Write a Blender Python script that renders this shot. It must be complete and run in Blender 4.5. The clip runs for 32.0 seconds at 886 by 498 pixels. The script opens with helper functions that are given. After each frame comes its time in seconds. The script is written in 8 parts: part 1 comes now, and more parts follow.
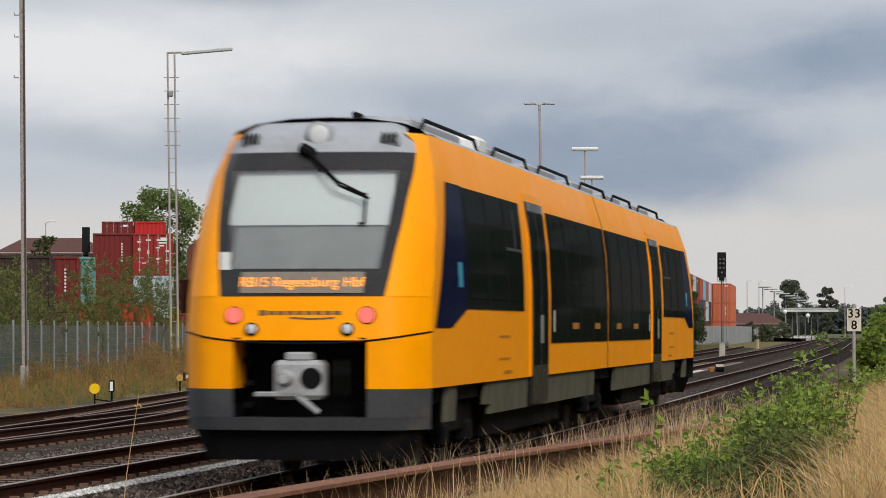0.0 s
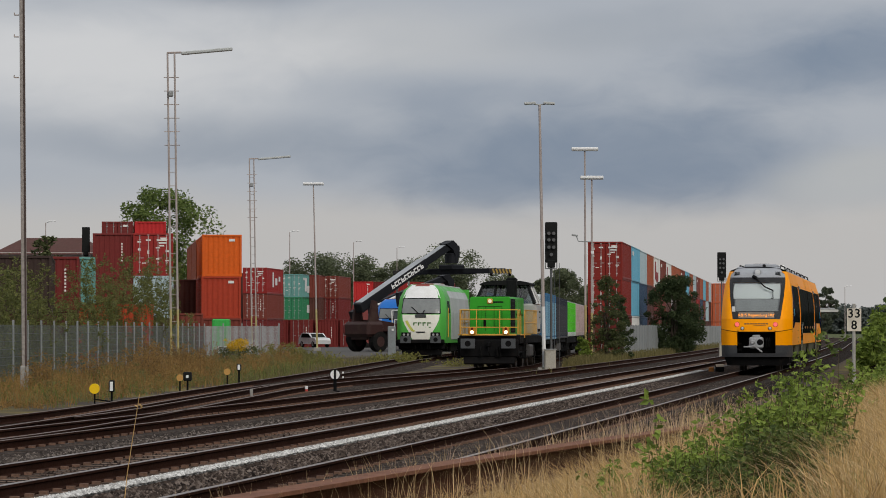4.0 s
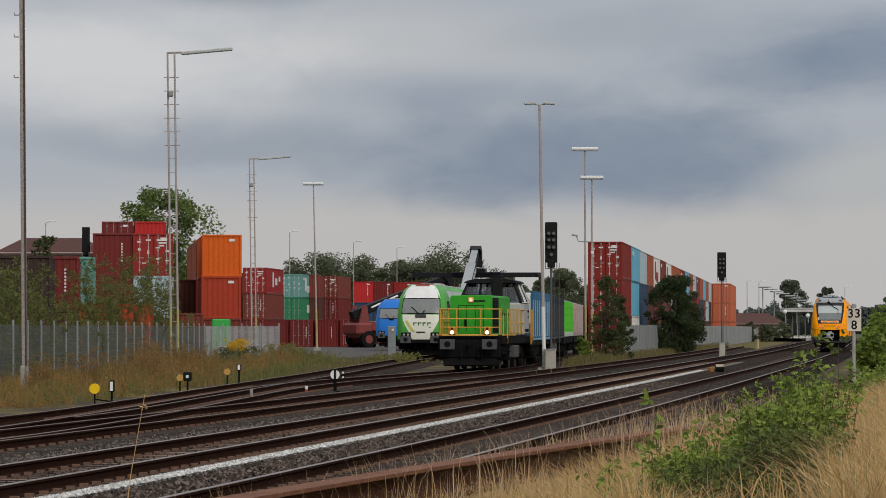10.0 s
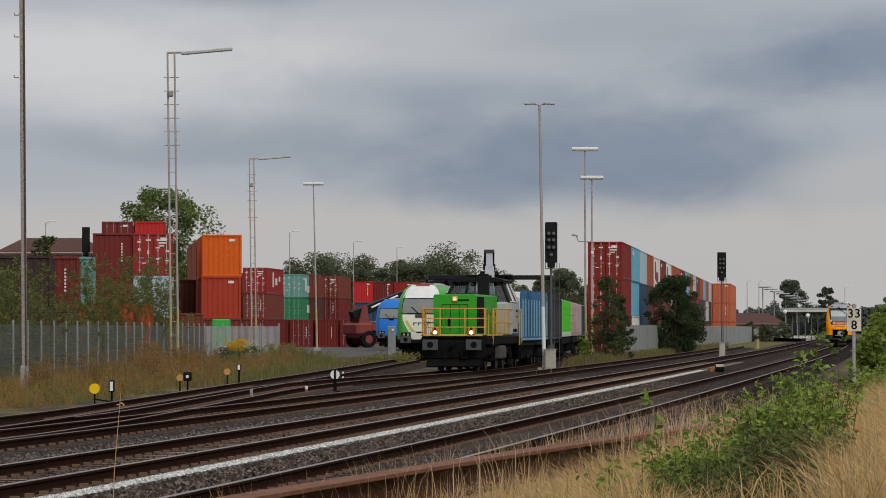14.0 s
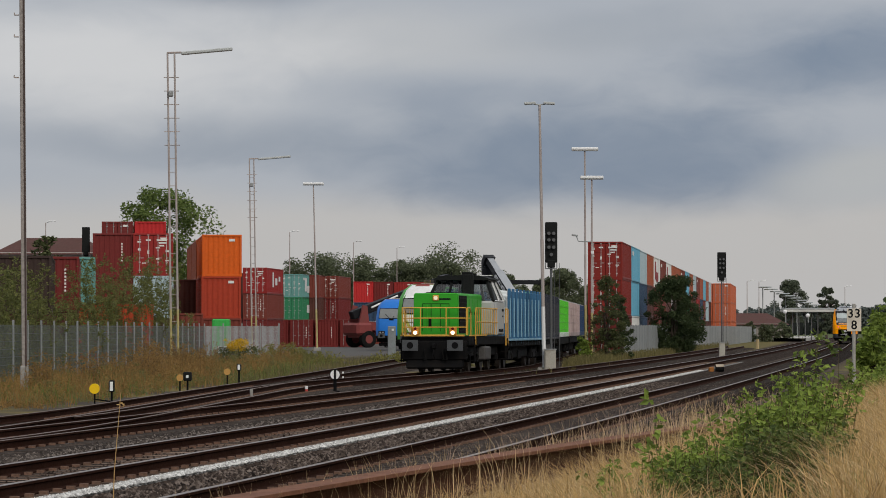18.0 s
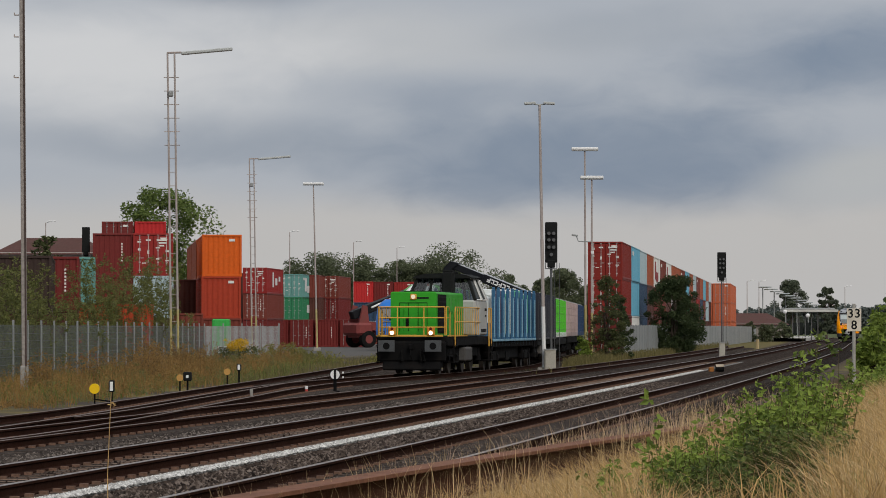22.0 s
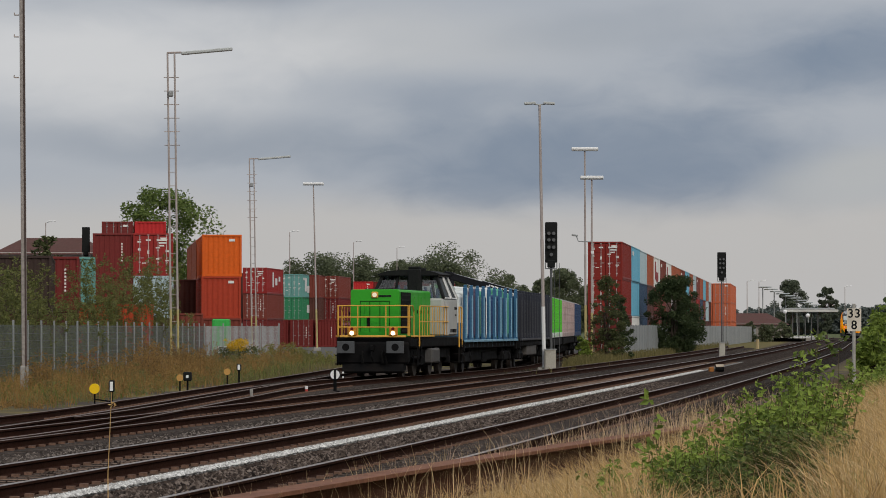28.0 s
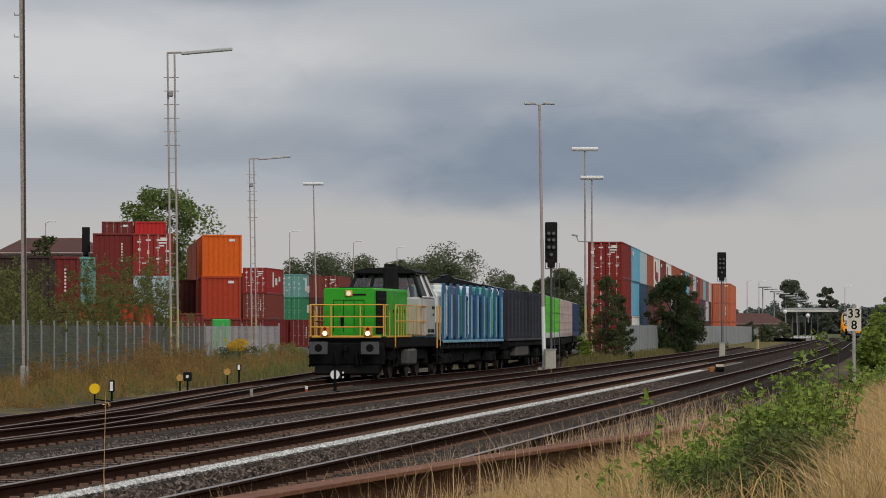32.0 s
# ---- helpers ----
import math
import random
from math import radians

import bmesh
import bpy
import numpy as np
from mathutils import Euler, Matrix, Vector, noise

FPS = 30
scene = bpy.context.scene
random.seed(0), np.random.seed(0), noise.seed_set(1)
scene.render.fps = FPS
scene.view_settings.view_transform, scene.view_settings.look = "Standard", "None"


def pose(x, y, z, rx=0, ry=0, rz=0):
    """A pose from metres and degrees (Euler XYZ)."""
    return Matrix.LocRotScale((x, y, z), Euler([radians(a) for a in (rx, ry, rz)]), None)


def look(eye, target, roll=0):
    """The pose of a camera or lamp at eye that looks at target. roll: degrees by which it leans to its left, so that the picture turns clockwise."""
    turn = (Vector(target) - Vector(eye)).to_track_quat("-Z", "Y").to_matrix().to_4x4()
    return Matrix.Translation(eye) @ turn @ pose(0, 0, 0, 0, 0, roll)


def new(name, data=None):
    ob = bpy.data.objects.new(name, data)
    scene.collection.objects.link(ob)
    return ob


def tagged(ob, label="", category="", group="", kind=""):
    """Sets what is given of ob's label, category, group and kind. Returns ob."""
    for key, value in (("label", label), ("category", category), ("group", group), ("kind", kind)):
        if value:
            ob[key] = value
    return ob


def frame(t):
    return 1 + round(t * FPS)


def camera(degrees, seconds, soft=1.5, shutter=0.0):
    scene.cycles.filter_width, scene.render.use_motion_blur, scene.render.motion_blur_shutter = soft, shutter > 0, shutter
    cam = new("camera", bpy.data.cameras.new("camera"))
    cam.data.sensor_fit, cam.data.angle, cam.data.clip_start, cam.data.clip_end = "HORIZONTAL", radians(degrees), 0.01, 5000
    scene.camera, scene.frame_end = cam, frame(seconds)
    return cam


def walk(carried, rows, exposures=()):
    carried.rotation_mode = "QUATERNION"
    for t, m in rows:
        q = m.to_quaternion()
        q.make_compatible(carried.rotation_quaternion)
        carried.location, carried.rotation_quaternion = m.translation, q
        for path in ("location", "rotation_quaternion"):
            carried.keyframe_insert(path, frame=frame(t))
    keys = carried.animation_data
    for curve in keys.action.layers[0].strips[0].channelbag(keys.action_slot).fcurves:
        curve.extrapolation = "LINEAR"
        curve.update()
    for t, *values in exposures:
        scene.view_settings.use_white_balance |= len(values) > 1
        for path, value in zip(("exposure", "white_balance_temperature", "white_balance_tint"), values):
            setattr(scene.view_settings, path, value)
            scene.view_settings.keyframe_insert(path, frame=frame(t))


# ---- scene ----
cam = camera(14.79, 32.0, soft=0.9, shutter=0.4)
EYE = (0.0, 0.0, 1.715)
walk(cam, [(0.0, look(EYE, (0.0, 100.0, 1.715 + 2.318))), (32.0, look(EYE, (0.0, 100.0, 1.715 + 2.318)))], [(0.0, 0.40), (0.5, 0.15), (1.0, -0.05), (2.0, 0.0), (32.0, 0.0)])


# ---------------------------------------------------------------- sky and sun
class Nodes:
    """Short hand for building node trees."""

    def __init__(self, tree):
        self.t = tree
        tree.nodes.clear()

    def add(self, kind, **props):
        n = self.t.nodes.new(kind)
        for k, v in props.items():
            if k == "op":
                n.operation = v
            elif k == "blend":
                n.blend_type = v
            elif k == "dtype":
                n.data_type = v
            elif k == "clamp":
                n.use_clamp = v
        return n

    def put(self, sock, v):
        if hasattr(v, "is_linked"):
            self.t.links.new(v, sock)
        else:
            sock.default_value = v

    def math(self, op, a, b=0.0, clamp=False):
        n = self.add("ShaderNodeMath", op=op, clamp=clamp)
        self.put(n.inputs[0], a)
        self.put(n.inputs[1], b)
        return n.outputs[0]

    def mix(self, f, a, b, blend="MIX"):
        n = self.add("ShaderNodeMix", dtype="RGBA", blend=blend)
        self.put(n.inputs[0], f)
        self.put(n.inputs[6], a)
        self.put(n.inputs[7], b)
        return n.outputs[2]

    def noise(self, vec, scale, detail=3.0, rough=0.55, distort=0.0):
        n = self.add("ShaderNodeTexNoise")
        if vec is not None:
            self.put(n.inputs["Vector"], vec)
        n.inputs["Scale"].default_value = scale
        n.inputs["Detail"].default_value = detail
        n.inputs["Roughness"].default_value = rough
        n.inputs["Distortion"].default_value = distort
        return n.outputs["Fac"]

    def ramp(self, fac, stops):
        n = self.add("ShaderNodeValToRGB")
        self.put(n.inputs[0], fac)
        e = n.color_ramp.elements
        while len(e) < len(stops):
            e.new(0.5)
        for el, (p, c) in zip(e, stops):
            el.position = p
            el.color = c if len(c) == 4 else (*c, 1)
        return n.outputs[0]

    def span(self, v, a, b, c=0.0, d=1.0, smooth=False):
        n = self.add("ShaderNodeMapRange")
        n.interpolation_type = "SMOOTHSTEP" if smooth else "LINEAR"
        self.put(n.inputs[0], v)
        for i, x in enumerate((a, b, c, d)):
            self.put(n.inputs[i + 1], x)
        return n.outputs[0]


def build_sky():
    w = bpy.data.worlds.new("overcast_sky")
    scene.world = w
    w.use_nodes = True
    n = Nodes(w.node_tree)
    co = n.add("ShaderNodeTexCoord")
    sep = n.add("ShaderNodeSeparateXYZ")
    n.put(sep.inputs[0], co.outputs["Generated"])
    x, y, z = sep.outputs
    front = n.math("MAXIMUM", y, 0.05)
    u, v = n.math("DIVIDE", x, front), n.math("DIVIDE", z, front)
    flat = n.add("ShaderNodeCombineXYZ")
    n.put(flat.inputs[0], n.math("MULTIPLY", u, 10.0))
    n.put(flat.inputs[1], n.math("MULTIPLY", v, 22.0))
    p = flat.outputs[0]
    soft = n.noise(p, 1.3, 5.0, 0.5, 0.3)
    fine = n.noise(p, 4.0, 6.0, 0.55, 0.6)
    wob = n.math("ADD", n.math("MULTIPLY", n.math("SUBTRACT", soft, 0.5), 1.5), n.math("MULTIPLY", n.math("SUBTRACT", fine, 0.5), 0.4))

    def bank(cu, cv, ru, rv, tilt=0.0):
        """A soft cloud mass round (cu, cv) with half axes ru, rv."""
        du = n.math("SUBTRACT", u, cu)
        dv = n.math("SUBTRACT", n.math("SUBTRACT", v, cv), n.math("MULTIPLY", du, tilt))
        a, b = n.math("DIVIDE", du, ru), n.math("DIVIDE", dv, rv)
        d = n.math("SQRT", n.math("ADD", n.math("MULTIPLY", a, a), n.math("MULTIPLY", b, b)))
        return n.span(n.math("ADD", d, wob), 1.25, 0.2, smooth=True)

    light = (0.490, 0.478, 0.472, 1)
    grey = (0.393, 0.420, 0.468, 1)
    dark = (0.195, 0.243, 0.325, 1)
    low = n.span(n.math("ADD", v, n.math("MULTIPLY", wob, 0.012)), 0.030, 0.046, smooth=True)
    c = n.mix(low, light, grey)
    for cu, cv, ru, rv, tilt, col, k in (
            (0.035, 0.050, 0.085, 0.018, -0.02, dark, 0.95), (0.115, 0.080, 0.055, 0.015, 0.10, dark, 0.95),
            (0.010, 0.043, 0.026, 0.010, 0.0, dark, 0.7), (-0.078, 0.056, 0.060, 0.009, -0.05, (0.29, 0.325, 0.385, 1), 0.9),
            (-0.062, 0.098, 0.030, 0.006, 0.0, (0.24, 0.27, 0.33, 1), 0.9), (-0.02, 0.085, 0.07, 0.012, 0.0, (0.48, 0.49, 0.51, 1), 0.9),
            (-0.100, 0.080, 0.075, 0.022, 0.0, (0.62, 0.62, 0.63, 1), 0.95), (0.055, 0.088, 0.05, 0.008, 0.05, (0.33, 0.36, 0.41, 1), 0.6),
            (0.125, 0.046, 0.030, 0.010, 0.2, (0.44, 0.45, 0.46, 1), 0.9), (0.0, 0.068, 0.035, 0.007, 0.0, (0.27, 0.31, 0.38, 1), 0.7)):
        c = n.mix(n.math("MULTIPLY", bank(cu, cv, ru, rv, tilt), k), c, col)
    c = n.mix(n.span(fine, 0.35, 0.7, 0.0, 0.09), c, (0.52, 0.53, 0.55, 1))
    # the overcast dome brightens towards the zenith
    top = n.span(z, 0.12, 1.0, 0.0, 1.0)
    c = n.mix(top, c, (0.82, 0.82, 0.84, 1))
    sky = n.add("ShaderNodeTexSky")
    sky.sky_type, sky.sun_disc = "NISHITA", False
    sky.sun_elevation, sky.sun_rotation = radians(34), radians(156)
    clear = n.mix(1.0, sky.outputs[0], (0.08, 0.08, 0.08, 1), "MULTIPLY")
    c = n.mix(0.05, c, clear)
    bg = n.add("ShaderNodeBackground")
    n.put(bg.inputs[0], c)
    bg.inputs[1].default_value = 1.0
    out = n.add("ShaderNodeOutputWorld")
    n.put(out.inputs[0], bg.outputs[0])


build_sky()
sun = new("sun", bpy.data.lights.new("sun", "SUN"))
sun.data.energy, sun.data.angle, sun.data.color = 1.65, radians(24), (1.0, 0.93, 0.83)
sun.matrix_world = look((27, -60, 45), (0, 0, 0))

# ---------------------------------------------------------------- materials
MATS = {}


def stuff(name, col, rough=0.6, metal=0.0, grain=0.12, size=6.0, dirt=0.15, dirt_col=(0.09, 0.07, 0.055), bump=0.0, bump_size=40.0, per_ob=0.0, streak=False, coat=0.0, spec=0.22):
    """A worn surface: grain at a small scale, stains at a large one, fine relief."""
    if name in MATS:
        return MATS[name]
    m = bpy.data.materials.new(name)
    m.use_nodes = True
    n = Nodes(m.node_tree)
    tc = n.add("ShaderNodeTexCoord")
    vec = tc.outputs["Object"]
    if streak:
        mp = n.add("ShaderNodeMapping")
        n.put(mp.inputs[0], vec)
        mp.inputs["Scale"].default_value = (1.0, 1.0, 0.16)
        svec = mp.outputs[0]
    else:
        svec = vec
    base = (*col, 1)
    g = n.noise(vec, size * 5, 4.0, 0.6)
    lo, hi = tuple(c * (1 - grain) for c in col) + (1,), tuple(min(1, c * (1 + grain)) for c in col) + (1,)
    c = n.mix(n.span(g, 0.3, 0.7), lo, hi)
    st = n.noise(svec, size * 0.45, 6.0, 0.62, 0.4)
    c = n.mix(n.span(st, 0.5, 0.78, 0.0, dirt * 2.2), c, (*dirt_col, 1))
    if per_ob:
        oi = n.add("ShaderNodeObjectInfo")
        c = n.mix(1.0, c, n.ramp(oi.outputs["Random"], [(0, (1 - per_ob,) * 3), (1, (1 + per_ob,) * 3)]), "MULTIPLY")
    b = n.add("ShaderNodeBsdfPrincipled")
    n.put(b.inputs["Base Color"], c)
    n.put(b.inputs["Roughness"], n.span(st, 0.3, 0.8, max(0.03, rough - 0.08), min(1, rough + 0.15)))
    b.inputs["Metallic"].default_value = metal
    b.inputs["Specular IOR Level"].default_value = spec
    if coat:
        b.inputs["Coat Weight"].default_value = coat
        b.inputs["Coat Roughness"].default_value = 0.08
    if bump:
        bp = n.add("ShaderNodeBump")
        bp.inputs["Strength"].default_value = bump
        bp.inputs["Distance"].default_value = 0.02
        n.put(bp.inputs["Height"], n.noise(vec, bump_size, 5.0, 0.65))
        n.put(b.inputs["Normal"], bp.outputs[0])
    out = n.add("ShaderNodeOutputMaterial")
    n.put(out.inputs[0], b.outputs[0])
    MATS[name] = m
    return m


def glow(name, col, strength):
    if name in MATS:
        return MATS[name]
    m = bpy.data.materials.new(name)
    m.use_nodes = True
    n = Nodes(m.node_tree)
    e = n.add("ShaderNodeEmission")
    e.inputs[0].default_value, e.inputs[1].default_value = (*col, 1), strength
    out = n.add("ShaderNodeOutputMaterial")
    n.put(out.inputs[0], e.outputs[0])
    MATS[name] = m
    return m


def dark_glass(name, col=(0.006, 0.008, 0.008), rough=0.05, gloss=0.07):
    """Tinted glass: a dark body under a mirror of constant strength."""
    if name in MATS:
        return MATS[name]
    m = bpy.data.materials.new(name)
    m.use_nodes = True
    n = Nodes(m.node_tree)
    d = n.add("ShaderNodeBsdfDiffuse")
    tc = n.add("ShaderNodeTexCoord")
    n.put(d.inputs[0], n.mix(n.noise(tc.outputs["Object"], 1.6, 4.0), (*col, 1), tuple(c * 2.2 for c in col) + (1,)))
    g = n.add("ShaderNodeBsdfGlossy")
    g.inputs["Roughness"].default_value = rough
    mx = n.add("ShaderNodeMixShader")
    mx.inputs[0].default_value = gloss
    n.put(mx.inputs[1], d.outputs[0])
    n.put(mx.inputs[2], g.outputs[0])
    out = n.add("ShaderNodeOutputMaterial")
    n.put(out.inputs[0], mx.outputs[0])
    MATS[name] = m
    return m


def leafy(name, a, b, trans=0.25):
    """Leaves that differ from clump to clump, with a little light coming through."""
    if name in MATS:
        return MATS[name]
    m = bpy.data.materials.new(name)
    m.use_nodes = True
    n = Nodes(m.node_tree)
    geo = n.add("ShaderNodeNewGeometry")
    tc = n.add("ShaderNodeTexCoord")
    big = n.noise(tc.outputs["Object"], 0.55, 3.0)
    f = n.math("ADD", n.math("MULTIPLY", geo.outputs["Random Per Island"], 0.6), n.math("MULTIPLY", big, 0.5))
    c = n.mix(f, (*a, 1), (*b, 1))
    d = n.add("ShaderNodeBsdfPrincipled")
    n.put(d.inputs["Base Color"], c)
    d.inputs["Roughness"].default_value = 0.6
    d.inputs["Specular IOR Level"].default_value = 0.12
    t = n.add("ShaderNodeBsdfTranslucent")
    n.put(t.inputs[0], c)
    mx = n.add("ShaderNodeMixShader")
    mx.inputs[0].default_value = trans
    n.put(mx.inputs[1], d.outputs[0])
    n.put(mx.inputs[2], t.outputs[0])
    out = n.add("ShaderNodeOutputMaterial")
    n.put(out.inputs[0], mx.outputs[0])
    MATS[name] = m
    return m


STEEL = stuff("painted_grey_steel", (0.30, 0.31, 0.31), 0.5, 0.3, 0.1, 3, 0.2)
GALV = stuff("weathered_galvanised_steel", (0.38, 0.335, 0.315), 0.6, 0.1, 0.12, 3, 0.35, (0.20, 0.11, 0.08), streak=True)
BLACK = stuff("black_underframe", (0.007, 0.007, 0.0075), 0.7, 0.0, 0.2, 4, 0.2, (0.028, 0.022, 0.018), spec=0.06)
RUBBER = stuff("black_rubber", (0.009, 0.009, 0.009), 0.8, 0, 0.2, 6, 0.2, (0.04, 0.033, 0.027), spec=0.08)
# rust of the beam's web and posts, darkened for the shade there
RUST = stuff("shaded_rusty_steel", (0.088, 0.037, 0.022), 0.8, 0.2, 0.3, 4, 0.4, (0.055, 0.03, 0.022), 0.3, 30)
RAIL_SIDE = stuff("rusty_rail_side", (0.030, 0.0125, 0.008), 0.9, 0.0, 0.3, 5, 0.4, (0.018, 0.010, 0.007), 0.3, 40, spec=0.04)
RAIL_TOP = stuff("worn_rail_head", (0.25, 0.215, 0.20), 0.42, 0.7, 0.15, 5, 0.3, (0.16, 0.11, 0.09))
WHITE = stuff("white_paint", (0.72, 0.73, 0.73), 0.45, 0, 0.05, 3, 0.14, (0.35, 0.32, 0.28))
YELLOW = stuff("yellow_paint", (0.72, 0.46, 0.02), 0.5, 0, 0.08, 6, 0.15)


# ---------------------------------------------------------------- mesh tools
class Shape:
    """Collects vertices and faces of one part."""

    def __init__(self):
        self.v, self.f, self.smooth = [], [], False

    def quad(self, *pts):
        k = len(self.v)
        self.v.extend(tuple(p) for p in pts)
        self.f.append(tuple(range(k, k + len(pts))))
        return self

    def box(self, cx, cy, cz, sx, sy, sz, b=0.0, rz=0.0, rx=0.0, ry=0.0):
        """A box about its centre with chamfered edges."""
        hx, hy, hz = sx / 2, sy / 2, sz / 2
        b = min(b, hx * 0.45, hy * 0.45, hz * 0.45)
        k = len(self.v)
        if b <= 0:
            pts = [(i * hx, j * hy, l * hz) for i in (-1, 1) for j in (-1, 1) for l in (-1, 1)]
            faces = [(0, 1, 3, 2), (4, 6, 7, 5), (0, 4, 5, 1), (2, 3, 7, 6), (0, 2, 6, 4), (1, 5, 7, 3)]
        else:
            pts, idx = [], {}
            for i in (-1, 1):
                for j in (-1, 1):
                    for l in (-1, 1):
                        for ax in range(3):
                            q = [i * (hx - b), j * (hy - b), l * (hz - b)]
                            q[ax] = (i * hx, j * hy, l * hz)[ax]
                            idx[(i, j, l, ax)] = len(pts)
                            pts.append(tuple(q))
            faces = []
            for ax in range(3):
                o1, o2 = (ax + 1) % 3, (ax + 2) % 3
                for s in (-1, 1):
                    ring = []
                    for a, c in ((-1, -1), (1, -1), (1, 1), (-1, 1)):
                        key = [0, 0, 0]
                        key[ax], key[o1], key[o2] = s, a, c
                        ring.append(idx[(*key, ax)])
                    faces.append(tuple(ring if s > 0 else ring[::-1]))
            for ax in range(3):
                o1, o2 = (ax + 1) % 3, (ax + 2) % 3
                for a in (-1, 1):
                    for c in (-1, 1):
                        k1, k2 = [0, 0, 0], [0, 0, 0]
                        k1[o1] = k2[o1] = a
                        k1[o2] = k2[o2] = c
                        k1[ax], k2[ax] = -1, 1
                        r = (idx[(*k1, o1)], idx[(*k2, o1)], idx[(*k2, o2)], idx[(*k1, o2)])
                        faces.append(r if a * c < 0 else r[::-1])
            for i in (-1, 1):
                for j in (-1, 1):
                    for l in (-1, 1):
                        r = tuple(idx[(i, j, l, ax)] for ax in range(3))
                        faces.append(r if i * j * l > 0 else r[::-1])
        m = Matrix.Translation((cx, cy, cz)) @ Euler((radians(rx), radians(ry), radians(rz))).to_matrix().to_4x4()
        self.v.extend(tuple(m @ Vector(p)) for p in pts)
        self.f.extend(tuple(k + i for i in f) for f in faces)
        return self

    def tube(self, p, q, r, n=8, r2=None, caps=True):
        p, q = Vector(p), Vector(q)
        d = (q - p).normalized()
        a = d.orthogonal().normalized()
        c = d.cross(a)
        k = len(self.v)
        for base, rad in ((p, r), (q, r if r2 is None else r2)):
            for i in range(n):
                w = 2 * math.pi * i / n
                self.v.append(tuple(base + a * (math.cos(w) * rad) + c * (math.sin(w) * rad)))
        for i in range(n):
            j = (i + 1) % n
            self.f.append((k + i, k + j, k + n + j, k + n + i))
        if caps:
            self.f.append(tuple(k + n - 1 - i for i in range(n)))
            self.f.append(tuple(k + n + i for i in range(n)))
        return self

    def pipe(self, pts, r, n=6):
        for a, b in zip(pts, pts[1:]):
            self.tube(a, b, r, n)
        return self

    def prism(self, poly, axis, a, b):
        """A polygon (counted in the two other axes, in cyclic order) swept from a to b along an axis."""
        k, m = len(self.v), len(poly)
        for h in (a, b):
            for s, t in poly:
                q = [0, 0, 0]
                q[axis], q[(axis + 1) % 3], q[(axis + 2) % 3] = h, s, t
                self.v.append(tuple(q))
        for i in range(m):
            j = (i + 1) % m
            self.f.append((k + i, k + j, k + m + j, k + m + i))
        self.f.append(tuple(k + m - 1 - i for i in range(m)))
        self.f.append(tuple(k + m + i for i in range(m)))
        return self

    def sheet(self, rows):
        """A grid of points as a surface."""
        k, m = len(self.v), len(rows[0])
        for r in rows:
            self.v.extend(tuple(p) for p in r)
        for i in range(len(rows) - 1):
            for j in range(m - 1):
                a = k + i * m + j
                self.f.append((a, a + 1, a + m + 1, a + m))
        return self

    def ball(self, c, r, n=10, m=6, sq=(1, 1, 1)):
        k = len(self.v)
        for i in range(m + 1):
            for j in range(n):
                t, w = math.pi * i / m, 2 * math.pi * j / n
                self.v.append((c[0] + r * sq[0] * math.sin(t) * math.cos(w), c[1] + r * sq[1] * math.sin(t) * math.sin(w), c[2] + r * sq[2] * math.cos(t)))
        for i in range(m):
            for j in range(n):
                a, b = k + i * n + j, k + i * n + (j + 1) % n
                self.f.append((a, a + n, b + n, b))
        return self

    def mesh(self, name, mat, smooth=False):
        me = bpy.data.meshes.new(name)
        me.from_pydata(self.v, [], self.f)
        me.materials.append(mat)
        me.update()
        if smooth:
            me.shade_smooth()
        return me


def part(name, s, mat, parent, label="", smooth=False):
    ob = new(name, s if isinstance(s, bpy.types.Mesh) else s.mesh(name, mat, smooth))
    ob.parent = parent
    if label:
        ob["label"] = label
    return ob


def thing(name, m, label, category, group="", kind=""):
    ob = new(name)
    ob.matrix_world = m
    return tagged(ob, label, category, group, kind)


def heading(x, y, z, slope):
    """A pose whose y axis runs along the ground direction dx/dy = slope."""
    return pose(x, y, z, 0, 0, -math.degrees(math.atan(slope)))


# ---------------------------------------------------------------- plan of the tracks
def main_a(y):
    u = min(y, 320) / 100
    return -7.275 + 15.12 * u - 0.40 * u * u + 0.1256 * max(0, y - 320)


def main_b(y):
    u = y / 100
    return -10.975 + 14.573 * u - 0.387 * u * u if y < 200 else main_a(y) - 4.74


def yard_a(y):
    u = y / 100
    return -15.2 + 15.0 * u - 0.55 * u * u


def glide(pts, y):
    """A smooth curve x(y) through the points."""
    ys = [p[0] for p in pts]
    i = max(0, min(len(pts) - 2, sum(1 for q in ys if q <= y) - 1))
    (y0, x0), (y1, x1) = pts[i], pts[i + 1]

    def slope(j):
        a, b = max(0, j - 1), min(len(pts) - 1, j + 1)
        return (pts[b][1] - pts[a][1]) / (pts[b][0] - pts[a][0])
    h = y1 - y0
    t = (y - y0) / h
    if t < 0:
        return x0 + slope(0) * (y - y0)
    if t > 1:
        return x1 + slope(len(pts) - 1) * (y - y1)
    a, b = slope(i) * h, slope(i + 1) * h
    return x0 * (2 * t ** 3 - 3 * t * t + 1) + a * (t ** 3 - 2 * t * t + t) + x1 * (3 * t * t - 2 * t ** 3) + b * (t ** 3 - t * t)


def yard_b(y):
    return glide([(50, -8.0), (58, -7.1), (70, -6.3), (85, -5.6), (100, -4.8), (113, -3.42), (130, -0.6), (141, 1.15), (150, 2.4), (156, 3.1), (171.7, 4.25), (193, 5.65), (215, 7.1), (250, 9.4)], y)


def yard_c(y):
    return glide([(60, -8.6), (70, -7.5), (83, -6.8), (102, -5.9), (128, -4.6), (160, -3.2), (200, -1.2), (320, 8.2)], y)


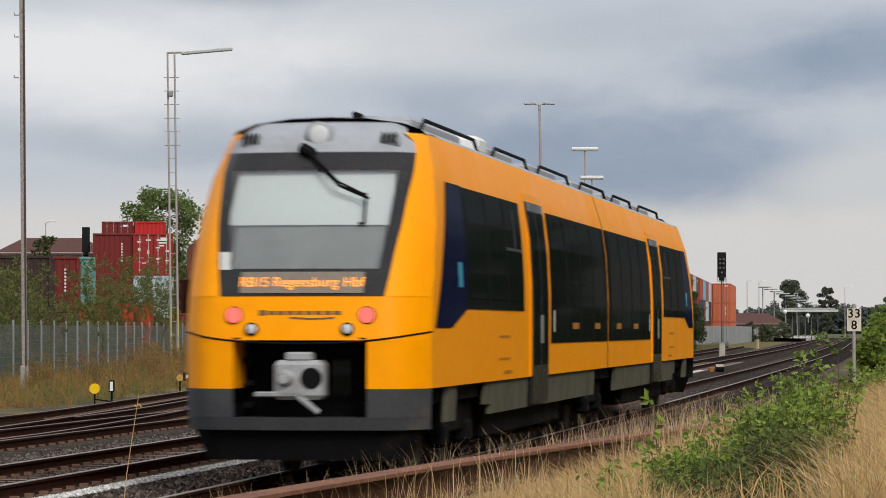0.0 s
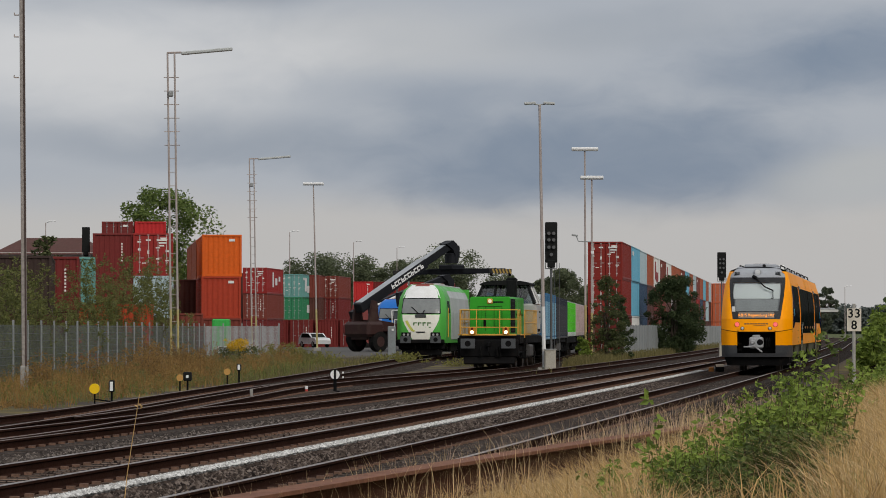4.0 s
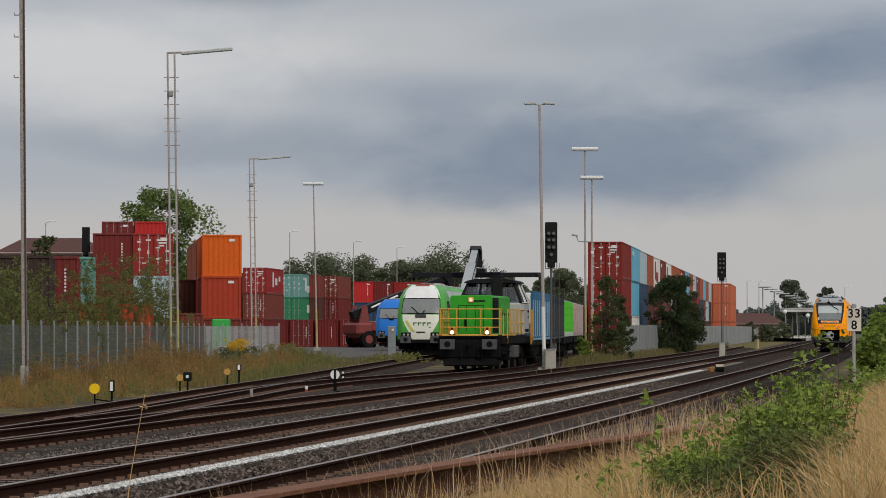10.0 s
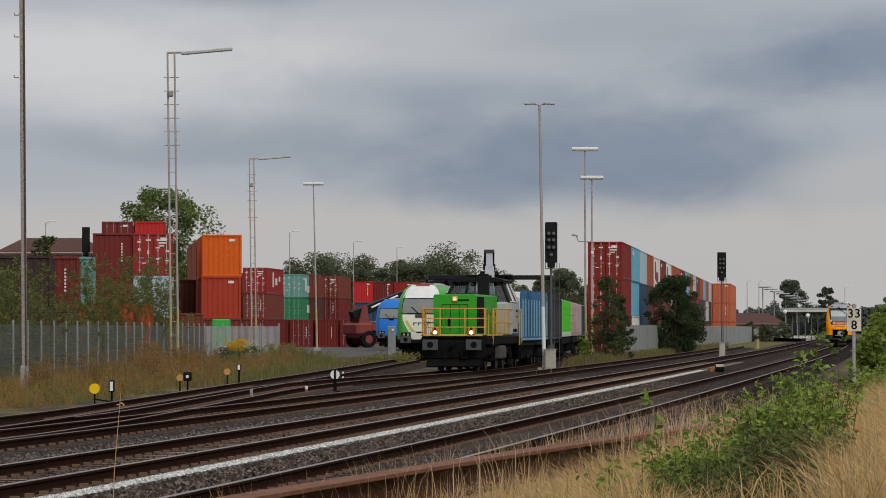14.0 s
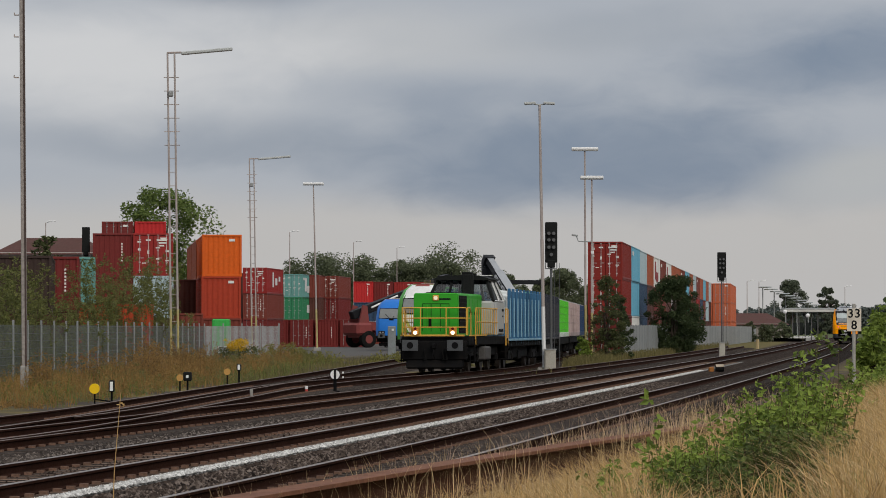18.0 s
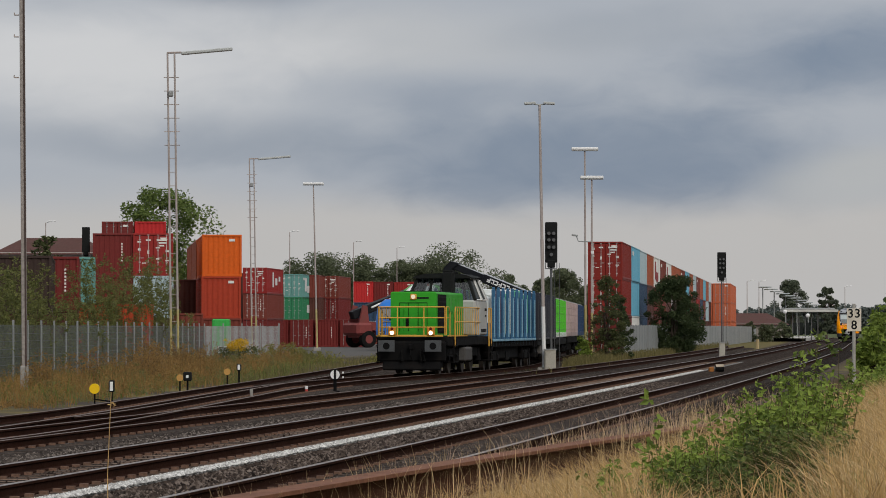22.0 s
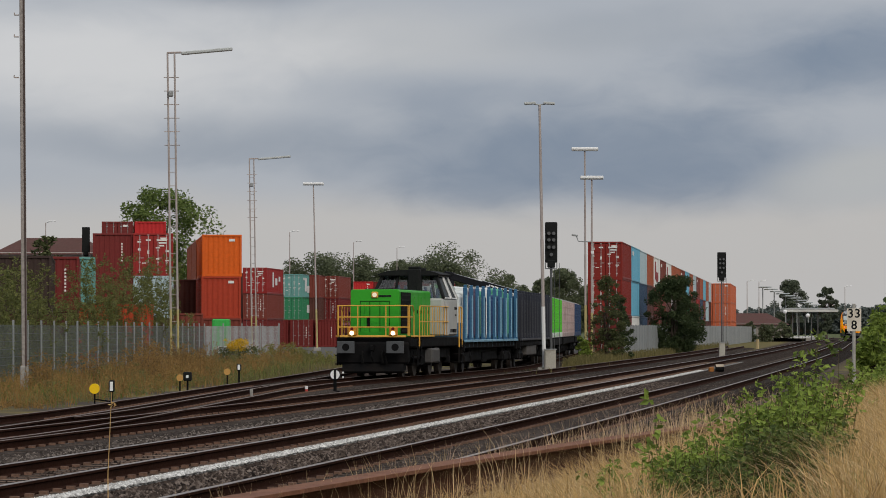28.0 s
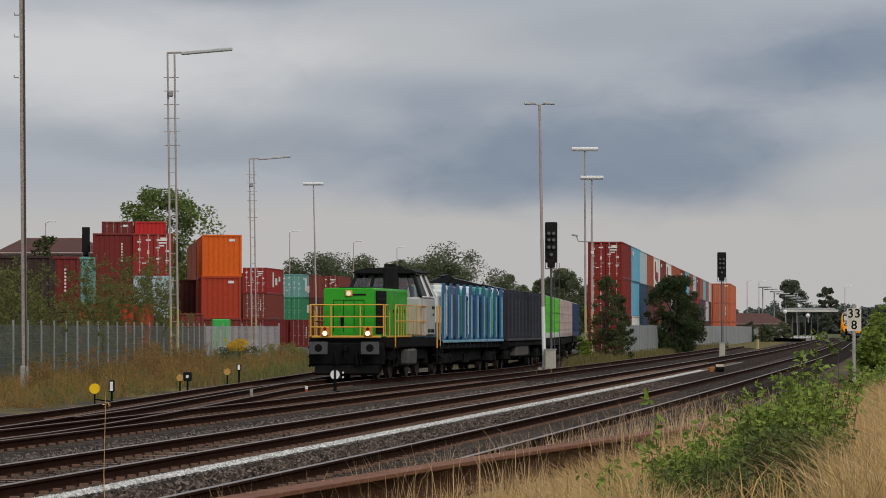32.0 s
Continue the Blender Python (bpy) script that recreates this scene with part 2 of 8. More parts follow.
def smooth01(t):
    t = max(0.0, min(1.0, t))
    return t * t * (3 - 2 * t)


def ground_z(x, y):
    """Height of the bare ground: level yard, and a bank that rises on the near side of the line."""
    e = x - main_a(y)
    z = -0.30 + 0.85 * smooth01((e - 1.9) / 6.5) + 0.5 * smooth01((e - 7) / 12)
    z += 0.05 * noise.noise(Vector((x * 0.35, y * 0.2, 0.3))) * smooth01((e - 1.9) / 3)
    if y > 120:
        z += (-0.28 - z) * smooth01((y - 120) / 60)
    return z


# ---------------------------------------------------------------- ground
def earth_material():
    m = bpy.data.materials.new("earth_and_asphalt")
    m.use_nodes = True
    n = Nodes(m.node_tree)
    tc = n.add("ShaderNodeTexCoord")
    vec = tc.outputs["Object"]
    sep = n.add("ShaderNodeSeparateXYZ")
    n.put(sep.inputs[0], vec)
    g = n.noise(vec, 3.0, 6.0, 0.65)
    big = n.noise(vec, 0.12, 4.0, 0.6)
    gravel = n.mix(g, (0.034, 0.028, 0.023, 1), (0.115, 0.098, 0.084, 1))
    weeds = n.mix(g, (0.075, 0.082, 0.028, 1), (0.22, 0.165, 0.07, 1))
    c = n.mix(n.span(big, 0.50, 0.60), gravel, weeds)
    asphalt = n.mix(g, (0.075, 0.073, 0.072, 1), (0.14, 0.135, 0.13, 1))
    # the yard's asphalt lies left of the running lines, dry grass on the near bank
    edge = n.math("SUBTRACT", n.math("MULTIPLY", sep.outputs[1], 0.047), sep.outputs[0])
    far = n.math("MULTIPLY", n.span(sep.outputs[1], 225, 250), n.span(edge, 0, 1.5))
    c = n.mix(far, c, asphalt)
    verge = n.mix(g, (0.080, 0.078, 0.030, 1), (0.19, 0.155, 0.070, 1))
    c = n.mix(n.math("MULTIPLY", n.span(sep.outputs[1], 150, 175), n.span(edge, 0.5, -0.5)), c, verge)
    straw = n.mix(g, (0.030, 0.020, 0.010, 1), (0.13, 0.085, 0.038, 1))
    near = n.math("SUBTRACT", sep.outputs[0], n.math("SUBTRACT", n.math("MULTIPLY", sep.outputs[1], 0.1515), 5.2))
    c = n.mix(n.math("MULTIPLY", n.span(near, 0.0, 1.0), n.span(sep.outputs[1], 170, 140)), c, straw)
    # dark gravel along the running lines
    u = n.math("MULTIPLY", sep.outputs[1], 0.01)
    line = n.math("ADD", n.math("MULTIPLY", u, n.math("ADD", n.math("MULTIPLY", u, -0.40), 15.12)), -7.275)
    d = n.math("SUBTRACT", sep.outputs[0], line)
    strip = n.math("MULTIPLY", n.span(d, -8.2, -7.4), n.span(d, 3.0, 2.0))
    grit = n.mix(g, (0.026, 0.019, 0.015, 1), (0.105, 0.083, 0.068, 1))
    c = n.mix(n.math("MULTIPLY", strip, n.span(sep.outputs[1], 90, 110)), c, grit)
    c = n.mix(n.span(sep.outputs[1], 620, 760), c, (0.09, 0.105, 0.05, 1))
    b = n.add("ShaderNodeBsdfPrincipled")
    n.put(b.inputs["Base Color"], c)
    b.inputs["Roughness"].default_value = 0.95
    b.inputs["Specular IOR Level"].default_value = 0.06
    bp = n.add("ShaderNodeBump")
    bp.inputs["Strength"].default_value = 0.5
    bp.inputs["Distance"].default_value = 0.05
    n.put(bp.inputs["Height"], n.noise(vec, 9.0, 5.0, 0.7))
    n.put(b.inputs["Normal"], bp.outputs[0])
    out = n.add("ShaderNodeOutputMaterial")
    n.put(out.inputs[0], b.outputs[0])
    return m


def build_ground():
    ys = [-60, -30, -10, 0] + [4 + 2.0 * i for i in range(70)] + [150, 165, 180, 200, 230, 270, 320, 400, 500, 650, 900, 1400, 2200, 3600]
    es = [-2500, -1200, -600, -300, -160, -90, -50, -30, -20, -14, -10, -7, -5, -3, -1, 1, 1.9, 2.6, 3.4, 4.2, 5, 6, 7, 8.5, 10, 12, 15, 19, 26, 40, 70, 120, 250, 600, 1200, 2500]
    rows = []
    for y in ys:
        c = main_a(max(0, min(y, 400)))
        rows.append([(c + e, y, ground_z(c + e, max(0, min(y, 400)))) for e in es])
    s = Shape().sheet(rows)
    ob = new("ground", s.mesh("ground", earth_material(), True))
    tagged(ob, "flat stony yard ground with weeds, asphalt and a grassy bank", "ground", kind="structure")


build_ground()


# ---------------------------------------------------------------- tracks
def ballast_material(name, a, b):
    m = bpy.data.materials.new(name)
    m.use_nodes = True
    n = Nodes(m.node_tree)
    tc = n.add("ShaderNodeTexCoord")
    vec = tc.outputs["Object"]
    vo = n.add("ShaderNodeTexVoronoi")
    n.put(vo.inputs["Vector"], vec)
    vo.inputs["Scale"].default_value = 14.0
    sep = n.add("ShaderNodeSeparateColor")
    n.put(sep.inputs[0], vo.outputs["Color"])
    c = n.mix(sep.outputs[0], (*a, 1), (*b, 1))
    c = n.mix(n.span(n.noise(vec, 0.5, 4.0), 0.45, 0.7, 0, 0.6), c, (a[0] * 0.7, a[1] * 0.6, a[2] * 0.55, 1))
    # shade in the gaps between stones is painted near black
    c = n.mix(n.span(vo.outputs["Distance"], 0.3, 0.7, 0, 0.85), c, (0.012, 0.010, 0.009, 1))
    bsdf = n.add("ShaderNodeBsdfPrincipled")
    n.put(bsdf.inputs["Base Color"], c)
    bsdf.inputs["Roughness"].default_value = 0.95
    bsdf.inputs["Specular IOR Level"].default_value = 0.06
    bp = n.add("ShaderNodeBump")
    bp.inputs["Strength"].default_value = 1.0
    bp.inputs["Distance"].default_value = 0.05
    n.put(bp.inputs["Height"], n.math("SUBTRACT", 1.0, vo.outputs["Distance"]))
    n.put(bsdf.inputs["Normal"], bp.outputs[0])
    out = n.add("ShaderNodeOutputMaterial")
    n.put(out.inputs[0], bsdf.outputs[0])
    return m


BALLAST = ballast_material("brown_grey_ballast", (0.020, 0.013, 0.0095), (0.105, 0.075, 0.058))
BALLAST_DARK = ballast_material("oily_dark_ballast", (0.010, 0.0068, 0.005), (0.042, 0.028, 0.020))
BALLAST_PALE = ballast_material("fresh_pale_ballast", (0.22, 0.22, 0.215), (0.46, 0.46, 0.45))
BALLAST_YARD = ballast_material("yard_ballast", (0.028, 0.021, 0.017), (0.130, 0.103, 0.085))
SLEEPER_WOOD = stuff("old_sleeper_wood", (0.150, 0.105, 0.080), 0.9, 0, 0.3, 4, 0.35, (0.04, 0.03, 0.025), 0.4, 20, per_ob=0.35)
FASTENING = stuff("rusty_fastening", (0.15, 0.088, 0.062), 0.85, 0, 0.3, 6, 0.3)
SLEEPER_DARK = stuff("dark_sleeper_wood", (0.045, 0.034, 0.028), 0.9, 0, 0.3, 4, 0.35, (0.02, 0.016, 0.014), 0.4, 20, per_ob=0.3)


def across(fn, y, off, z):
    """The point at the distance off to the right of a track's centre line."""
    sl = (fn(y + 0.5) - fn(y - 0.5))
    k = 1 / math.sqrt(1 + sl * sl)
    return (fn(y) + off * k, y - off * sl * k, z)


def steps(a, b):
    ys, y = [], a
    while y < b:
        ys.append(y)
        y += 1.5 if y < 60 else 3 if y < 150 else 8
    return ys + [b]


def ribbon(fn, a, b, profile):
    """A profile of (offset, height) swept along a track."""
    return Shape().sheet([[across(fn, y, o, z) for o, z in profile] for y in steps(a, b)])


RAIL = [(-0.065, -0.16), (-0.062, -0.145), (-0.012, -0.125), (-0.010, -0.05), (-0.036, -0.035), (-0.036, -0.006)]


def build_track(name, fn, a, b, label, sleeper, ballast, near, far, bed=2.0, head=RAIL_TOP):
    t = thing(name, pose(0, 0, 0), label, "railway track", kind="structure")
    for side in (-1, 1):
        prof = RAIL + [(-o, z) for o, z in RAIL[::-1]]
        part("rail", ribbon(fn, a, b, [(side * 0.753 + o, z) for o, z in prof]), RAIL_SIDE, t)
        part("rail_head", ribbon(fn, a, b, [(side * 0.753 - 0.036, -0.006), (side * 0.753 - 0.030, 0), (side * 0.753 + 0.030, 0), (side * 0.753 + 0.036, -0.006)]), head, t, "worn running surface")
    part("ballast", ribbon(fn, a, b, [(-bed - 0.7, -0.42), (-bed, -0.20), (-1.30, -0.175), (-0.95, -0.172), (-0.66, -0.172), (0.66, -0.172), (0.95, -0.172), (1.30, -0.175), (bed, -0.20), (bed + 0.7, -0.42)]), ballast, t)
    if name == "track_2":
        part("ballast_between_rails", ribbon(fn, a, b, [(-0.70, -0.165), (0.0, -0.168), (0.70, -0.165)]), BALLAST_DARK, t, "dark oily ballast between the rails")
    me = Shape().box(0, 0, 0, 2.5, 0.25, 0.16, 0.02).mesh("sleeper", sleeper)
    clip = Shape()
    for sx in (-0.753, 0.753):
        clip.box(sx, 0, 0.09, 0.34, 0.14, 0.03, 0.008)
    y = near
    while y < far:
        ob = part("sleeper", me, sleeper, t)
        sl = fn(y + 0.5) - fn(y - 0.5)
        ob.matrix_local = heading(*across(fn, y, 0.02 * random.uniform(-1, 1), -0.24), sl) @ pose(0, 0, 0, 0, 0, random.uniform(-0.6, 0.6))
        y += 0.61
    clips, y = Shape(), near
    while y < far:
        m = heading(*across(fn, y, 0, -0.15), fn(y + 0.5) - fn(y - 0.5))
        for o in (-0.88, -0.62, 0.62, 0.88):
            q = m @ Vector((o, 0, 0))
            clips.box(q.x, q.y, q.z, 0.10, 0.13, 0.05, 0)
        y += 0.61
    tagged(part("rail_fastening", clips, FASTENING, t, "rusty rail fastenings"), kind="stuff")
    rest = Shape()
    for lo, hi in ((a, near), (far, min(b, 190))):
        y = lo
        while y < hi:
            sl = fn(y + 0.5) - fn(y - 0.5)
            rest.box(*across(fn, y, 0, -0.24), 2.5, 0.25, 0.16, 0, -math.degrees(math.atan(sl)))
            y += 0.61
    if rest.v:
        tagged(part("sleepers_far", rest, sleeper, t), kind="stuff")
    return t


RAIL_DULL = stuff("dull_rail_head", (0.15, 0.115, 0.10), 0.6, 0.3, 0.2, 5, 0.3, (0.07, 0.045, 0.035))
build_track("track_1", main_a, 6, 640, "worn dark railway track on oily ballast", SLEEPER_DARK, BALLAST_DARK, 34, 100, 1.7)
build_track("track_2", main_b, 6, 640, "main railway track with wooden sleepers and ballast", SLEEPER_WOOD, BALLAST, 29, 150, 2.1)
build_track("track_3", yard_a, 20, 330, "old yard track with rusty rails", SLEEPER_DARK, BALLAST_YARD, 50, 120, 1.6, RAIL_DULL)
build_track("track_4", yard_b, 52, 262, "rusty yard track leading to the freight sidings", SLEEPER_DARK, BALLAST_YARD, 58, 110, 1.5, RAIL_DULL)
build_track("track_5", yard_c, 66, 322, "overgrown siding with rusty rails", SLEEPER_DARK, BALLAST_YARD, 70, 110, 1.5, RAIL_DULL)


def stones(name, fn, a, b, lo, hi, z, per_m, mat, label, size=(0.025, 0.06)):
    """Loose stones strewn along a track; nobody could count them."""
    rnd = np.random.RandomState(len(name) * 7 + 3)
    cnt = int(per_m * (b - a))
    base = np.array([(1, 0, 0), (-1, 0, 0), (0, 1, 0), (0, -1, 0), (0, 0, 1), (0, 0, -1)], float)
    tri = np.array([(0, 2, 4), (2, 1, 4), (1, 3, 4), (3, 0, 4), (2, 0, 5), (1, 2, 5), (3, 1, 5), (0, 3, 5)])
    ys = a + (b - a) * rnd.rand(cnt) ** 1.35
    offs = lo + (hi - lo) * rnd.rand(cnt)
    verts, faces = np.zeros((cnt * 6, 3)), np.zeros((cnt * 8, 3), int)
    for i in range(cnt):
        r = rnd.uniform(*size)
        p = base * (r * rnd.uniform(0.6, 1.3, 3)) + rnd.uniform(-0.3, 0.3, (6, 3)) * r
        w = rnd.rand() * 6.3
        c, s = math.cos(w), math.sin(w)
        p = np.stack((p[:, 0] * c - p[:, 1] * s, p[:, 0] * s + p[:, 1] * c, p[:, 2] * 0.8), 1)
        verts[i * 6:i * 6 + 6] = p + np.array(across(fn, ys[i], offs[i], z(offs[i]) if callable(z) else z))
        faces[i * 8:i * 8 + 8] = tri + i * 6
    me = bpy.data.meshes.new(name)
    me.from_pydata(verts.tolist(), [], faces.tolist())
    me.materials.append(mat)
    tagged(new(name, me), label, "gravel", kind="stuff")


def island_stone(name, stops):
    m = bpy.data.materials.new(name)
    m.use_nodes = True
    n = Nodes(m.node_tree)
    geo = n.add("ShaderNodeNewGeometry")
    c = n.ramp(geo.outputs["Random Per Island"], stops)
    b = n.add("ShaderNodeBsdfPrincipled")
    n.put(b.inputs["Base Color"], c)
    b.inputs["Roughness"].default_value = 0.9
    b.inputs["Specular IOR Level"].default_value = 0.1
    out = n.add("ShaderNodeOutputMaterial")
    n.put(out.inputs[0], b.outputs[0])
    return m


STONE = island_stone("ballast_stones", [(0, (0.012, 0.009, 0.008)), (0.6, (0.070, 0.053, 0.044)), (1, (0.19, 0.155, 0.135))])
STONE_DARK = island_stone("oily_stones", [(0, (0.010, 0.007, 0.006)), (1, (0.060, 0.042, 0.033))])
STONE_PALE = island_stone("pale_stones", [(0, (0.24, 0.24, 0.235)), (0.5, (0.48, 0.48, 0.47)), (1, (0.72, 0.72, 0.71))])
STONE_GREY = island_stone("yard_stones", [(0, (0.022, 0.018, 0.016)), (0.6, (0.085, 0.071, 0.063)), (1, (0.20, 0.172, 0.155))])
stones("oily_gravel", main_b, 27, 110, -0.64, 0.64, -0.172, 60, STONE_DARK, "dark oily stones between the rails", (0.02, 0.04))
stones("track_gravel", main_b, 27, 120, 1.45, 4.6, -0.19, 500, STONE, "loose brown ballast stones between the tracks", (0.022, 0.048))
stones("pale_gravel", main_b, 26, 150, 1.17, 1.42, lambda o: -0.165 + 0.04 * max(0, 1 - abs(o - 1.30) / 0.2), 200, STONE_PALE, "row of fresh pale ballast beside the rail", (0.014, 0.030))
stones("pale_gravel_edge", main_b, 26, 130, -1.12, -0.98, -0.135, 70, STONE_PALE, "thin row of fresh pale ballast behind the rail", (0.018, 0.034))
stones("yard_gravel", main_b, 30, 130, -4.3, -1.15, -0.2, 420, STONE_GREY, "loose grey gravel between the yard tracks", (0.02, 0.046))
part_pale = ribbon(main_b, 26, 190, [(1.18, -0.175), (1.25, -0.150), (1.35, -0.150), (1.42, -0.185)])
tagged(new("pale_ballast_row", part_pale.mesh("pale_ballast_row", BALLAST_PALE)), "row of fresh pale ballast along the track", "gravel", kind="stuff")


# ---------------------------------------------------------------- shipping containers
def corrugated(s, axis, at, lo, hi, z0, z1, sign, pitch=0.278, depth=0.036):
    """A ribbed steel wall; axis 0: it runs along y at x = at; axis 1: along x at y = at."""
    n = max(1, int((hi - lo) / pitch))
    p = (hi - lo) / n
    line = []
    for i in range(n):
        a = lo + i * p
        line += [(a, 0), (a + p * 0.26, 0), (a + p * 0.5, -depth), (a + p * 0.76, -depth)]
    line.append((hi, 0))
    rows = []
    for z in (z0, z1):
        rows.append([(at + sign * d, w, z) if axis == 0 else (w, at + sign * d, z) for w, d in line])
    if (axis == 0) == (sign > 0):
        s.sheet(rows)
    else:
        s.sheet([r[::-1] for r in rows])


CONT_MESH = {}


def container_meshes(length, height):
    key = (length, height)
    if key in CONT_MESH:
        return CONT_MESH[key]
    w, h, l = 2.438, height, length
    walls = Shape()
    for sg in (-1, 1):
        corrugated(walls, 0, sg * (w / 2 - 0.02), 0.12, l - 0.12, 0.14, h - 0.10, sg)
    corrugated(walls, 1, l - 0.04, -w / 2 + 0.12, w / 2 - 0.12, 0.14, h - 0.12, 1)
    roof = Shape().box(0, l / 2, h - 0.03, w - 0.1, l - 0.1, 0.03)
    roof.box(0, l / 2, 0.12, w - 0.1, l - 0.1, 0.06)
    frame = Shape()
    for sx in (-1, 1):
        for yy in (0.07, l - 0.07):
            frame.box(sx * (w / 2 - 0.06), yy, h / 2, 0.12, 0.14, h, 0.012)
        frame.box(sx * (w / 2 - 0.035), l / 2, h - 0.05, 0.07, l - 0.2, 0.08, 0.01)
        frame.box(sx * (w / 2 - 0.035), l / 2, 0.08, 0.07, l - 0.2, 0.14, 0.01)
    for yy in (0.06, l - 0.06):
        frame.box(0, yy, h - 0.06, w - 0.2, 0.11, 0.12, 0.01)
        frame.box(0, yy, 0.08, w - 0.2, 0.11, 0.15, 0.01)
    cast = Shape().box(0, 0, 0, 0.178, 0.18, 0.124, 0.02)
    door = Shape().box(0, 0.075, h / 2 + 0.01, 1.08, 0.05, h - 0.30, 0.01)
    for zz in (0.25, 0.5, 0.75):
        door.box(0, 0.05, h * zz, 1.0, 0.03, 0.22, 0.012)
    rod = Shape().tube((0, 0.02, 0.12), (0, 0.02, h - 0.12), 0.020, 6)
    for zz in (0.13, 0.32, 0.6, 0.85, h / 2.59 * 0.97):
        rod.box(0, 0.03, min(zz * 2.6, h - 0.1), 0.13, 0.05, 0.06, 0.008)
    rod.box(0.1, 0.015, h * 0.42, 0.26, 0.02, 0.035)
    front = Shape()
    corrugated(front, 1, 0.05, -w / 2 + 0.12, w / 2 - 0.12, 0.14, h - 0.12, -1)
    CONT_MESH[key] = (walls.mesh("ribbed_body", WHITE), roof.mesh("roof", WHITE), frame.mesh("frame", WHITE), cast.mesh("corner_casting", WHITE), door.mesh("door", WHITE), rod.mesh("locking_rod", STEEL), front.mesh("front_wall", WHITE))
    return CONT_MESH[key]


PAINT = {
    "dark red": (0.150, 0.020, 0.018), "red": (0.265, 0.022, 0.019), "crimson": (0.205, 0.021, 0.015), "bright red": (0.44, 0.022, 0.022), "brown": (0.085, 0.030, 0.022), "brown red": (0.170, 0.038, 0.026),
    "orange": (0.62, 0.108, 0.010), "rust red": (0.36, 0.042, 0.018), "orange red": (0.40, 0.055, 0.018), "teal": (0.125, 0.300, 0.270), "green": (0.030, 0.190, 0.085), "bright green": (0.08, 0.42, 0.06),
    "pale blue": (0.38, 0.48, 0.52), "light blue": (0.14, 0.40, 0.55), "dark blue": (0.030, 0.060, 0.110), "white": (0.66, 0.66, 0.63), "grey": (0.30, 0.30, 0.29),
    "dark brown": (0.040, 0.024, 0.020), "rust orange": (0.33, 0.082, 0.036), "salmon": (0.50, 0.13, 0.06),
}


def paint(colour):
    return stuff("container_paint_" + colour.replace(" ", "_"), PAINT[colour], 0.55, 0, 0.1, 1.3, 0.14, (0.10, 0.05, 0.035), streak=True)


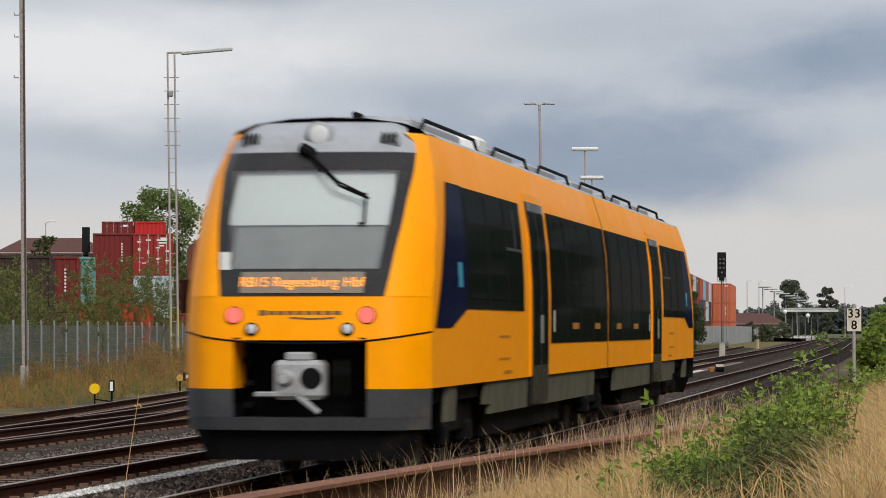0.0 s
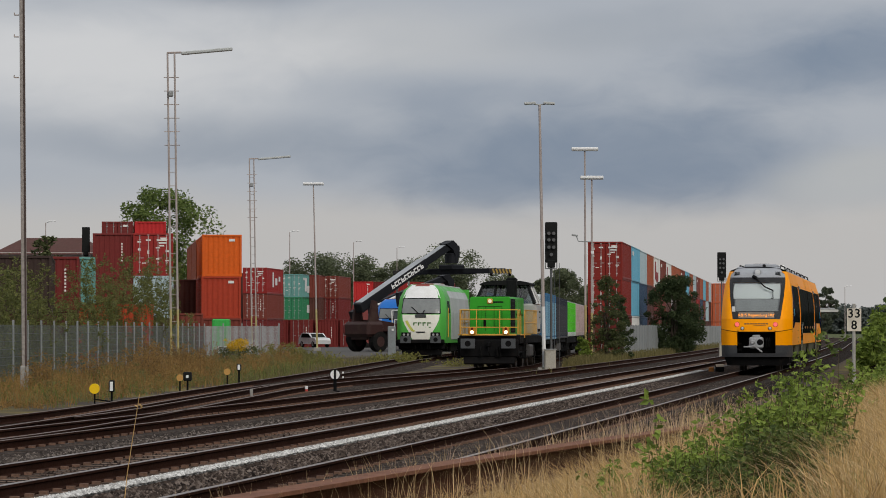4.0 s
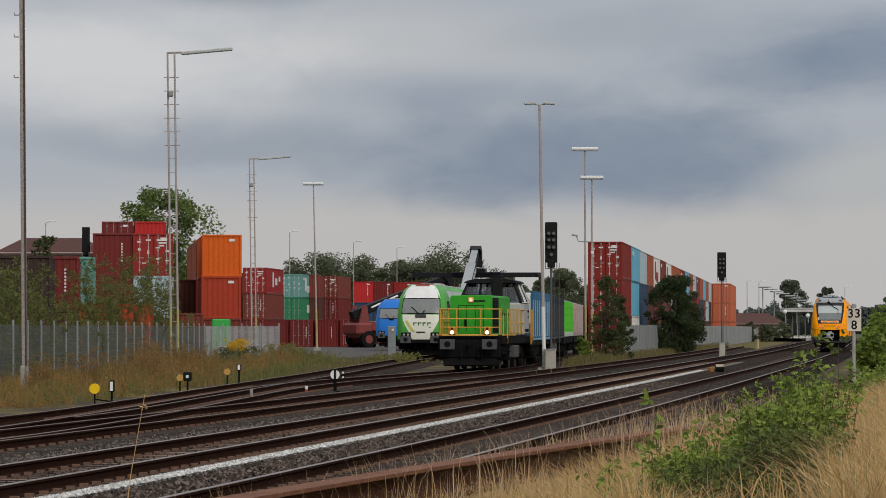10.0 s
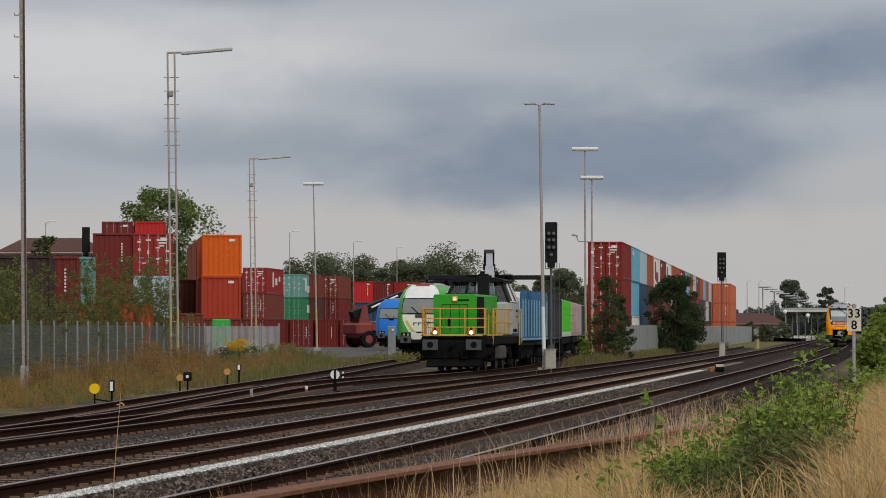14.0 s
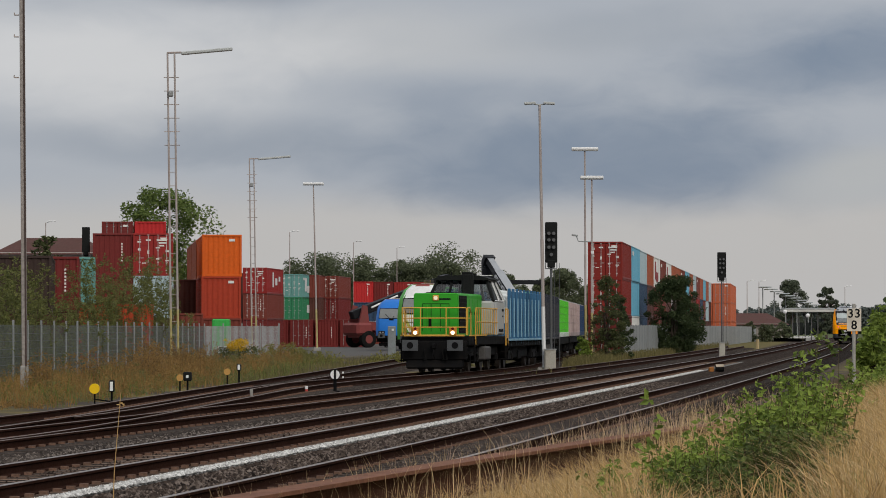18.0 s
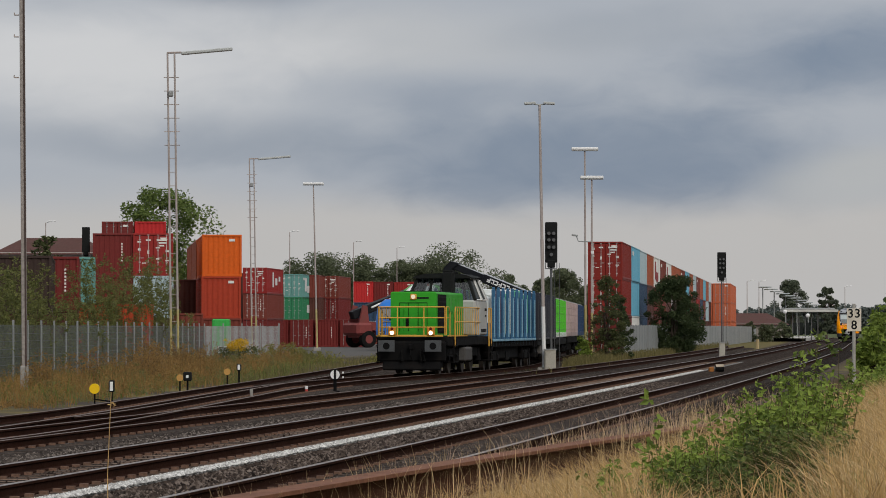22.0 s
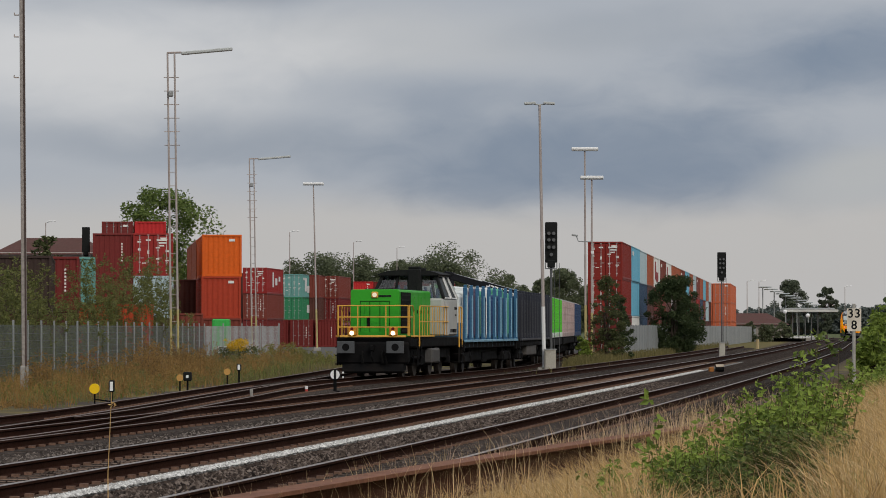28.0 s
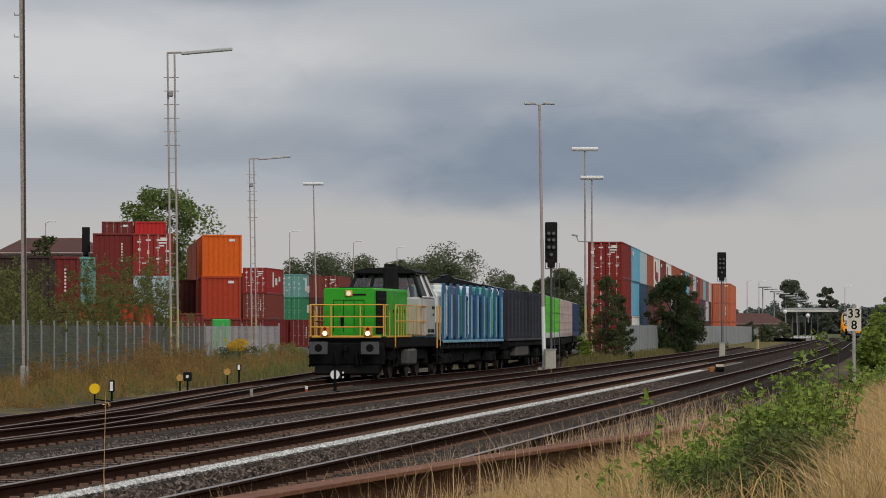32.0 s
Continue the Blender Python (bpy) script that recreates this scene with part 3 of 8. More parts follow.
def container(x, y, z, slope, colour, length=12.19, height=2.591, doors=True, marks="", group="stacked shipping containers", label=""):
    state = "with white markings" if marks else ("with locking bars on its doors" if doors else "with ribbed steel walls")
    c = thing("shipping_container", heading(x, y, z, slope), label or "%s ribbed steel shipping container %s" % (colour, state), "shipping container", group)
    walls, roof, frame, cast, door, rod, front = container_meshes(length, height)
    mat = paint(colour)

    def piece(name, me, m=mat, parent=c, at=None, label=""):
        ob = part(name, me, None, parent, label)
        ob.material_slots[0].link = "OBJECT"
        ob.material_slots[0].material = m
        if at:
            ob.matrix_local = pose(*at)
        return ob
    piece("ribbed_body", walls)
    piece("roof", roof)
    piece("frame", frame)
    for sx in (-1, 1):
        for yy in (0.085, length - 0.085):
            for zz in (0.06, height - 0.06):
                piece("corner_casting", cast, at=(sx * 1.139, yy, zz))
    if doors:
        for sx in (-1, 1):
            d = piece("door", door, at=(sx * 0.555, 0, 0))
            for k in (-0.26, 0.26):
                piece("locking_rod", rod, stuff("pale_rod_paint", (0.50, 0.46, 0.45), 0.5, 0.1, 0.1, 4, 0.2) if colour in ("red", "teal", "brown red", "crimson") else STEEL, d, (k, 0, 0), "pale steel locking rod")
    else:
        piece("front_wall", front)
    k = stuff("faded_red_lettering", (0.30, 0.03, 0.03), 0.6, 0, 0.1, 8, 0.2) if colour == "white" else stuff("faded_white_lettering", (0.70, 0.69, 0.66), 0.6, 0, 0.1, 8, 0.1)
    w2 = 1.225
    for mk in marks.split():
        s = Shape()
        if mk == "column":      # a column of small writing on the end
            for i in range(7):
                s.box(0.55, 0.012 if doors else 0.035, height * 0.36 + i * 0.17, 0.09, 0.008, 0.10)
        elif mk == "rows":      # number rows on a door
            for i in range(3):
                s.box(0.52 + 0.05 * (i % 2), -0.012, height * 0.84 - i * 0.17, 0.62 - 0.16 * i, 0.006, 0.09)
        elif mk == "grid":      # small plates and lines between the locking rods
            for i, (gx, gz, gw, gh) in enumerate(((-0.85, 0.80, 0.22, 0.10), (-0.85, 0.62, 0.16, 0.14), (-0.30, 0.84, 0.30, 0.08), (-0.30, 0.55, 0.12, 0.18), (0.28, 0.66, 0.26, 0.07), (0.28, 0.40, 0.18, 0.10), (0.85, 0.58, 0.20, 0.12), (0.85, 0.36, 0.24, 0.07), (-0.55, 0.30, 0.26, 0.06))):
                s.box(gx, 0.015, height * gz, gw, 0.008, gh)
        elif mk == "tag":
            s.box(0.62, 0.012 if doors else 0.03, height * 0.87, 0.36, 0.008, 0.16)
        elif mk == "side_blocks":
            for i in range(3):
                s.box(w2, 4.6 + i * 2.3, height * (0.55, 0.48, 0.60)[i], 0.008, (1.0, 1.5, 1.2)[i], (1.5, 0.7, 0.5)[i])
        elif mk == "side_panel":
            s.box(w2, length * 0.42, height * 0.5, 0.008, 2.3, 0.9)
        elif mk == "side_row":
            for i in range(5):
                s.box(w2, 1.0 + i * 0.42, height * 0.8, 0.008, 0.3, 0.3)
        elif mk == "side_column":
            for i in range(6):
                s.box(w2, 0.8, height * 0.35 + i * 0.22, 0.008, 0.2, 0.14)
        elif mk == "side_letter":   # one big angular sign on the side
            s.box(w2, 3.0, height * 0.55, 0.008, 1.6, 1.5)
            s.box(w2, 6.2, height * 0.36, 0.008, 4.0, 0.8)
        if s.v:
            part("marking", s, k, c, "faded red marking" if colour == "white" else "faded white marking")
    return c


# ---------------------------------------------------------------- two-part diesel railcar
ORANGE = stuff("railcar_orange_paint", (0.97, 0.345, 0.0), 0.42, 0, 0.03, 1.0, 0.05, (0.6, 0.22, 0.01), spec=0.10)
ROOF_GREY = stuff("railcar_roof_grey", (0.33, 0.35, 0.38), 0.5, 0, 0.06, 2.0, 0.12)
SKIRT = stuff("railcar_dark_grey_skirt", (0.048, 0.050, 0.055), 0.55, 0, 0.1, 3.0, 0.25, (0.14, 0.12, 0.10))
SKIRT_SIDE = stuff("railcar_dusty_skirt", (0.105, 0.104, 0.075), 0.7, 0, 0.1, 3.0, 0.35, (0.05, 0.04, 0.03), spec=0.1)
GLASS = dark_glass("tinted_window_glass", (0.005, 0.007, 0.006), 0.06, 0.032)
NAVY = dark_glass("navy_panel", (0.004, 0.006, 0.022), 0.08, 0.05)
FRAME_BLACK = stuff("black_windscreen_border", (0.020, 0.021, 0.023), 0.25, 0, 0.1, 2.0, 0.1, (0.07, 0.07, 0.07))


def clear_glass(name, tint, gloss=0.2):
    if name in MATS:
        return MATS[name]
    m = bpy.data.materials.new(name)
    m.use_nodes = True
    n = Nodes(m.node_tree)
    tr = n.add("ShaderNodeBsdfTransparent")
    tr.inputs[0].default_value = (*tint, 1)
    gl = n.add("ShaderNodeBsdfGlossy")
    gl.inputs["Roughness"].default_value = 0.05
    fr = n.add("ShaderNodeFresnel")
    fr.inputs[0].default_value = 1.5
    mx = n.add("ShaderNodeMixShader")
    n.put(mx.inputs[0], n.math("ADD", fr.outputs[0], gloss, True))
    n.put(mx.inputs[1], tr.outputs[0])
    n.put(mx.inputs[2], gl.outputs[0])
    out = n.add("ShaderNodeOutputMaterial")
    n.put(out.inputs[0], mx.outputs[0])
    MATS[name] = m
    return m


CLEAR = clear_glass("windscreen_glass", (0.75, 0.80, 0.80), 0.10)


def lerp_table(tab, z):
    for (a, p), (b, q) in zip(tab, tab[1:]):
        if z <= b:
            return p + (q - p) * max(0.0, (z - a) / (b - a))
    return tab[-1][1]


WALL = [(0.40, 1.385), (1.04, 1.40), (2.2, 1.405), (2.9, 1.37), (3.45, 1.30), (3.85, 1.18), (3.98, 1.14)]
RAKE = [(0.40, 0.10), (0.7, 0.02), (1.0, 0.0), (1.6, 0.0), (2.07, 0.10), (2.6, 0.36), (3.2, 0.75), (3.73, 1.13), (3.86, 1.22), (3.98, 1.38), (4.10, 1.75), (4.17, 2.4)]
SCREEN = [(2.07, 0.665), (2.6, 0.73), (3.2, 0.81), (3.73, 0.90)]


def nose(s, z, out=0.0):
    """A point of the front shell: s runs from -1 to 1 across, z upwards."""
    w = lerp_table(WALL, z) * (1 if z < 3.86 else 1 - 0.10 * (z - 3.86) / 0.17)
    a = abs(s)
    y = lerp_table(RAKE, z) + 0.20 * a * a + 0.42 * max(0, a - 0.72) ** 2 / 0.0784
    return (s * (w - 0.10 * max(0, 0.8 - a) * 0), y - out, z)


def nose_end(car, m):
    """All parts of one cab end; m places it on the car."""
    made = []

    def put(name, s, mat, label="", parent=None, smooth=True):
        ob = part(name, s, mat, parent or car, label, smooth)
        if parent is None:
            ob.matrix_local = m
        made.append(ob)
        return ob
    full = [i / 10 - 1 for i in range(21)]
    lowz = [1.58, 1.7, 1.85, 2.0, 2.07]
    shell = Shape().sheet([[nose(s, z) for s in full] for z in lowz])
    up = [2.07, 2.35, 2.6, 2.9, 3.2, 3.5, 3.73]
    for sg in (-1, 1):
        for_rows = []
        for z in up:
            b = lerp_table(SCREEN, z)
            cols = [b + (1 - b) * i / 7 for i in range(8)]
            r = [nose(sg * c, z) for c in cols]
            for_rows.append(r if sg > 0 else r[::-1])
        shell.sheet(for_rows)
        rr = []
        for z in (3.73, 3.8, 3.86, 3.92, 3.97):
            inner = 0.90 if z <= 3.86 else 0.90 - 0.07 * (z - 3.86) / 0.11
            cols = [inner + (1 - inner) * i / 5 for i in range(6)]
            rr.append([(sg * c * lerp_table(WALL, z), nose(c, z)[1], z) for c in (cols if sg > 0 else cols[::-1])])
        rr.append([(p[0], 2.1 + 0.2 * i / 5, 3.985) for i, p in enumerate(rr[-1])])
        rr.append([(p[0], 2.7, 3.985) for p in rr[-1]])
        shell.sheet(rr)
        low = [0.54 + 0.46 * i / 8 for i in range(9)]
        rr = [[nose(sg * c, z) for c in (low if sg > 0 else low[::-1])] for z in (1.04, 1.2, 1.4, 1.58)]
        shell.sheet(rr)
        q = [nose(sg * 0.54, z) for z in (1.04, 1.57)]
        shell.sheet([[p, (p[0], p[1] + 0.7, p[2])] for p in (q if sg > 0 else q[::-1])])
    front = put("nose_shell", shell, ORANGE, "bright orange painted cab front")
    seam = Shape().pipe([nose(i / 10, 1.545 + 0.13 * abs(i / 10) ** 2.4, 0.004) for i in range(-10, 11)], 0.011, 5)
    put("panel_seam", seam, BLACK)
    border = Shape()
    for sg in (-1, 1):
        rr = []
        for z in up:
            b = lerp_table(SCREEN, z)
            r = [nose(sg * c * b, z, 0.004) for c in (0.87, 0.94, 1.0)]
            rr.append(r if sg > 0 else r[::-1])
        border.sheet(rr)
    for za, zb in ((2.07, 2.38), (3.52, 3.73)):
        border.sheet([[nose(lerp_table(SCREEN, z) * 0.87 * i / 8, z, 0.004) for i in range(-8, 9)] for z in (za, (za + zb) / 2, zb)])
    put("windscreen_border", border, FRAME_BLACK, "black windscreen border")
    pane = Shape().sheet([[nose(lerp_table(SCREEN, z) * 0.87 * i / 8, z, 0.0) for i in range(-8, 9)] for z in (2.38, 2.6, 2.9, 3.2, 3.52)])
    p = put("windscreen", pane, CLEAR, "large raked windscreen")
    p.visible_shadow = False
    # added pale sheet whose colour stands for sky mirrored in the upper glass
    blind = Shape().sheet([[nose(0.70 * i / 6, z, -0.10) for i in range(-6, 7)] for z in (2.88, 3.2, 3.50)])
    put("sun_blind", blind, stuff("pale_sky_glare", (0.64, 0.68, 0.69), 0.7, 0, 0.03, 3, 0.05, (0.6, 0.6, 0.6)), "pale sheet behind the glass in place of reflected sky")
    # added grey sheet that brightens the lower glass like a dimmer reflection
    shade = Shape().sheet([[nose(0.62 * i / 6, z, -0.14) for i in range(-6, 7)] for z in (2.36, 2.6, 2.87)])
    put("dashboard_cover", shade, stuff("grey_lower_glare", (0.22, 0.24, 0.245), 0.7, 0, 0.12, 1.0, 0.3, (0.12, 0.13, 0.13)), "grey sheet behind the glass in place of dimmer reflection")
    desk = Shape().box(0, 1.0, 2.2, 2.1, 0.9, 0.35, 0.06).box(0, 2.1, 2.75, 2.2, 0.06, 1.5, 0.01)
    desk.box(0, 1.05, 2.5, 1.5, 0.25, 0.24, 0.05)
    put("driving_desk", desk, stuff("cab_grey_plastic", (0.36, 0.38, 0.39), 0.6, 0, 0.1, 3, 0.1), "light grey cab interior", smooth=False)
    note = Shape().box(-0.90, 0.32, 2.47, 0.12, 0.01, 0.20)
    put("notice", note, WHITE, smooth=False)
    cap = Shape().sheet([[nose(0.90 * i / 10, z) for i in range(-10, 11)] for z in (3.73, 3.80, 3.86, 3.92, 3.98, 4.04, 4.10, 4.17)])
    put("roof_cap", cap, ROOF_GREY, "grey roof front")
    for sx in (-0.80, 0.80):
        q = nose(sx / 1.16, 3.87, 0.0)
        v = put("vent_grille", Shape().box(q[0], q[1] + 0.02, q[2] - 0.01, 0.24, 0.10, 0.16, 0.03, rx=-45), stuff("vent_grey", (0.24, 0.26, 0.28), 0.5), smooth=False)
        for i in range(4):
            part("slot", Shape().box(q[0] - 0.075 + 0.05 * i, q[1] - 0.02, q[2] + 0.015, 0.022, 0.09, 0.13, 0, rx=-45), BLACK, v)
    lamp = Shape().tube((0, 1.22, 3.93), (0, 1.55, 3.93), 0.155, 20)
    hl = put("top_headlight", lamp, ROOF_GREY)
    part("lens", Shape().ball((0, 1.215, 3.93), 0.115, 16, 8, (1, 0.25, 1)), stuff("headlight_lens", (0.62, 0.64, 0.66), 0.15, 0, 0.05, 3, 0.05), hl)
    disp = Shape()
    zz = (2.105, 2.345)
    disp.sheet([[nose(0.50 * i / 8, z, 0.02) for i in range(-8, 9)] for z in zz])
    dp = put("destination_display", disp, stuff("display_pane", (0.20, 0.17, 0.14), 0.3, 0, 0.1, 4, 0.05), "lit destination display")
    words, at = [], 0.0
    for word in ("RB15", "Regensburg", "Hbf"):
        txt = bpy.data.curves.new("display_text", "FONT")
        txt.body, txt.size, txt.align_y, txt.extrude = word, 0.155, "CENTER", 0.001
        tmp = bpy.data.objects.new("tmp_text", txt)
        scene.collection.objects.link(tmp)
        me = bpy.data.meshes.new_from_object(tmp.evaluated_get(bpy.context.evaluated_depsgraph_get()))
        bpy.data.objects.remove(tmp)
        words.append((me, at))
        at += max(vx.co.x for vx in me.vertices) + 0.05
    for me, off in words:
        for vx in me.vertices:
            vx.co = nose((vx.co.x + off - (at - 0.05) / 2) / 1.37, 2.225 + vx.co.y, 0.03)
        me.materials.clear()
        me.materials.append(glow("amber_led", (1.0, 0.36, 0.06), 1.6))
        part("display_word", me, None, dp, "glowing amber lettering").matrix_local = Matrix()
    for sx in (-1, 1):
        tail = Shape()
        c = nose(sx * 0.535, 1.86, 0.005)
        tail.tube((c[0], c[1] - 0.03, c[2]), (c[0], c[1] + 0.05, c[2]), 0.098, 18)
        t = put("tail_light", tail, FRAME_BLACK, "red tail light")
        part("lens", Shape().tube((c[0], c[1] - 0.036, c[2]), (c[0], c[1] - 0.028, c[2]), 0.088, 18), glow("tail_red", (1.0, 0.16, 0.13), 1.1), t)
        c = nose(sx * 0.385, 1.705, 0.005)
        low = Shape().tube((c[0], c[1] - 0.03, c[2]), (c[0], c[1] + 0.05, c[2]), 0.075, 16)
        t = put("headlight", low, FRAME_BLACK, "unlit round headlight")
        part("lens", Shape().ball((c[0], c[1] - 0.03, c[2]), 0.055, 12, 6, (1, 0.3, 1)), MATS["headlight_lens"], t)
    logo = Shape()
    for i in range(9):
        q = nose(-0.30 + 0.075 * i, 1.885, 0.006)
        logo.box(*q, 0.085, 0.006, 0.045 if i else 0.06)
    for i in range(6):
        q = nose(-0.05 + 0.06 * i, 1.83 - 0.01 * math.sin(i * 0.6), 0.006)
        logo.box(*q, 0.08, 0.006, 0.018)
    put("operator_mark", logo, stuff("brown_grey_print", (0.20, 0.12, 0.05), 0.5), smooth=False)
    # wiper
    wp = Shape().pipe([nose(-0.10, 3.74, 0.06), nose(0.24, 3.33, 0.10), nose(0.50, 3.18, 0.06)], 0.018, 6).pipe([nose(-0.06, 3.72, 0.09), nose(0.24, 3.37, 0.14), nose(0.47, 3.22, 0.09)], 0.014, 6)
    wp.pipe([nose(0.47, 3.24, 0.03), nose(0.47, 2.9, 0.03)], 0.016, 6).pipe([nose(0.47, 2.9, 0.03), nose(0.42, 2.89, 0.03)], 0.014, 6)
    wp.box(*nose(-0.09, 3.74, 0.05), 0.2, 0.12, 0.12, 0.03, rx=-40, ry=30)
    put("windscreen_wiper", wp, BLACK, "black wiper arm", smooth=False)
    # bumper skirt and coupler bay
    sk = Shape().sheet([[nose(s, z) for s in full] for z in (0.58, 0.62, 0.72)])
    for sg in (-1, 1):
        cols = [0.54 + 0.46 * i / 8 for i in range(9)]
        sk.sheet([[nose(sg * c, z) for c in (cols if sg > 0 else cols[::-1])] for z in (0.72, 0.9, 1.04)])
    sk.sheet([[nose(0.54 * i / 8, 0.72), (nose(0.54 * i / 8, 0.72)[0], 0.75, 0.72)] for i in range(8, -9, -1)])
    put("front_skirt", sk, SKIRT, "dark grey front apron")
    bay = Shape().box(0, 0.85, 1.15, 1.5, 0.05, 1.0).box(0, 0.45, 1.60, 1.5, 0.8, 0.02)
    for sx in (-0.66, 0.66):
        for zz in (0.85, 1.1, 1.35):
            bay.box(sx, 0.6, zz, 0.1, 0.3, 0.06)
    put("coupler_bay", bay, BLACK, smooth=False)
    cp = Shape().box(0, 0.15, 1.14, 0.56, 0.4, 0.44, 0.05).tube((0, 0.3, 1.12), (0, 0.85, 1.1), 0.12, 12)
    cp.box(-0.22, 0.0, 0.98, 0.55, 0.1, 0.06, 0.02).box(0.1, -0.02, 0.88, 0.34, 0.05, 0.06, 0.01, ry=38)
    cp.box(0, 0.1, 1.4, 0.3, 0.25, 0.1, 0.03)
    cb = put("coupler", cp, stuff("cast_pale_steel", (0.42, 0.43, 0.44), 0.5, 0.4, 0.15, 8, 0.3), "pale cast steel automatic coupler", smooth=False)
    part("coupler_cone", Shape().tube((-0.14, -0.16, 1.16), (-0.14, 0.0, 1.16), 0.06, 14, 0.12), MATS["cast_pale_steel"], cb)
    part("coupler_funnel", Shape().tube((0.15, -0.062, 1.16), (0.15, 0.0, 1.16), 0.12, 16), BLACK, cb)
    for k in range(3):
        part("hose", Shape().pipe([(0.36 + 0.07 * k, 0.3, 1.35), (0.40 + 0.07 * k, 0.08, 1.2), (0.38 + 0.07 * k, 0.2, 0.98)], 0.022, 6), RUBBER, cb)
    # black rail guard under the apron
    gd = Shape().sheet([[(x * (1 - 0.10 * k), nose(0.92 * x / 1.3, 0.6)[1] + 0.12 + 0.10 * k, 0.60 - 0.36 * k) for x in [1.3 * i / 10 for i in range(-10, 11)]] for k in (1, 0.5, 0)])
    put("rail_guard", gd, BLACK, "black rail guard")
    # cab side glazing wedge
    for sg in (-1, 1):
        s = Shape()
        zs = (1.72, 1.95, 2.3, 2.7, 3.1, 3.43)
        rr = []
        for z in zs:
            y0 = 0.86 + 0.80 * (z - 1.72)
            y1 = 2.2 if z < 1.8 else 3.5
            w = lerp_table(WALL, z) + 0.010
            r = [(sg * w, y0 + (y1 - y0) * i / 4, z) for i in range(5)]
            rr.append(r if sg > 0 else r[::-1])
        s.sheet(rr)
        put("cab_side_window", s, NAVY, "navy tinted cab side glazing")
    return made


def side_panel(car, name, sg, y0, y1, z0, z1, mat, out, label="", parent=None):
    """A panel that follows the car's side wall, proud of it by out."""
    poly = []
    zs = [z0 + (z1 - z0) * i / 4 for i in range(5)]
    for z in zs:
        poly.append((z, sg * (lerp_table(WALL, z) + out)))
    for z in zs[::-1]:
        poly.append((z, sg * (lerp_table(WALL, z) - 0.02)))
    return part(name, Shape().prism(poly if sg < 0 else poly[::-1], 1, y0, y1), mat, parent or car, label)


def bogie(car, y, gauge=0.753, r=0.38, axle=2.1, frame_z=0.55):
    b = part("bogie", Shape().box(0, y, frame_z, 2.1, axle + 1.0, 0.22, 0.04).box(-1.05, y, frame_z + 0.08, 0.14, axle + 0.9, 0.38, 0.04).box(1.05, y, frame_z + 0.08, 0.14, axle + 0.9, 0.38, 0.04).box(0, y, frame_z - 0.08, 1.3, axle * 0.8, 0.36, 0.03), BLACK, car)
    for dy in (-axle / 2, axle / 2):
        w = Shape()
        for sx in (-gauge, gauge):
            w.tube((sx - 0.06, y + dy, r), (sx + 0.06, y + dy, r), r, 20).tube((sx - 0.02 * (1 if sx > 0 else -1) - 0.09 * (1 if sx > 0 else -1), y + dy, r), (sx - 0.06 * (1 if sx > 0 else -1), y + dy, r), r + 0.03, 20)
        w.tube((-gauge, y + dy, r), (gauge, y + dy, r), 0.09, 10)
        part("wheelset", w, stuff("wheel_steel", (0.06, 0.05, 0.045), 0.6, 0.4, 0.2, 5, 0.3), b)
        for sx in (-1.06, 1.06):
            part("axle_box", Shape().box(sx, y + dy, r + 0.05, 0.24, 0.34, 0.3, 0.05).tube((sx, y + dy - 0.3, r + 0.1), (sx, y + dy - 0.3, r + 0.42), 0.08, 8).tube((sx, y + dy + 0.3, r + 0.1), (sx, y + dy + 0.3, r + 0.42), 0.08, 8), BLACK, b)
    return b


CAR_LEN = 41.8


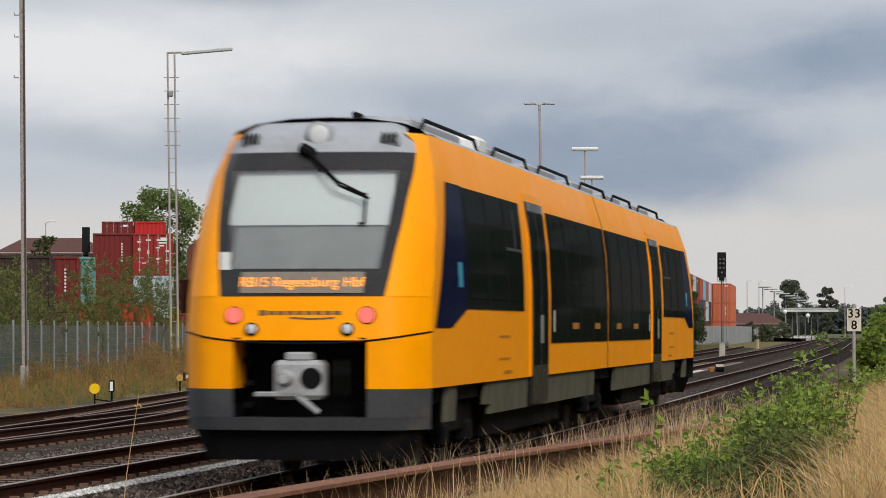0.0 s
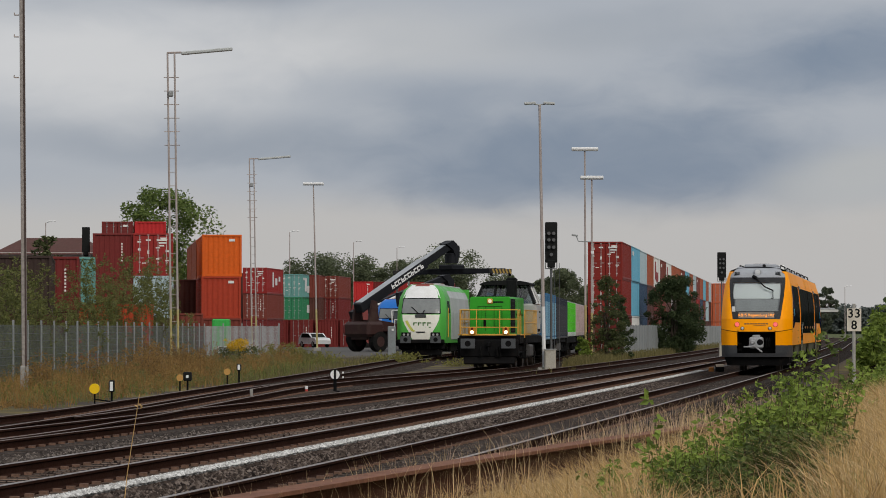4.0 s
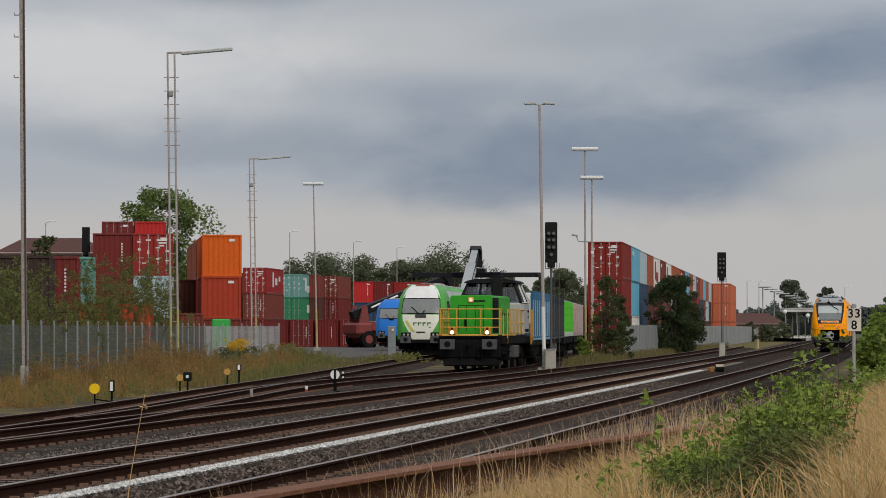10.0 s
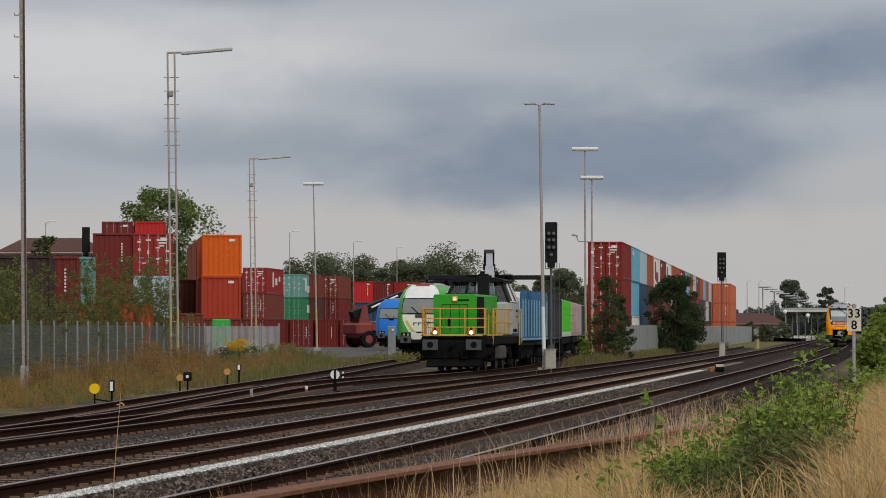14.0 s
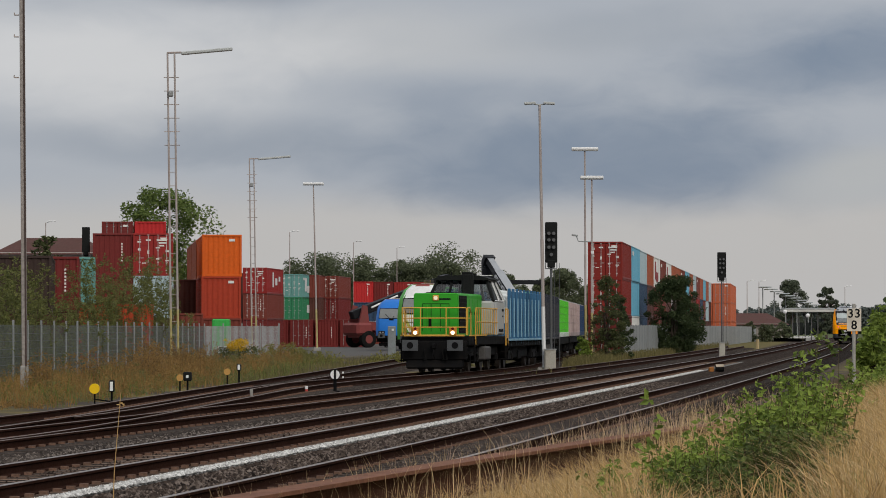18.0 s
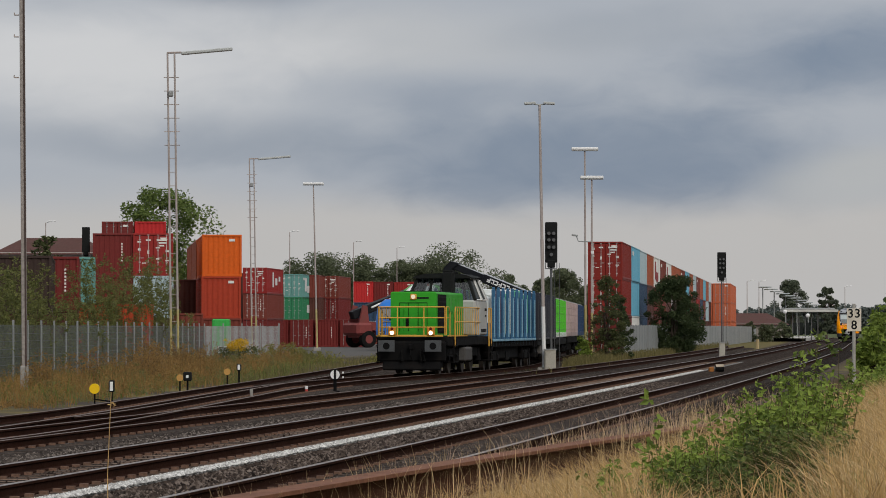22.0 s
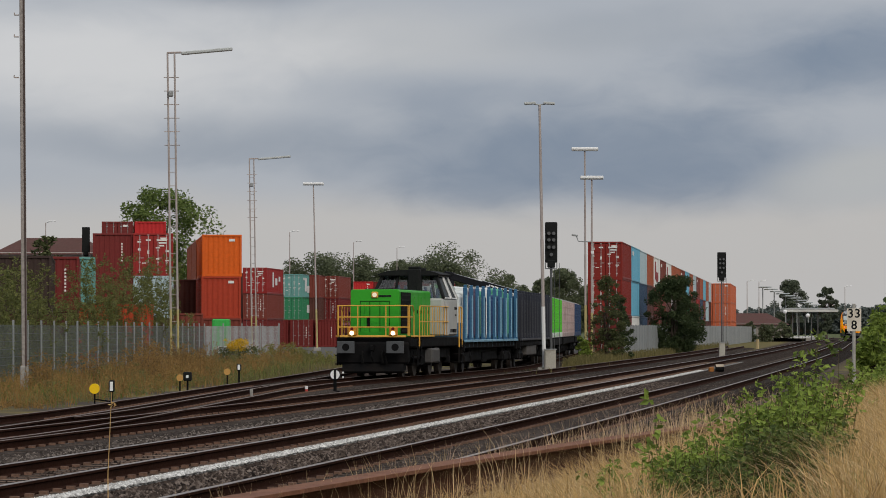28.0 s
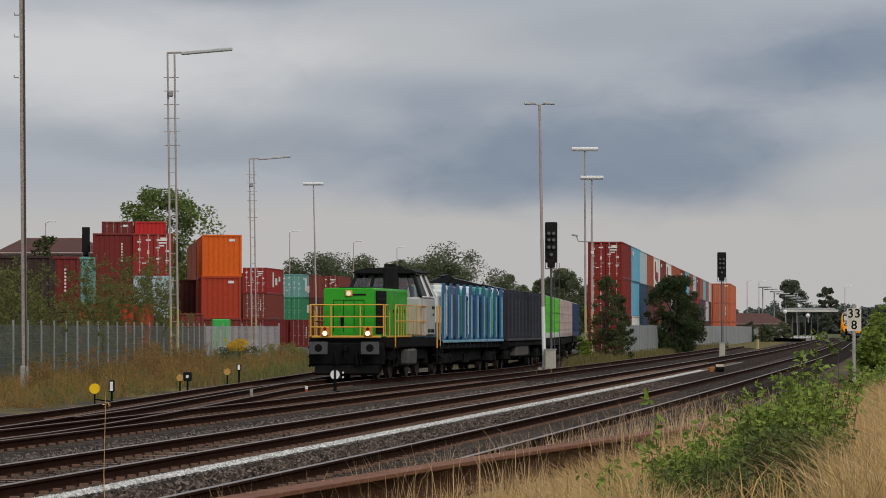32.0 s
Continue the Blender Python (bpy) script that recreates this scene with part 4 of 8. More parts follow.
def build_railcar():
    car = thing("railcar", Matrix(), "orange two-part diesel railcar with dark windows and grey roof", "train")
    flip = pose(0, CAR_LEN, 0, 0, 0, 180)
    nose_end(car, Matrix())
    nose_end(car, flip)
    half = CAR_LEN / 2
    zs = (1.04, 1.3, 1.75, 2.2, 2.55, 2.9, 3.2, 3.45, 3.65, 3.85, 3.97)
    for end in (0, 1):
        for sg in (-1, 1):
            rr = []
            for z in zs:
                y0 = lerp_table(RAKE, z) + 0.62
                ys = [y0 + (half - 0.05 - y0) * i / 8 for i in range(9)]
                w = lerp_table(WALL, z)
                r = [(sg * w, y, z) for y in ys]
                rr.append(r if sg > 0 else r[::-1])
            s = Shape().sheet(rr)
            sw = part("side_wall", s, ORANGE, car, "", True)
            low = Shape()
            for ya, yb in ((2.2, 2.9), (6.1, half - 1.8)):
                low.prism([(0.62, sg * 1.34), (1.035, sg * 1.36), (1.035, sg * 1.30), (0.62, sg * 1.28)] if sg < 0 else [(0.62, sg * 1.28), (1.035, sg * 1.30), (1.035, sg * 1.36), (0.62, sg * 1.34)], 1, ya, yb)
            low.prism([(0.75, sg * 1.35), (1.035, sg * 1.36), (1.035, sg * 1.30), (0.75, sg * 1.28)] if sg < 0 else [(0.75, sg * 1.28), (1.035, sg * 1.30), (1.035, sg * 1.36), (0.75, sg * 1.35)], 1, 5.6, 6.1)
            sk = part("side_skirt", low, SKIRT_SIDE, car, "dusty grey side skirt")
            side_panel(car, "window_band", sg, 3.45, 9.1, 1.95, 3.42, GLASS, 0.012, "tinted passenger windows")
            for k in range(3):
                side_panel(car, "window_pane", sg, 3.62 + 1.83 * k, 5.37 + 1.83 * k, 2.08, 3.32, GLASS, 0.018)
            side_panel(car, "window_band", sg, 12.35, half - 0.14, 1.50, 3.40, GLASS, 0.012, "tinted low-floor passenger windows")
            for k in range(4):
                side_panel(car, "window_pane", sg, 12.5 + 1.98 * k, 14.36 + 1.98 * k, 1.62, 3.30, GLASS, 0.018)
            fr = side_panel(car, "door_frame", sg, 9.75, 12.05, 1.045, 3.60, ORANGE, 0.020, "orange door surround")
            for k in (0, 1):
                d = side_panel(car, "door_leaf", sg, 9.95 + 0.95 * k, 10.88 + 0.95 * k, 0.66, 3.48, FRAME_BLACK, 0.034, "dark sliding door")
                side_panel(car, "door_pane", sg, 10.05 + 0.95 * k, 10.78 + 0.95 * k, 1.2, 3.35, GLASS, 0.042, parent=d)
                side_panel(car, "door_handle", sg, 10.80 + 0.12 * k, 10.86 + 0.12 * k, 1.5, 1.9, STEEL, 0.055, parent=d)
            mk = Shape()
            for i in range(7):
                mk.box(sg * 1.225, 3.2 + 0.28 * i, 3.62, 0.01, 0.22, 0.14, ry=sg * -14)
            for i in range(5):
                mk.box(sg * 1.255, 4.6 + 0.16 * i, 3.50 - 0.02 * math.sin(i), 0.01, 0.18, 0.03, ry=sg * -14)
            part("operator_mark", mk, stuff("grey_print", (0.32, 0.20, 0.09), 0.5), car)
            st = side_panel(car, "sticker", sg, 2.75, 3.0, 2.2, 2.5, stuff("blue_sticker", (0.05, 0.35, 0.55), 0.4), 0.016)
            for z in (1.33, 1.62):
                side_panel(car, "hatch", sg, 6.5, 7.6, z - 0.03, z, stuff("orange_shadow_gap", (0.45, 0.16, 0.01), 0.6), 0.006)
            for k in range(4):
                side_panel(car, "window_divider", sg, 14.40 + 1.98 * k, 14.46 + 1.98 * k, 1.56, 3.34, RUBBER, 0.024)
            for k in range(2):
                side_panel(car, "window_divider", sg, 5.40 + 1.83 * k, 5.46 + 1.83 * k, 2.02, 3.36, RUBBER, 0.024)
            for ya, yb, z in ((15.2, 16.1, 1.70), (18.6, 19.4, 1.70)):
                side_panel(car, "window_print", sg, ya, yb, z, z + 0.10, stuff("amber_window_print", (0.42, 0.17, 0.02), 0.5), 0.022)
            side_panel(car, "window_notice", sg, 12.62, 12.74, 1.66, 1.98, WHITE, 0.022)
            side_panel(car, "top_window", sg, 8.2, 8.26, 2.75, 3.30, SKIRT, 0.024)
            side_panel(car, "top_window", sg, 7.3, 9.0, 2.74, 2.78, SKIRT, 0.024)
            side_panel(car, "tank_flap", sg, 7.0, 7.8, 1.12, 1.16, MATS["orange_shadow_gap"], 0.006)
        arc = [(-1.144, 3.965), (-1.09, 4.02), (-0.87, 4.10), (-0.45, 4.16), (0, 4.175), (0.45, 4.16), (0.87, 4.10), (1.09, 4.02), (1.144, 3.965)]
        part("roof", Shape().sheet([[(x, y, z) for x, z in arc] for y in (1.9, 8, 14, half - 0.05)]), ROOF_GREY, car, "grey ribbed roof", True)
        # floor, plus low black boxes added to give the darkness under the train
        part("floor_pan", Shape().box(0, half / 2 + 0.9, 0.95, 2.5, half - 2.0, 0.2).box(0, 11.2, 0.62, 2.3, 9.0, 0.66, 0.03).box(0, 1.5, 0.6, 2.0, 1.4, 0.6, 0.05), BLACK, car)
        # added black slab that stands for the shade above the bogie
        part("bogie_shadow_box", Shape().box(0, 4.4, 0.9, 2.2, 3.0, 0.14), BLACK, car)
        # roof gear
        for ya, yb in ((3.6, 8.6), (10.2, 14.2), (15.6, 20.0)):
            g = part("roof_unit", Shape().box(0, (ya + yb) / 2, 4.21, 1.3, yb - ya - 0.8, 0.20, 0.07), ROOF_GREY, car, "grey roof-mounted unit")
            for k in range(4):
                part("fan_cover", Shape().tube((0, ya + 1.0 + k * (yb - ya - 2) / 3, 4.29), (0, ya + 1.0 + k * (yb - ya - 2) / 3, 4.33), 0.34, 14), SKIRT, g)
            for sx in (-0.82, 0.82):
                part("roof_rail", Shape().pipe([(sx, ya - 0.2, 4.06), (sx, ya + 0.3, 4.25), (sx, yb - 0.3, 4.25), (sx, yb + 0.2, 4.06)], 0.026, 6), BLACK, g)
        part("exhaust_box", Shape().box(0.55, 9.4, 4.22, 0.5, 0.9, 0.26, 0.08), WHITE, car)
        part("horn", Shape().tube((0.2, 2.5, 4.24), (0.2, 2.9, 4.24), 0.04, 8).box(0.2, 2.7, 4.19, 0.12, 0.12, 0.12), BLACK, car)
    # the rear half is the front half turned about
    ends = {"nose_shell", "panel_seam", "windscreen_border", "windscreen", "sun_blind", "dashboard_cover", "driving_desk", "notice", "roof_cap", "vent_grille", "top_headlight", "destination_display",
            "tail_light", "headlight", "operator_mark", "windscreen_wiper", "front_skirt", "rail_guard", "coupler_bay", "coupler", "cab_side_window"}
    seen = {}
    for o in list(car.children):
        base = o.name.split(".")[0]
        if base in ends and base != "operator_mark":
            continue
        key = (base, tuple(round(c, 3) for c in o.data.vertices[0].co), len(o.data.vertices))
        if key in seen and base != "operator_mark":
            o.matrix_local = flip
        elif base == "operator_mark" and len(o.data.vertices) < 110 and key in seen:
            o.matrix_local = flip
        seen[key] = o
    part("gangway_bellows", Shape().box(0, half, 2.35, 2.3, 0.30, 2.8, 0.05), RUBBER, car, "black gangway bellows")
    bogie(car, 4.4)
    bogie(car, half)
    bogie(car, CAR_LEN - 4.4)
    return car


railcar = build_railcar()


# ---------------------------------------------------------------- green shunting locomotive
LOCO_GREEN = stuff("locomotive_green_paint", (0.036, 0.335, 0.022), 0.45, 0, 0.05, 1.5, 0.10, (0.03, 0.12, 0.015))
LOCO_SILVER = stuff("locomotive_silver_grey", (0.42, 0.43, 0.42), 0.5, 0, 0.05, 1.5, 0.15, (0.25, 0.23, 0.2))
RAILING = stuff("orange_yellow_railing", (0.66, 0.36, 0.065), 0.5, 0, 0.08, 4, 0.12)
LAMP_ON = glow("warm_headlight", (1.0, 0.84, 0.56), 3.2)
CAB_GLASS = dark_glass("cab_glass", (0.02, 0.024, 0.026), 0.05, 0.12)
ROOF_BLACK = stuff("sooty_black_roof", (0.012, 0.013, 0.013), 0.7, 0, 0.2, 3, 0.15, (0.03, 0.03, 0.03), spec=0.1)
BUFFER = stuff("grey_buffer_plate", (0.085, 0.09, 0.095), 0.5, 0.3, 0.15, 4, 0.3, (0.03, 0.03, 0.03))


def buffers(v, y, sign, z=1.05, square=True):
    """A pair of buffers at the end y of a rail vehicle."""
    for sx in (-0.875, 0.875):
        b = part("buffer", Shape().tube((sx, y, z), (sx, y + sign * 0.42, z), 0.11, 10).tube((sx, y + sign * 0.42, z), (sx, y + sign * 0.62, z), 0.16, 10), BLACK, v)
        if square:
            part("buffer_plate", Shape().box(sx, y - sign * 0.02, z, 0.62, 0.05, 0.42, 0.05), BUFFER, b, "grey rectangular buffer plate")
            part("buffer_wear", Shape().tube((sx, y - sign * 0.052, z), (sx, y - sign * 0.046, z), 0.13, 14), BLACK, b)
        else:
            part("buffer_plate", Shape().tube((sx, y - sign * 0.03, z), (sx, y + sign * 0.03, z), 0.23, 14), BUFFER, b)


def hook(v, y, sign):
    part("screw_coupling", Shape().box(0, y + sign * 0.25, 1.02, 0.14, 0.4, 0.2, 0.03).pipe([(0, y + sign * 0.15, 1.0), (0, y + sign * 0.05, 0.72), (0.06, y + sign * 0.2, 0.5)], 0.03, 6), BLACK, v)
    for sx in (-0.35, 0.35, 0.48):
        part("air_hose", Shape().pipe([(sx, y + sign * 0.4, 0.95), (sx, y + sign * 0.1, 0.8), (sx + 0.05, y + sign * 0.15, 0.5), (sx - 0.1, y + sign * 0.4, 0.48)], 0.028, 6), RUBBER, v)


def build_shunter():
    v = thing("shunting_locomotive", Matrix(), "green shunting locomotive with orange railings and lit headlights", "locomotive")
    part("underframe", Shape().box(0, 5.9, 1.22, 2.64, 10.6, 0.36, 0.04).box(0, 0.55, 0.85, 2.52, 0.3, 0.75, 0.05).box(0, 10.9, 0.85, 2.8, 0.3, 0.75, 0.05), BLACK, v, "black underframe and buffer beams")
    part("snow_plough", Shape().box(0, 0.5, 0.36, 2.2, 0.16, 0.42, 0.04, rx=-15).box(-1.0, 0.7, 0.5, 0.2, 0.4, 0.5).box(1.0, 0.7, 0.5, 0.2, 0.4, 0.5), BLACK, v)
    part("deck_edge", Shape().box(0, 0.42, 1.43, 2.35, 0.08, 0.07, 0.01).box(-1.34, 2.9, 1.43, 0.05, 4.6, 0.06, 0.01).box(1.34, 2.9, 1.43, 0.05, 4.6, 0.06, 0.01), RAILING, v)
    # front hood with sloping shoulders
    poly = [(-0.87, 1.42), (-0.87, 2.99), (-0.85, 3.04), (-0.80, 3.07), (0.80, 3.07), (0.85, 3.04), (0.87, 2.99), (0.87, 1.42)]
    s = Shape()
    rr = []
    for y, k in ((0.80, 0.985), (0.83, 1.0), (7.1, 1.0)):
        rr.append([(x * k, y, 1.42 + (z - 1.42) * (k if k < 1 else 1)) for x, z in poly])
    s.sheet(rr[::-1])
    s.quad(*rr[0][::-1])
    hood = part("front_hood", s, LOCO_GREEN, v, "bright green engine hood")
    gap = stuff("dark_green_gap", (0.006, 0.045, 0.004), 0.7)
    for x in (-0.52, -0.18, 0.18, 0.52):
        part("door_gap", Shape().box(x, 0.79, 2.12, 0.02, 0.016, 1.05), gap, hood)
    part("door_gap", Shape().box(0, 0.79, 2.66, 1.06, 0.016, 0.02), gap, hood)
    part("door_rib", Shape().box(-0.35, 0.785, 2.12, 0.05, 0.03, 0.95, 0.01), LOCO_GREEN, hood)
    part("door_rib", Shape().box(0.35, 0.785, 2.12, 0.05, 0.03, 0.95, 0.01), LOCO_GREEN, hood)
    part("hood_handle", Shape().box(-0.22, 0.76, 1.95, 0.10, 0.05, 0.34, 0.02), BLACK, hood)
    part("hood_stripe", Shape().box(0.33, 0.788, 2.84, 0.5, 0.008, 0.06), ROOF_BLACK, hood)
    lt = part("top_headlight", Shape().box(0, 0.80, 2.88, 0.24, 0.12, 0.22, 0.04), RAILING, hood)
    part("lens", Shape().tube((0, 0.725, 2.88), (0, 0.74, 2.88), 0.08, 16), glow("cool_top_lamp", (1.0, 0.86, 0.62), 0.8), lt)
    for sx in (-0.73, 0.73):
        hd = part("headlight", Shape().box(sx, 0.40, 1.60, 0.30, 0.14, 0.32, 0.05), stuff("orange_lamp_box", (0.52, 0.22, 0.03), 0.5), v, "orange lamp box")
        part("lens", Shape().tube((sx, 0.315, 1.54), (sx, 0.335, 1.54), 0.075, 16), LAMP_ON, hd, "lit warm headlight")
        part("upper_lens", Shape().tube((sx, 0.315, 1.69), (sx, 0.335, 1.69), 0.055, 12), stuff("dark_red_lens", (0.12, 0.01, 0.01), 0.2), hd)
    # black recess and louvred hood sides
    for sx in (-1, 1):
        part("hood_grille", Shape().box(sx * 0.88, 2.0, 2.25, 0.02, 1.9, 1.45, 0.005), BLACK, hood)
        for i in range(8):
            part("hood_slat", Shape().box(sx * 0.893, 2.0, 1.62 + 0.18 * i, 0.012, 1.84, 0.05, 0.004), ROOF_BLACK, hood)
        for i in range(5):
            part("hood_door", Shape().box(sx * 0.877, 3.36 + 0.72 * i, 2.25, 0.014, 0.66, 1.2, 0.004), LOCO_GREEN, hood)
        for i in range(5):
            part("hood_latch", Shape().box(sx * 0.89, 3.56 + 0.72 * i, 2.3, 0.03, 0.05, 0.12), ROOF_BLACK, hood)
    part("hood_top_grille", Shape().box(0, 3.9, 3.09, 1.1, 4.2, 0.05, 0.01), ROOF_BLACK, hood)
    part("exhaust_pipe", Shape().box(0.40, 6.4, 3.42, 0.46, 0.46, 1.0, 0.08).box(0.40, 6.4, 3.93, 0.40, 0.40, 0.08, 0.03), ROOF_BLACK, v, "sooty exhaust stack")
    # cab
    c0, c1 = 7.1, 10.25
    cab = Shape().box(0, (c0 + c1) / 2, 2.12, 2.72, c1 - c0, 1.4, 0.08)
    body = part("cab", cab, LOCO_SILVER, v, "silver grey driver's cab")
    lo, hi = 2.82, 3.66
    for sx in (-1, 1):
        for y, dy in ((c0 + 0.08, 0.42), (c1 - 0.08, -0.42), (c0 + 1.7, 0.0)):
            part("cab_pillar", Shape().tube((sx * 1.34, y, lo), (sx * 1.00, y + dy, hi), 0.075, 6), LOCO_SILVER if y > c0 + 1 else ROOF_BLACK, body)
    for y, dy in ((c0 + 0.08, 0.42), (c1 - 0.08, -0.42)):
        for x in (-0.5, 0.5):
            part("cab_pillar", Shape().tube((x, y, lo), (x * 0.85, y + dy, hi), 0.06, 6), ROOF_BLACK, body)
    for sx in (-1, 1):
        for ya, yb in ((c0 + 0.2, c0 + 1.62), (c0 + 1.8, c1 - 0.2)):
            g = Shape().quad((sx * 1.33, ya, lo), (sx * 1.33, yb, lo), (sx * 1.00, yb - (0.34 if yb > c0 + 2 else 0), hi), (sx * 1.00, ya + (0.34 if ya < c0 + 1 else 0), hi))
            part("side_window", g, CAB_GLASS, body)
            ring = [Vector(p) + Vector((sx * 0.015, 0, 0)) for p in g.v]
            part("window_frame", Shape().pipe(ring + ring[:1], 0.03, 6), WHITE, body, "white window frame")
    for y, dy in ((c0 + 0.06, 0.42), (c1 - 0.06, -0.42)):
        for xa, xb in ((-1.3, -0.56), (-0.44, 0.44), (0.56, 1.3)):
            part("end_window", Shape().quad((xa, y, lo), (xb, y, lo), (xb * 0.77, y + dy, hi), (xa * 0.77, y + dy, hi)), clear_glass("cab_window_glass", (0.45, 0.5, 0.5), 0.05), body)
    part("cab_roof", Shape().prism([(z, x) for z, x in ((3.66, -1.14), (3.70, -1.16), (3.77, -1.02), (3.84, -0.70), (3.87, 0.0), (3.84, 0.70), (3.77, 1.02), (3.70, 1.16), (3.66, 1.14))][::-1], 1, c0 + 0.28, c1 - 0.28), ROOF_BLACK, body, "black cab roof")
    part("roof_aerial", Shape().tube((-0.5, 8.0, 3.82), (-0.5, 8.0, 4.0), 0.02, 5).box(0.2, 8.5, 3.90, 0.5, 0.3, 0.1, 0.03), ROOF_BLACK, body)
    for sx in (-1, 1):
        part("cab_door", Shape().box(sx * 1.365, c0 + 0.75, 2.1, 0.02, 0.7, 1.3, 0.01), stuff("pale_grey_door", (0.5, 0.51, 0.5), 0.5), body)
        vents = Shape()
        for i in range(5):
            vents.box(sx * 1.368, c0 + 1.6 + 0.28 * i, 1.62, 0.012, 0.17, 0.13)
        part("cab_vents", vents, BLACK, body)
        part("cab_print", Shape().box(sx * 1.368, c1 - 0.5, 2.45, 0.01, 0.5, 0.1).box(sx * 1.368, c1 - 0.5, 2.2, 0.01, 0.3, 0.06), ROOF_BLACK, body)
    part("rear_hood", Shape().box(0, 10.45, 2.1, 1.7, 1.0, 1.35, 0.08), LOCO_GREEN, v)
    # railings
    rail = Shape()
    for z in (1.75, 2.10, 2.50):
        rail.tube((-1.24, 0.48, z), (1.24, 0.48, z), 0.022, 6)
    for x in (-1.24, -0.55, 0.45, 1.24):
        rail.tube((x, 0.48, 1.45), (x, 0.48, 2.50), 0.022, 6)
    part("front_railing", rail, RAILING, v, "orange tube railing")
    for sx in (-1, 1):
        r = Shape()
        for z in (2.10, 2.50):
            r.tube((sx * 1.28, 0.55, z), (sx * 1.28, 1.15, z), 0.022, 6)
        r.pipe([(sx * 1.28, 1.15, 2.50), (sx * 1.28, 1.4, 2.3), (sx * 1.28, 1.4, 1.1)], 0.022, 6)
        r.tube((sx * 1.28, 0.55, 1.45), (sx * 1.28, 0.55, 2.5), 0.022, 6)
        part("corner_railing", r, RAILING, v)
        r = Shape()
        for z in (1.95, 2.50):
            r.tube((sx * 1.40, 1.95, z), (sx * 1.40, 8.0, z), 0.022, 6)
        r.pipe([(sx * 1.40, 1.95, 2.5), (sx * 1.40, 1.85, 2.3), (sx * 1.40, 1.85, 1.0)], 0.024, 6)
        sr = part("side_railing", r, RAILING, v, "yellow tube railing along the walkway")
        for i in range(11):
            part("baluster", Shape().tube((sx * 1.40, 2.4 + 0.52 * i, 1.45), (sx * 1.40, 2.4 + 0.52 * i, 2.5), 0.016, 5), RAILING, sr)
        r = Shape()
        for y in (10.0, 10.6):
            r.tube((sx * 1.46, y, 1.0), (sx * 1.46, y, 2.5), 0.03, 6)
        r.tube((sx * 1.46, 10.0, 2.5), (sx * 1.46, 10.6, 2.5), 0.03, 6)
        part("step_railing", r, RAILING, v)
        for k, y in enumerate((1.6, 10.3)):
            st = Shape()
            for i in range(3):
                st.box(sx * 1.38, y, 0.45 + 0.3 * i, 0.3, 0.5, 0.04)
            st.box(sx * 1.44, y - 0.27, 0.85, 0.06, 0.03, 0.9).box(sx * 1.44, y + 0.27, 0.85, 0.06, 0.03, 0.9)
            part("steps", st, BLACK, v)
        part("tank", Shape().box(sx * 1.15, 5.3, 0.72, 0.5, 1.6, 0.55, 0.06), stuff("dusty_tank", (0.085, 0.082, 0.080), 0.6, 0.2, 0.15, 3, 0.3), v)
    part("fuel_tank", Shape().box(0, 5.65, 0.72, 2.0, 2.3, 0.72, 0.08), BLACK, v)
    bogie(v, 3.0, r=0.5, axle=2.2, frame_z=0.72)
    bogie(v, 8.4, r=0.5, axle=2.2, frame_z=0.72)
    buffers(v, 0.0, 1)
    buffers(v, 11.6, -1)
    hook(v, 0.1, 1)
    return v


